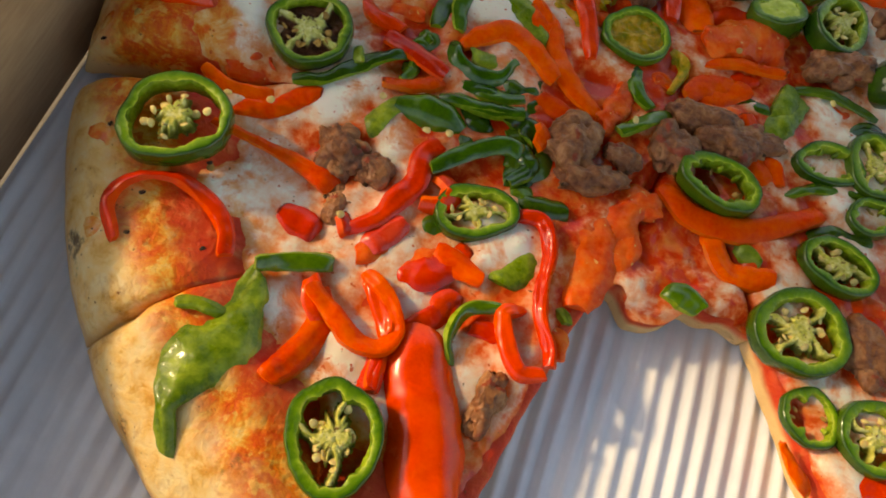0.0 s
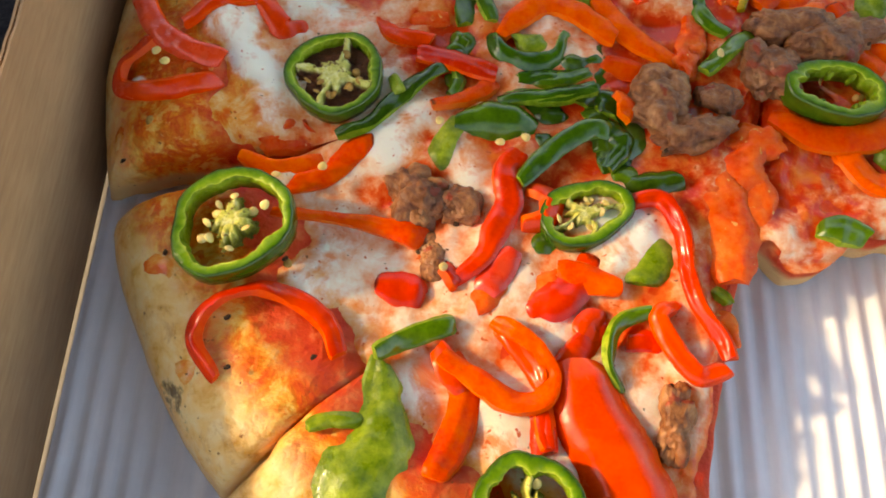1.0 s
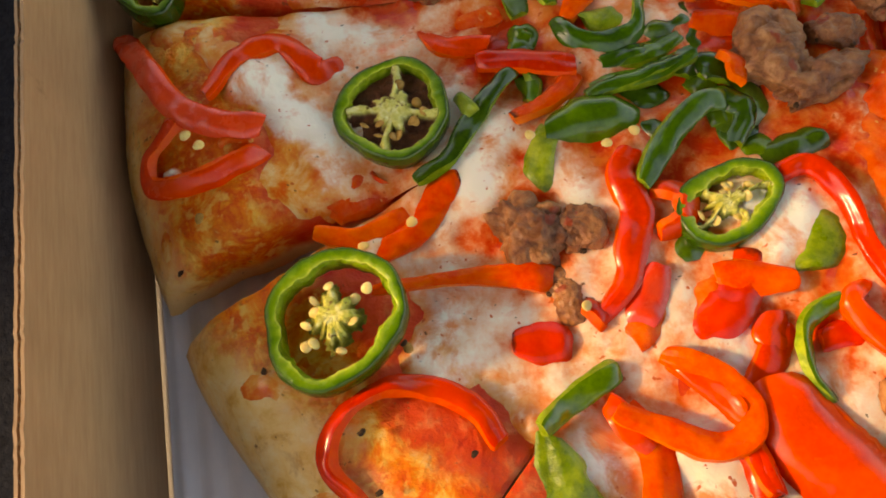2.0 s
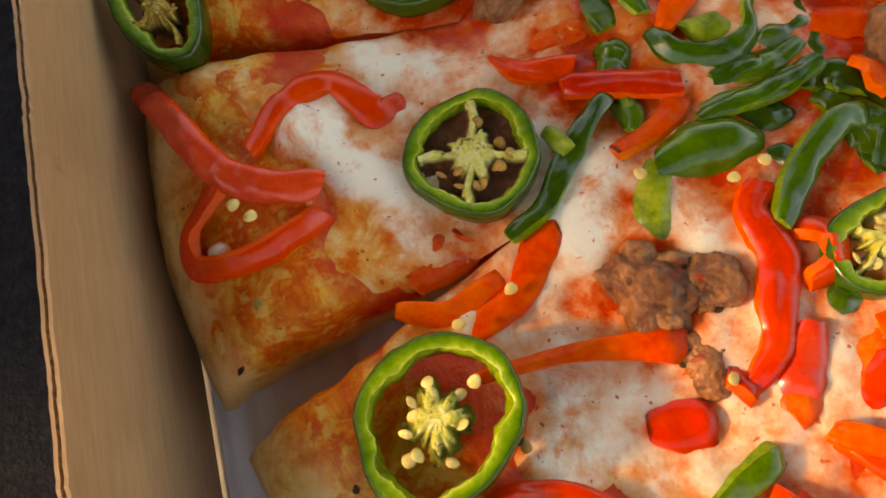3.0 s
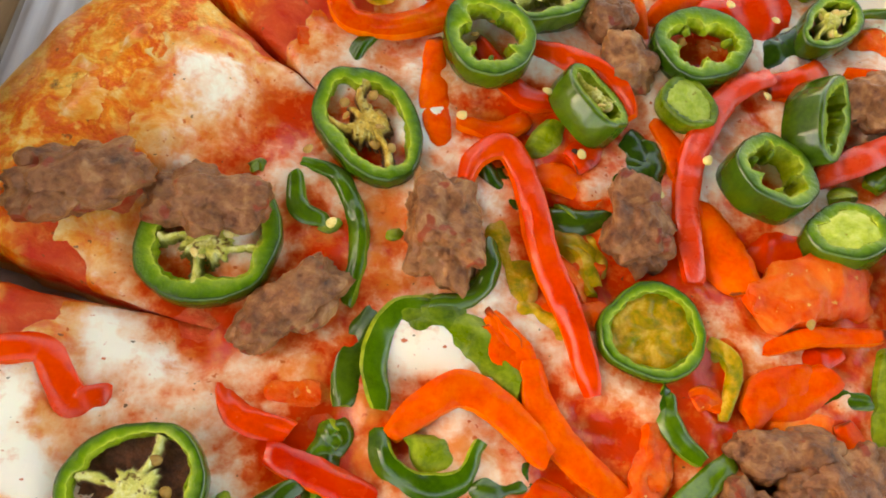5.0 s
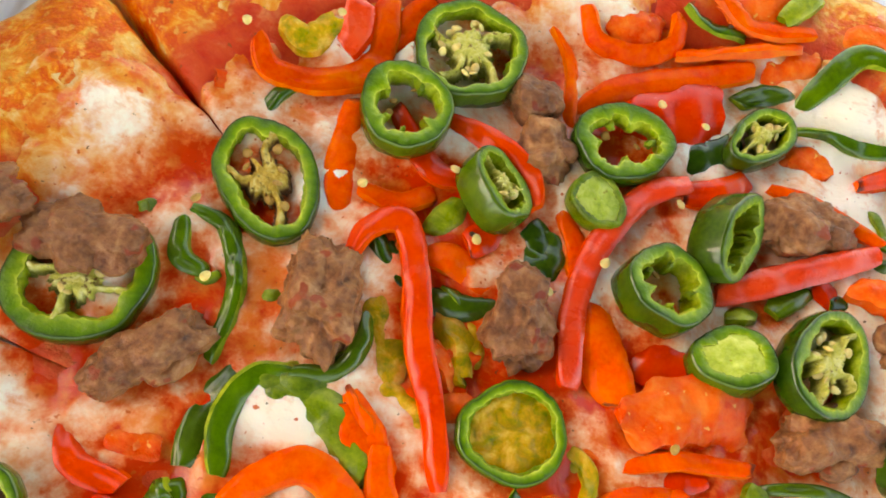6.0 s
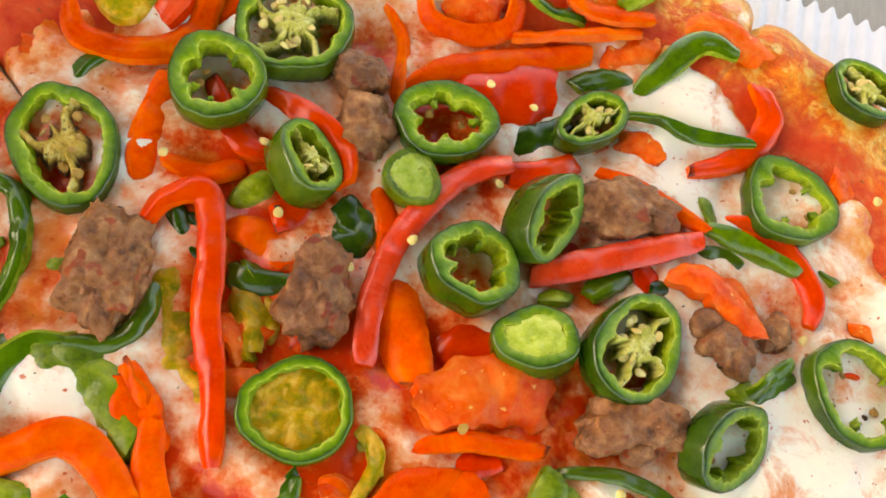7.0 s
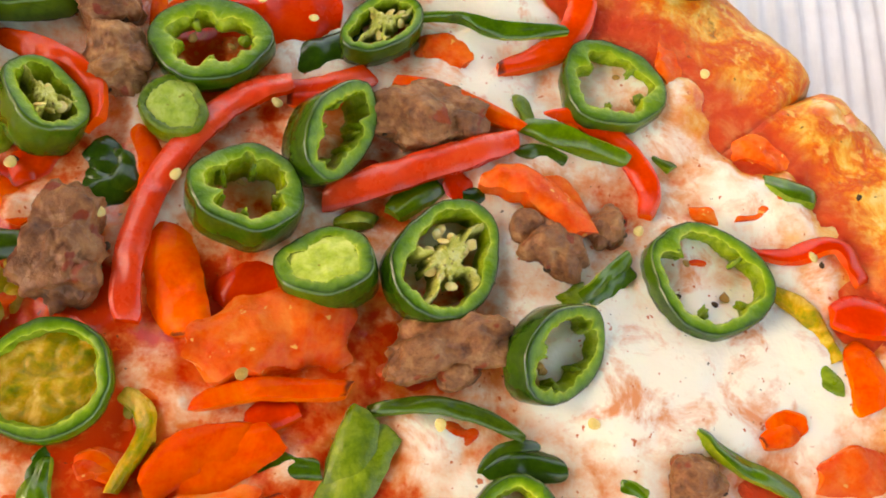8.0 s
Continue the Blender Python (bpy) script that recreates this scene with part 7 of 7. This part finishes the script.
strip("green_pepper_piece", "light", [(-74.4, 20.5, 15.2, 5.8), (-66.3, 22.7, 15.2, 10.4), (-58.3, 19.9, 15.2, 12.6), (-52.8, 12.8, 15.2, 11.3), (-49.3, 6.7, 15.2, 7.9)], "pale green pepper piece with its flesh up", "pepper piece", thick=2.2, arch=0.12, rough=0.25, group="green pepper pieces")
strip("red_pepper_strip", "orange", [(-57.0, 23.8, 15.0, 3.4), (-52.8, 17.2, 15.0, 6.3), (-49.2, 10.7, 15.0, 4.0)], "orange-red roasted bell pepper strip, flesh showing", "pepper strip", thick=2.2, arch=0.1, rough=0.5, group="red pepper strips")
strip("tomato_piece", "tomato", [(-44.4, 38.8, 14.6, 4.7), (-39.7, 35.5, 14.6, 6.4), (-36.8, 30.5, 14.6, 4.6)], "soft orange-red cooked tomato piece", "tomato", thick=2.0, arch=0.1, rough=0.8, group="tomato pieces")
strip("tomato_piece", "tomato", [(-19.5, 32.6, 14.2, 5.8), (-12.8, 30.1, 14.2, 8.7), (-6.1, 27.5, 14.2, 5.9)], "soft orange-red cooked tomato piece", "tomato", thick=2.0, arch=0.1, rough=0.9, group="tomato pieces")
strip("green_pepper_piece", "light", [(57.9, 55.1, 14.4, 4.1), (62.8, 55.2, 14.4, 5.4), (67.4, 58.8, 14.4, 3.6)], "pale green pepper piece with its flesh up", "pepper piece", thick=2.0, arch=0.1, rough=0.6, group="green pepper pieces")
strip("green_pepper_strip", "green", [(64.8, 55.5, 15.2, 3.0), (70.6, 59.4, 15.2, 4.9), (75.8, 67.1, 15.2, 3.5)], "glossy green pepper strip lying among the toppings", "pepper strip", thick=2.2, arch=0.15, rough=0.1, group="green pepper strips")
strip("tomato_piece", "tomato", [(55.1, 81.9, 14.4, 5.0), (60.4, 80.6, 14.4, 7.6), (67.6, 71.7, 14.4, 5.0)], "soft orange-red cooked tomato piece", "tomato", thick=2.0, arch=0.1, rough=0.7, group="tomato pieces")
strip("tomato_piece", "tomato", [(29.0, 108.2, 14.6, 6.6), (34.2, 109.9, 14.6, 9.4), (38.7, 106.6, 14.6, 6.0)], "soft orange-red cooked tomato piece", "tomato", thick=1.8, arch=0.1, rough=0.8, group="tomato pieces")
strip("tomato_piece", "tomato", [(89.1, 81.6, 14.7, 6.1), (97.7, 82.1, 16.0, 9.6), (106.5, 86.2, 18.8, 6.3)], "soft orange-red cooked tomato piece", "tomato", thick=1.4, arch=0.06, rough=0.8, group="tomato pieces")
strip("tomato_piece", "tomato", [(70.7, 50.0, 14.0, 3.6), (73.4, 46.0, 14.0, 6.0), (77.2, 42.3, 14.0, 3.6)], "soft orange-red cooked tomato piece", "tomato", thick=1.4, arch=0.06, rough=0.9, group="tomato pieces")
strip("tomato_piece", "tomato", [(89.0, 53.3, 14.0, 2.3), (90.8, 52.6, 14.0, 3.6), (92.7, 51.8, 14.0, 2.3)], "soft orange-red cooked tomato piece", "tomato", thick=1.4, arch=0.06, rough=0.9, group="tomato pieces")
strip("red_pepper_strip", "orange", [(104.1, 36.6, 14.4, 4.5), (107.8, 38.6, 14.4, 5.9), (111.5, 38.3, 14.4, 4.0)], "orange-red roasted bell pepper strip, flesh showing", "pepper strip", thick=2.0, arch=0.1, rough=0.5, group="red pepper strips")
strip("green_pepper_piece", "light", [(108.8, 47.4, 14.2, 3.3), (110.0, 51.1, 14.4, 5.4), (112.3, 55.2, 15.0, 3.4)], "pale green pepper piece with its flesh up", "pepper piece", thick=2.0, arch=0.1, rough=0.4, group="green pepper pieces")
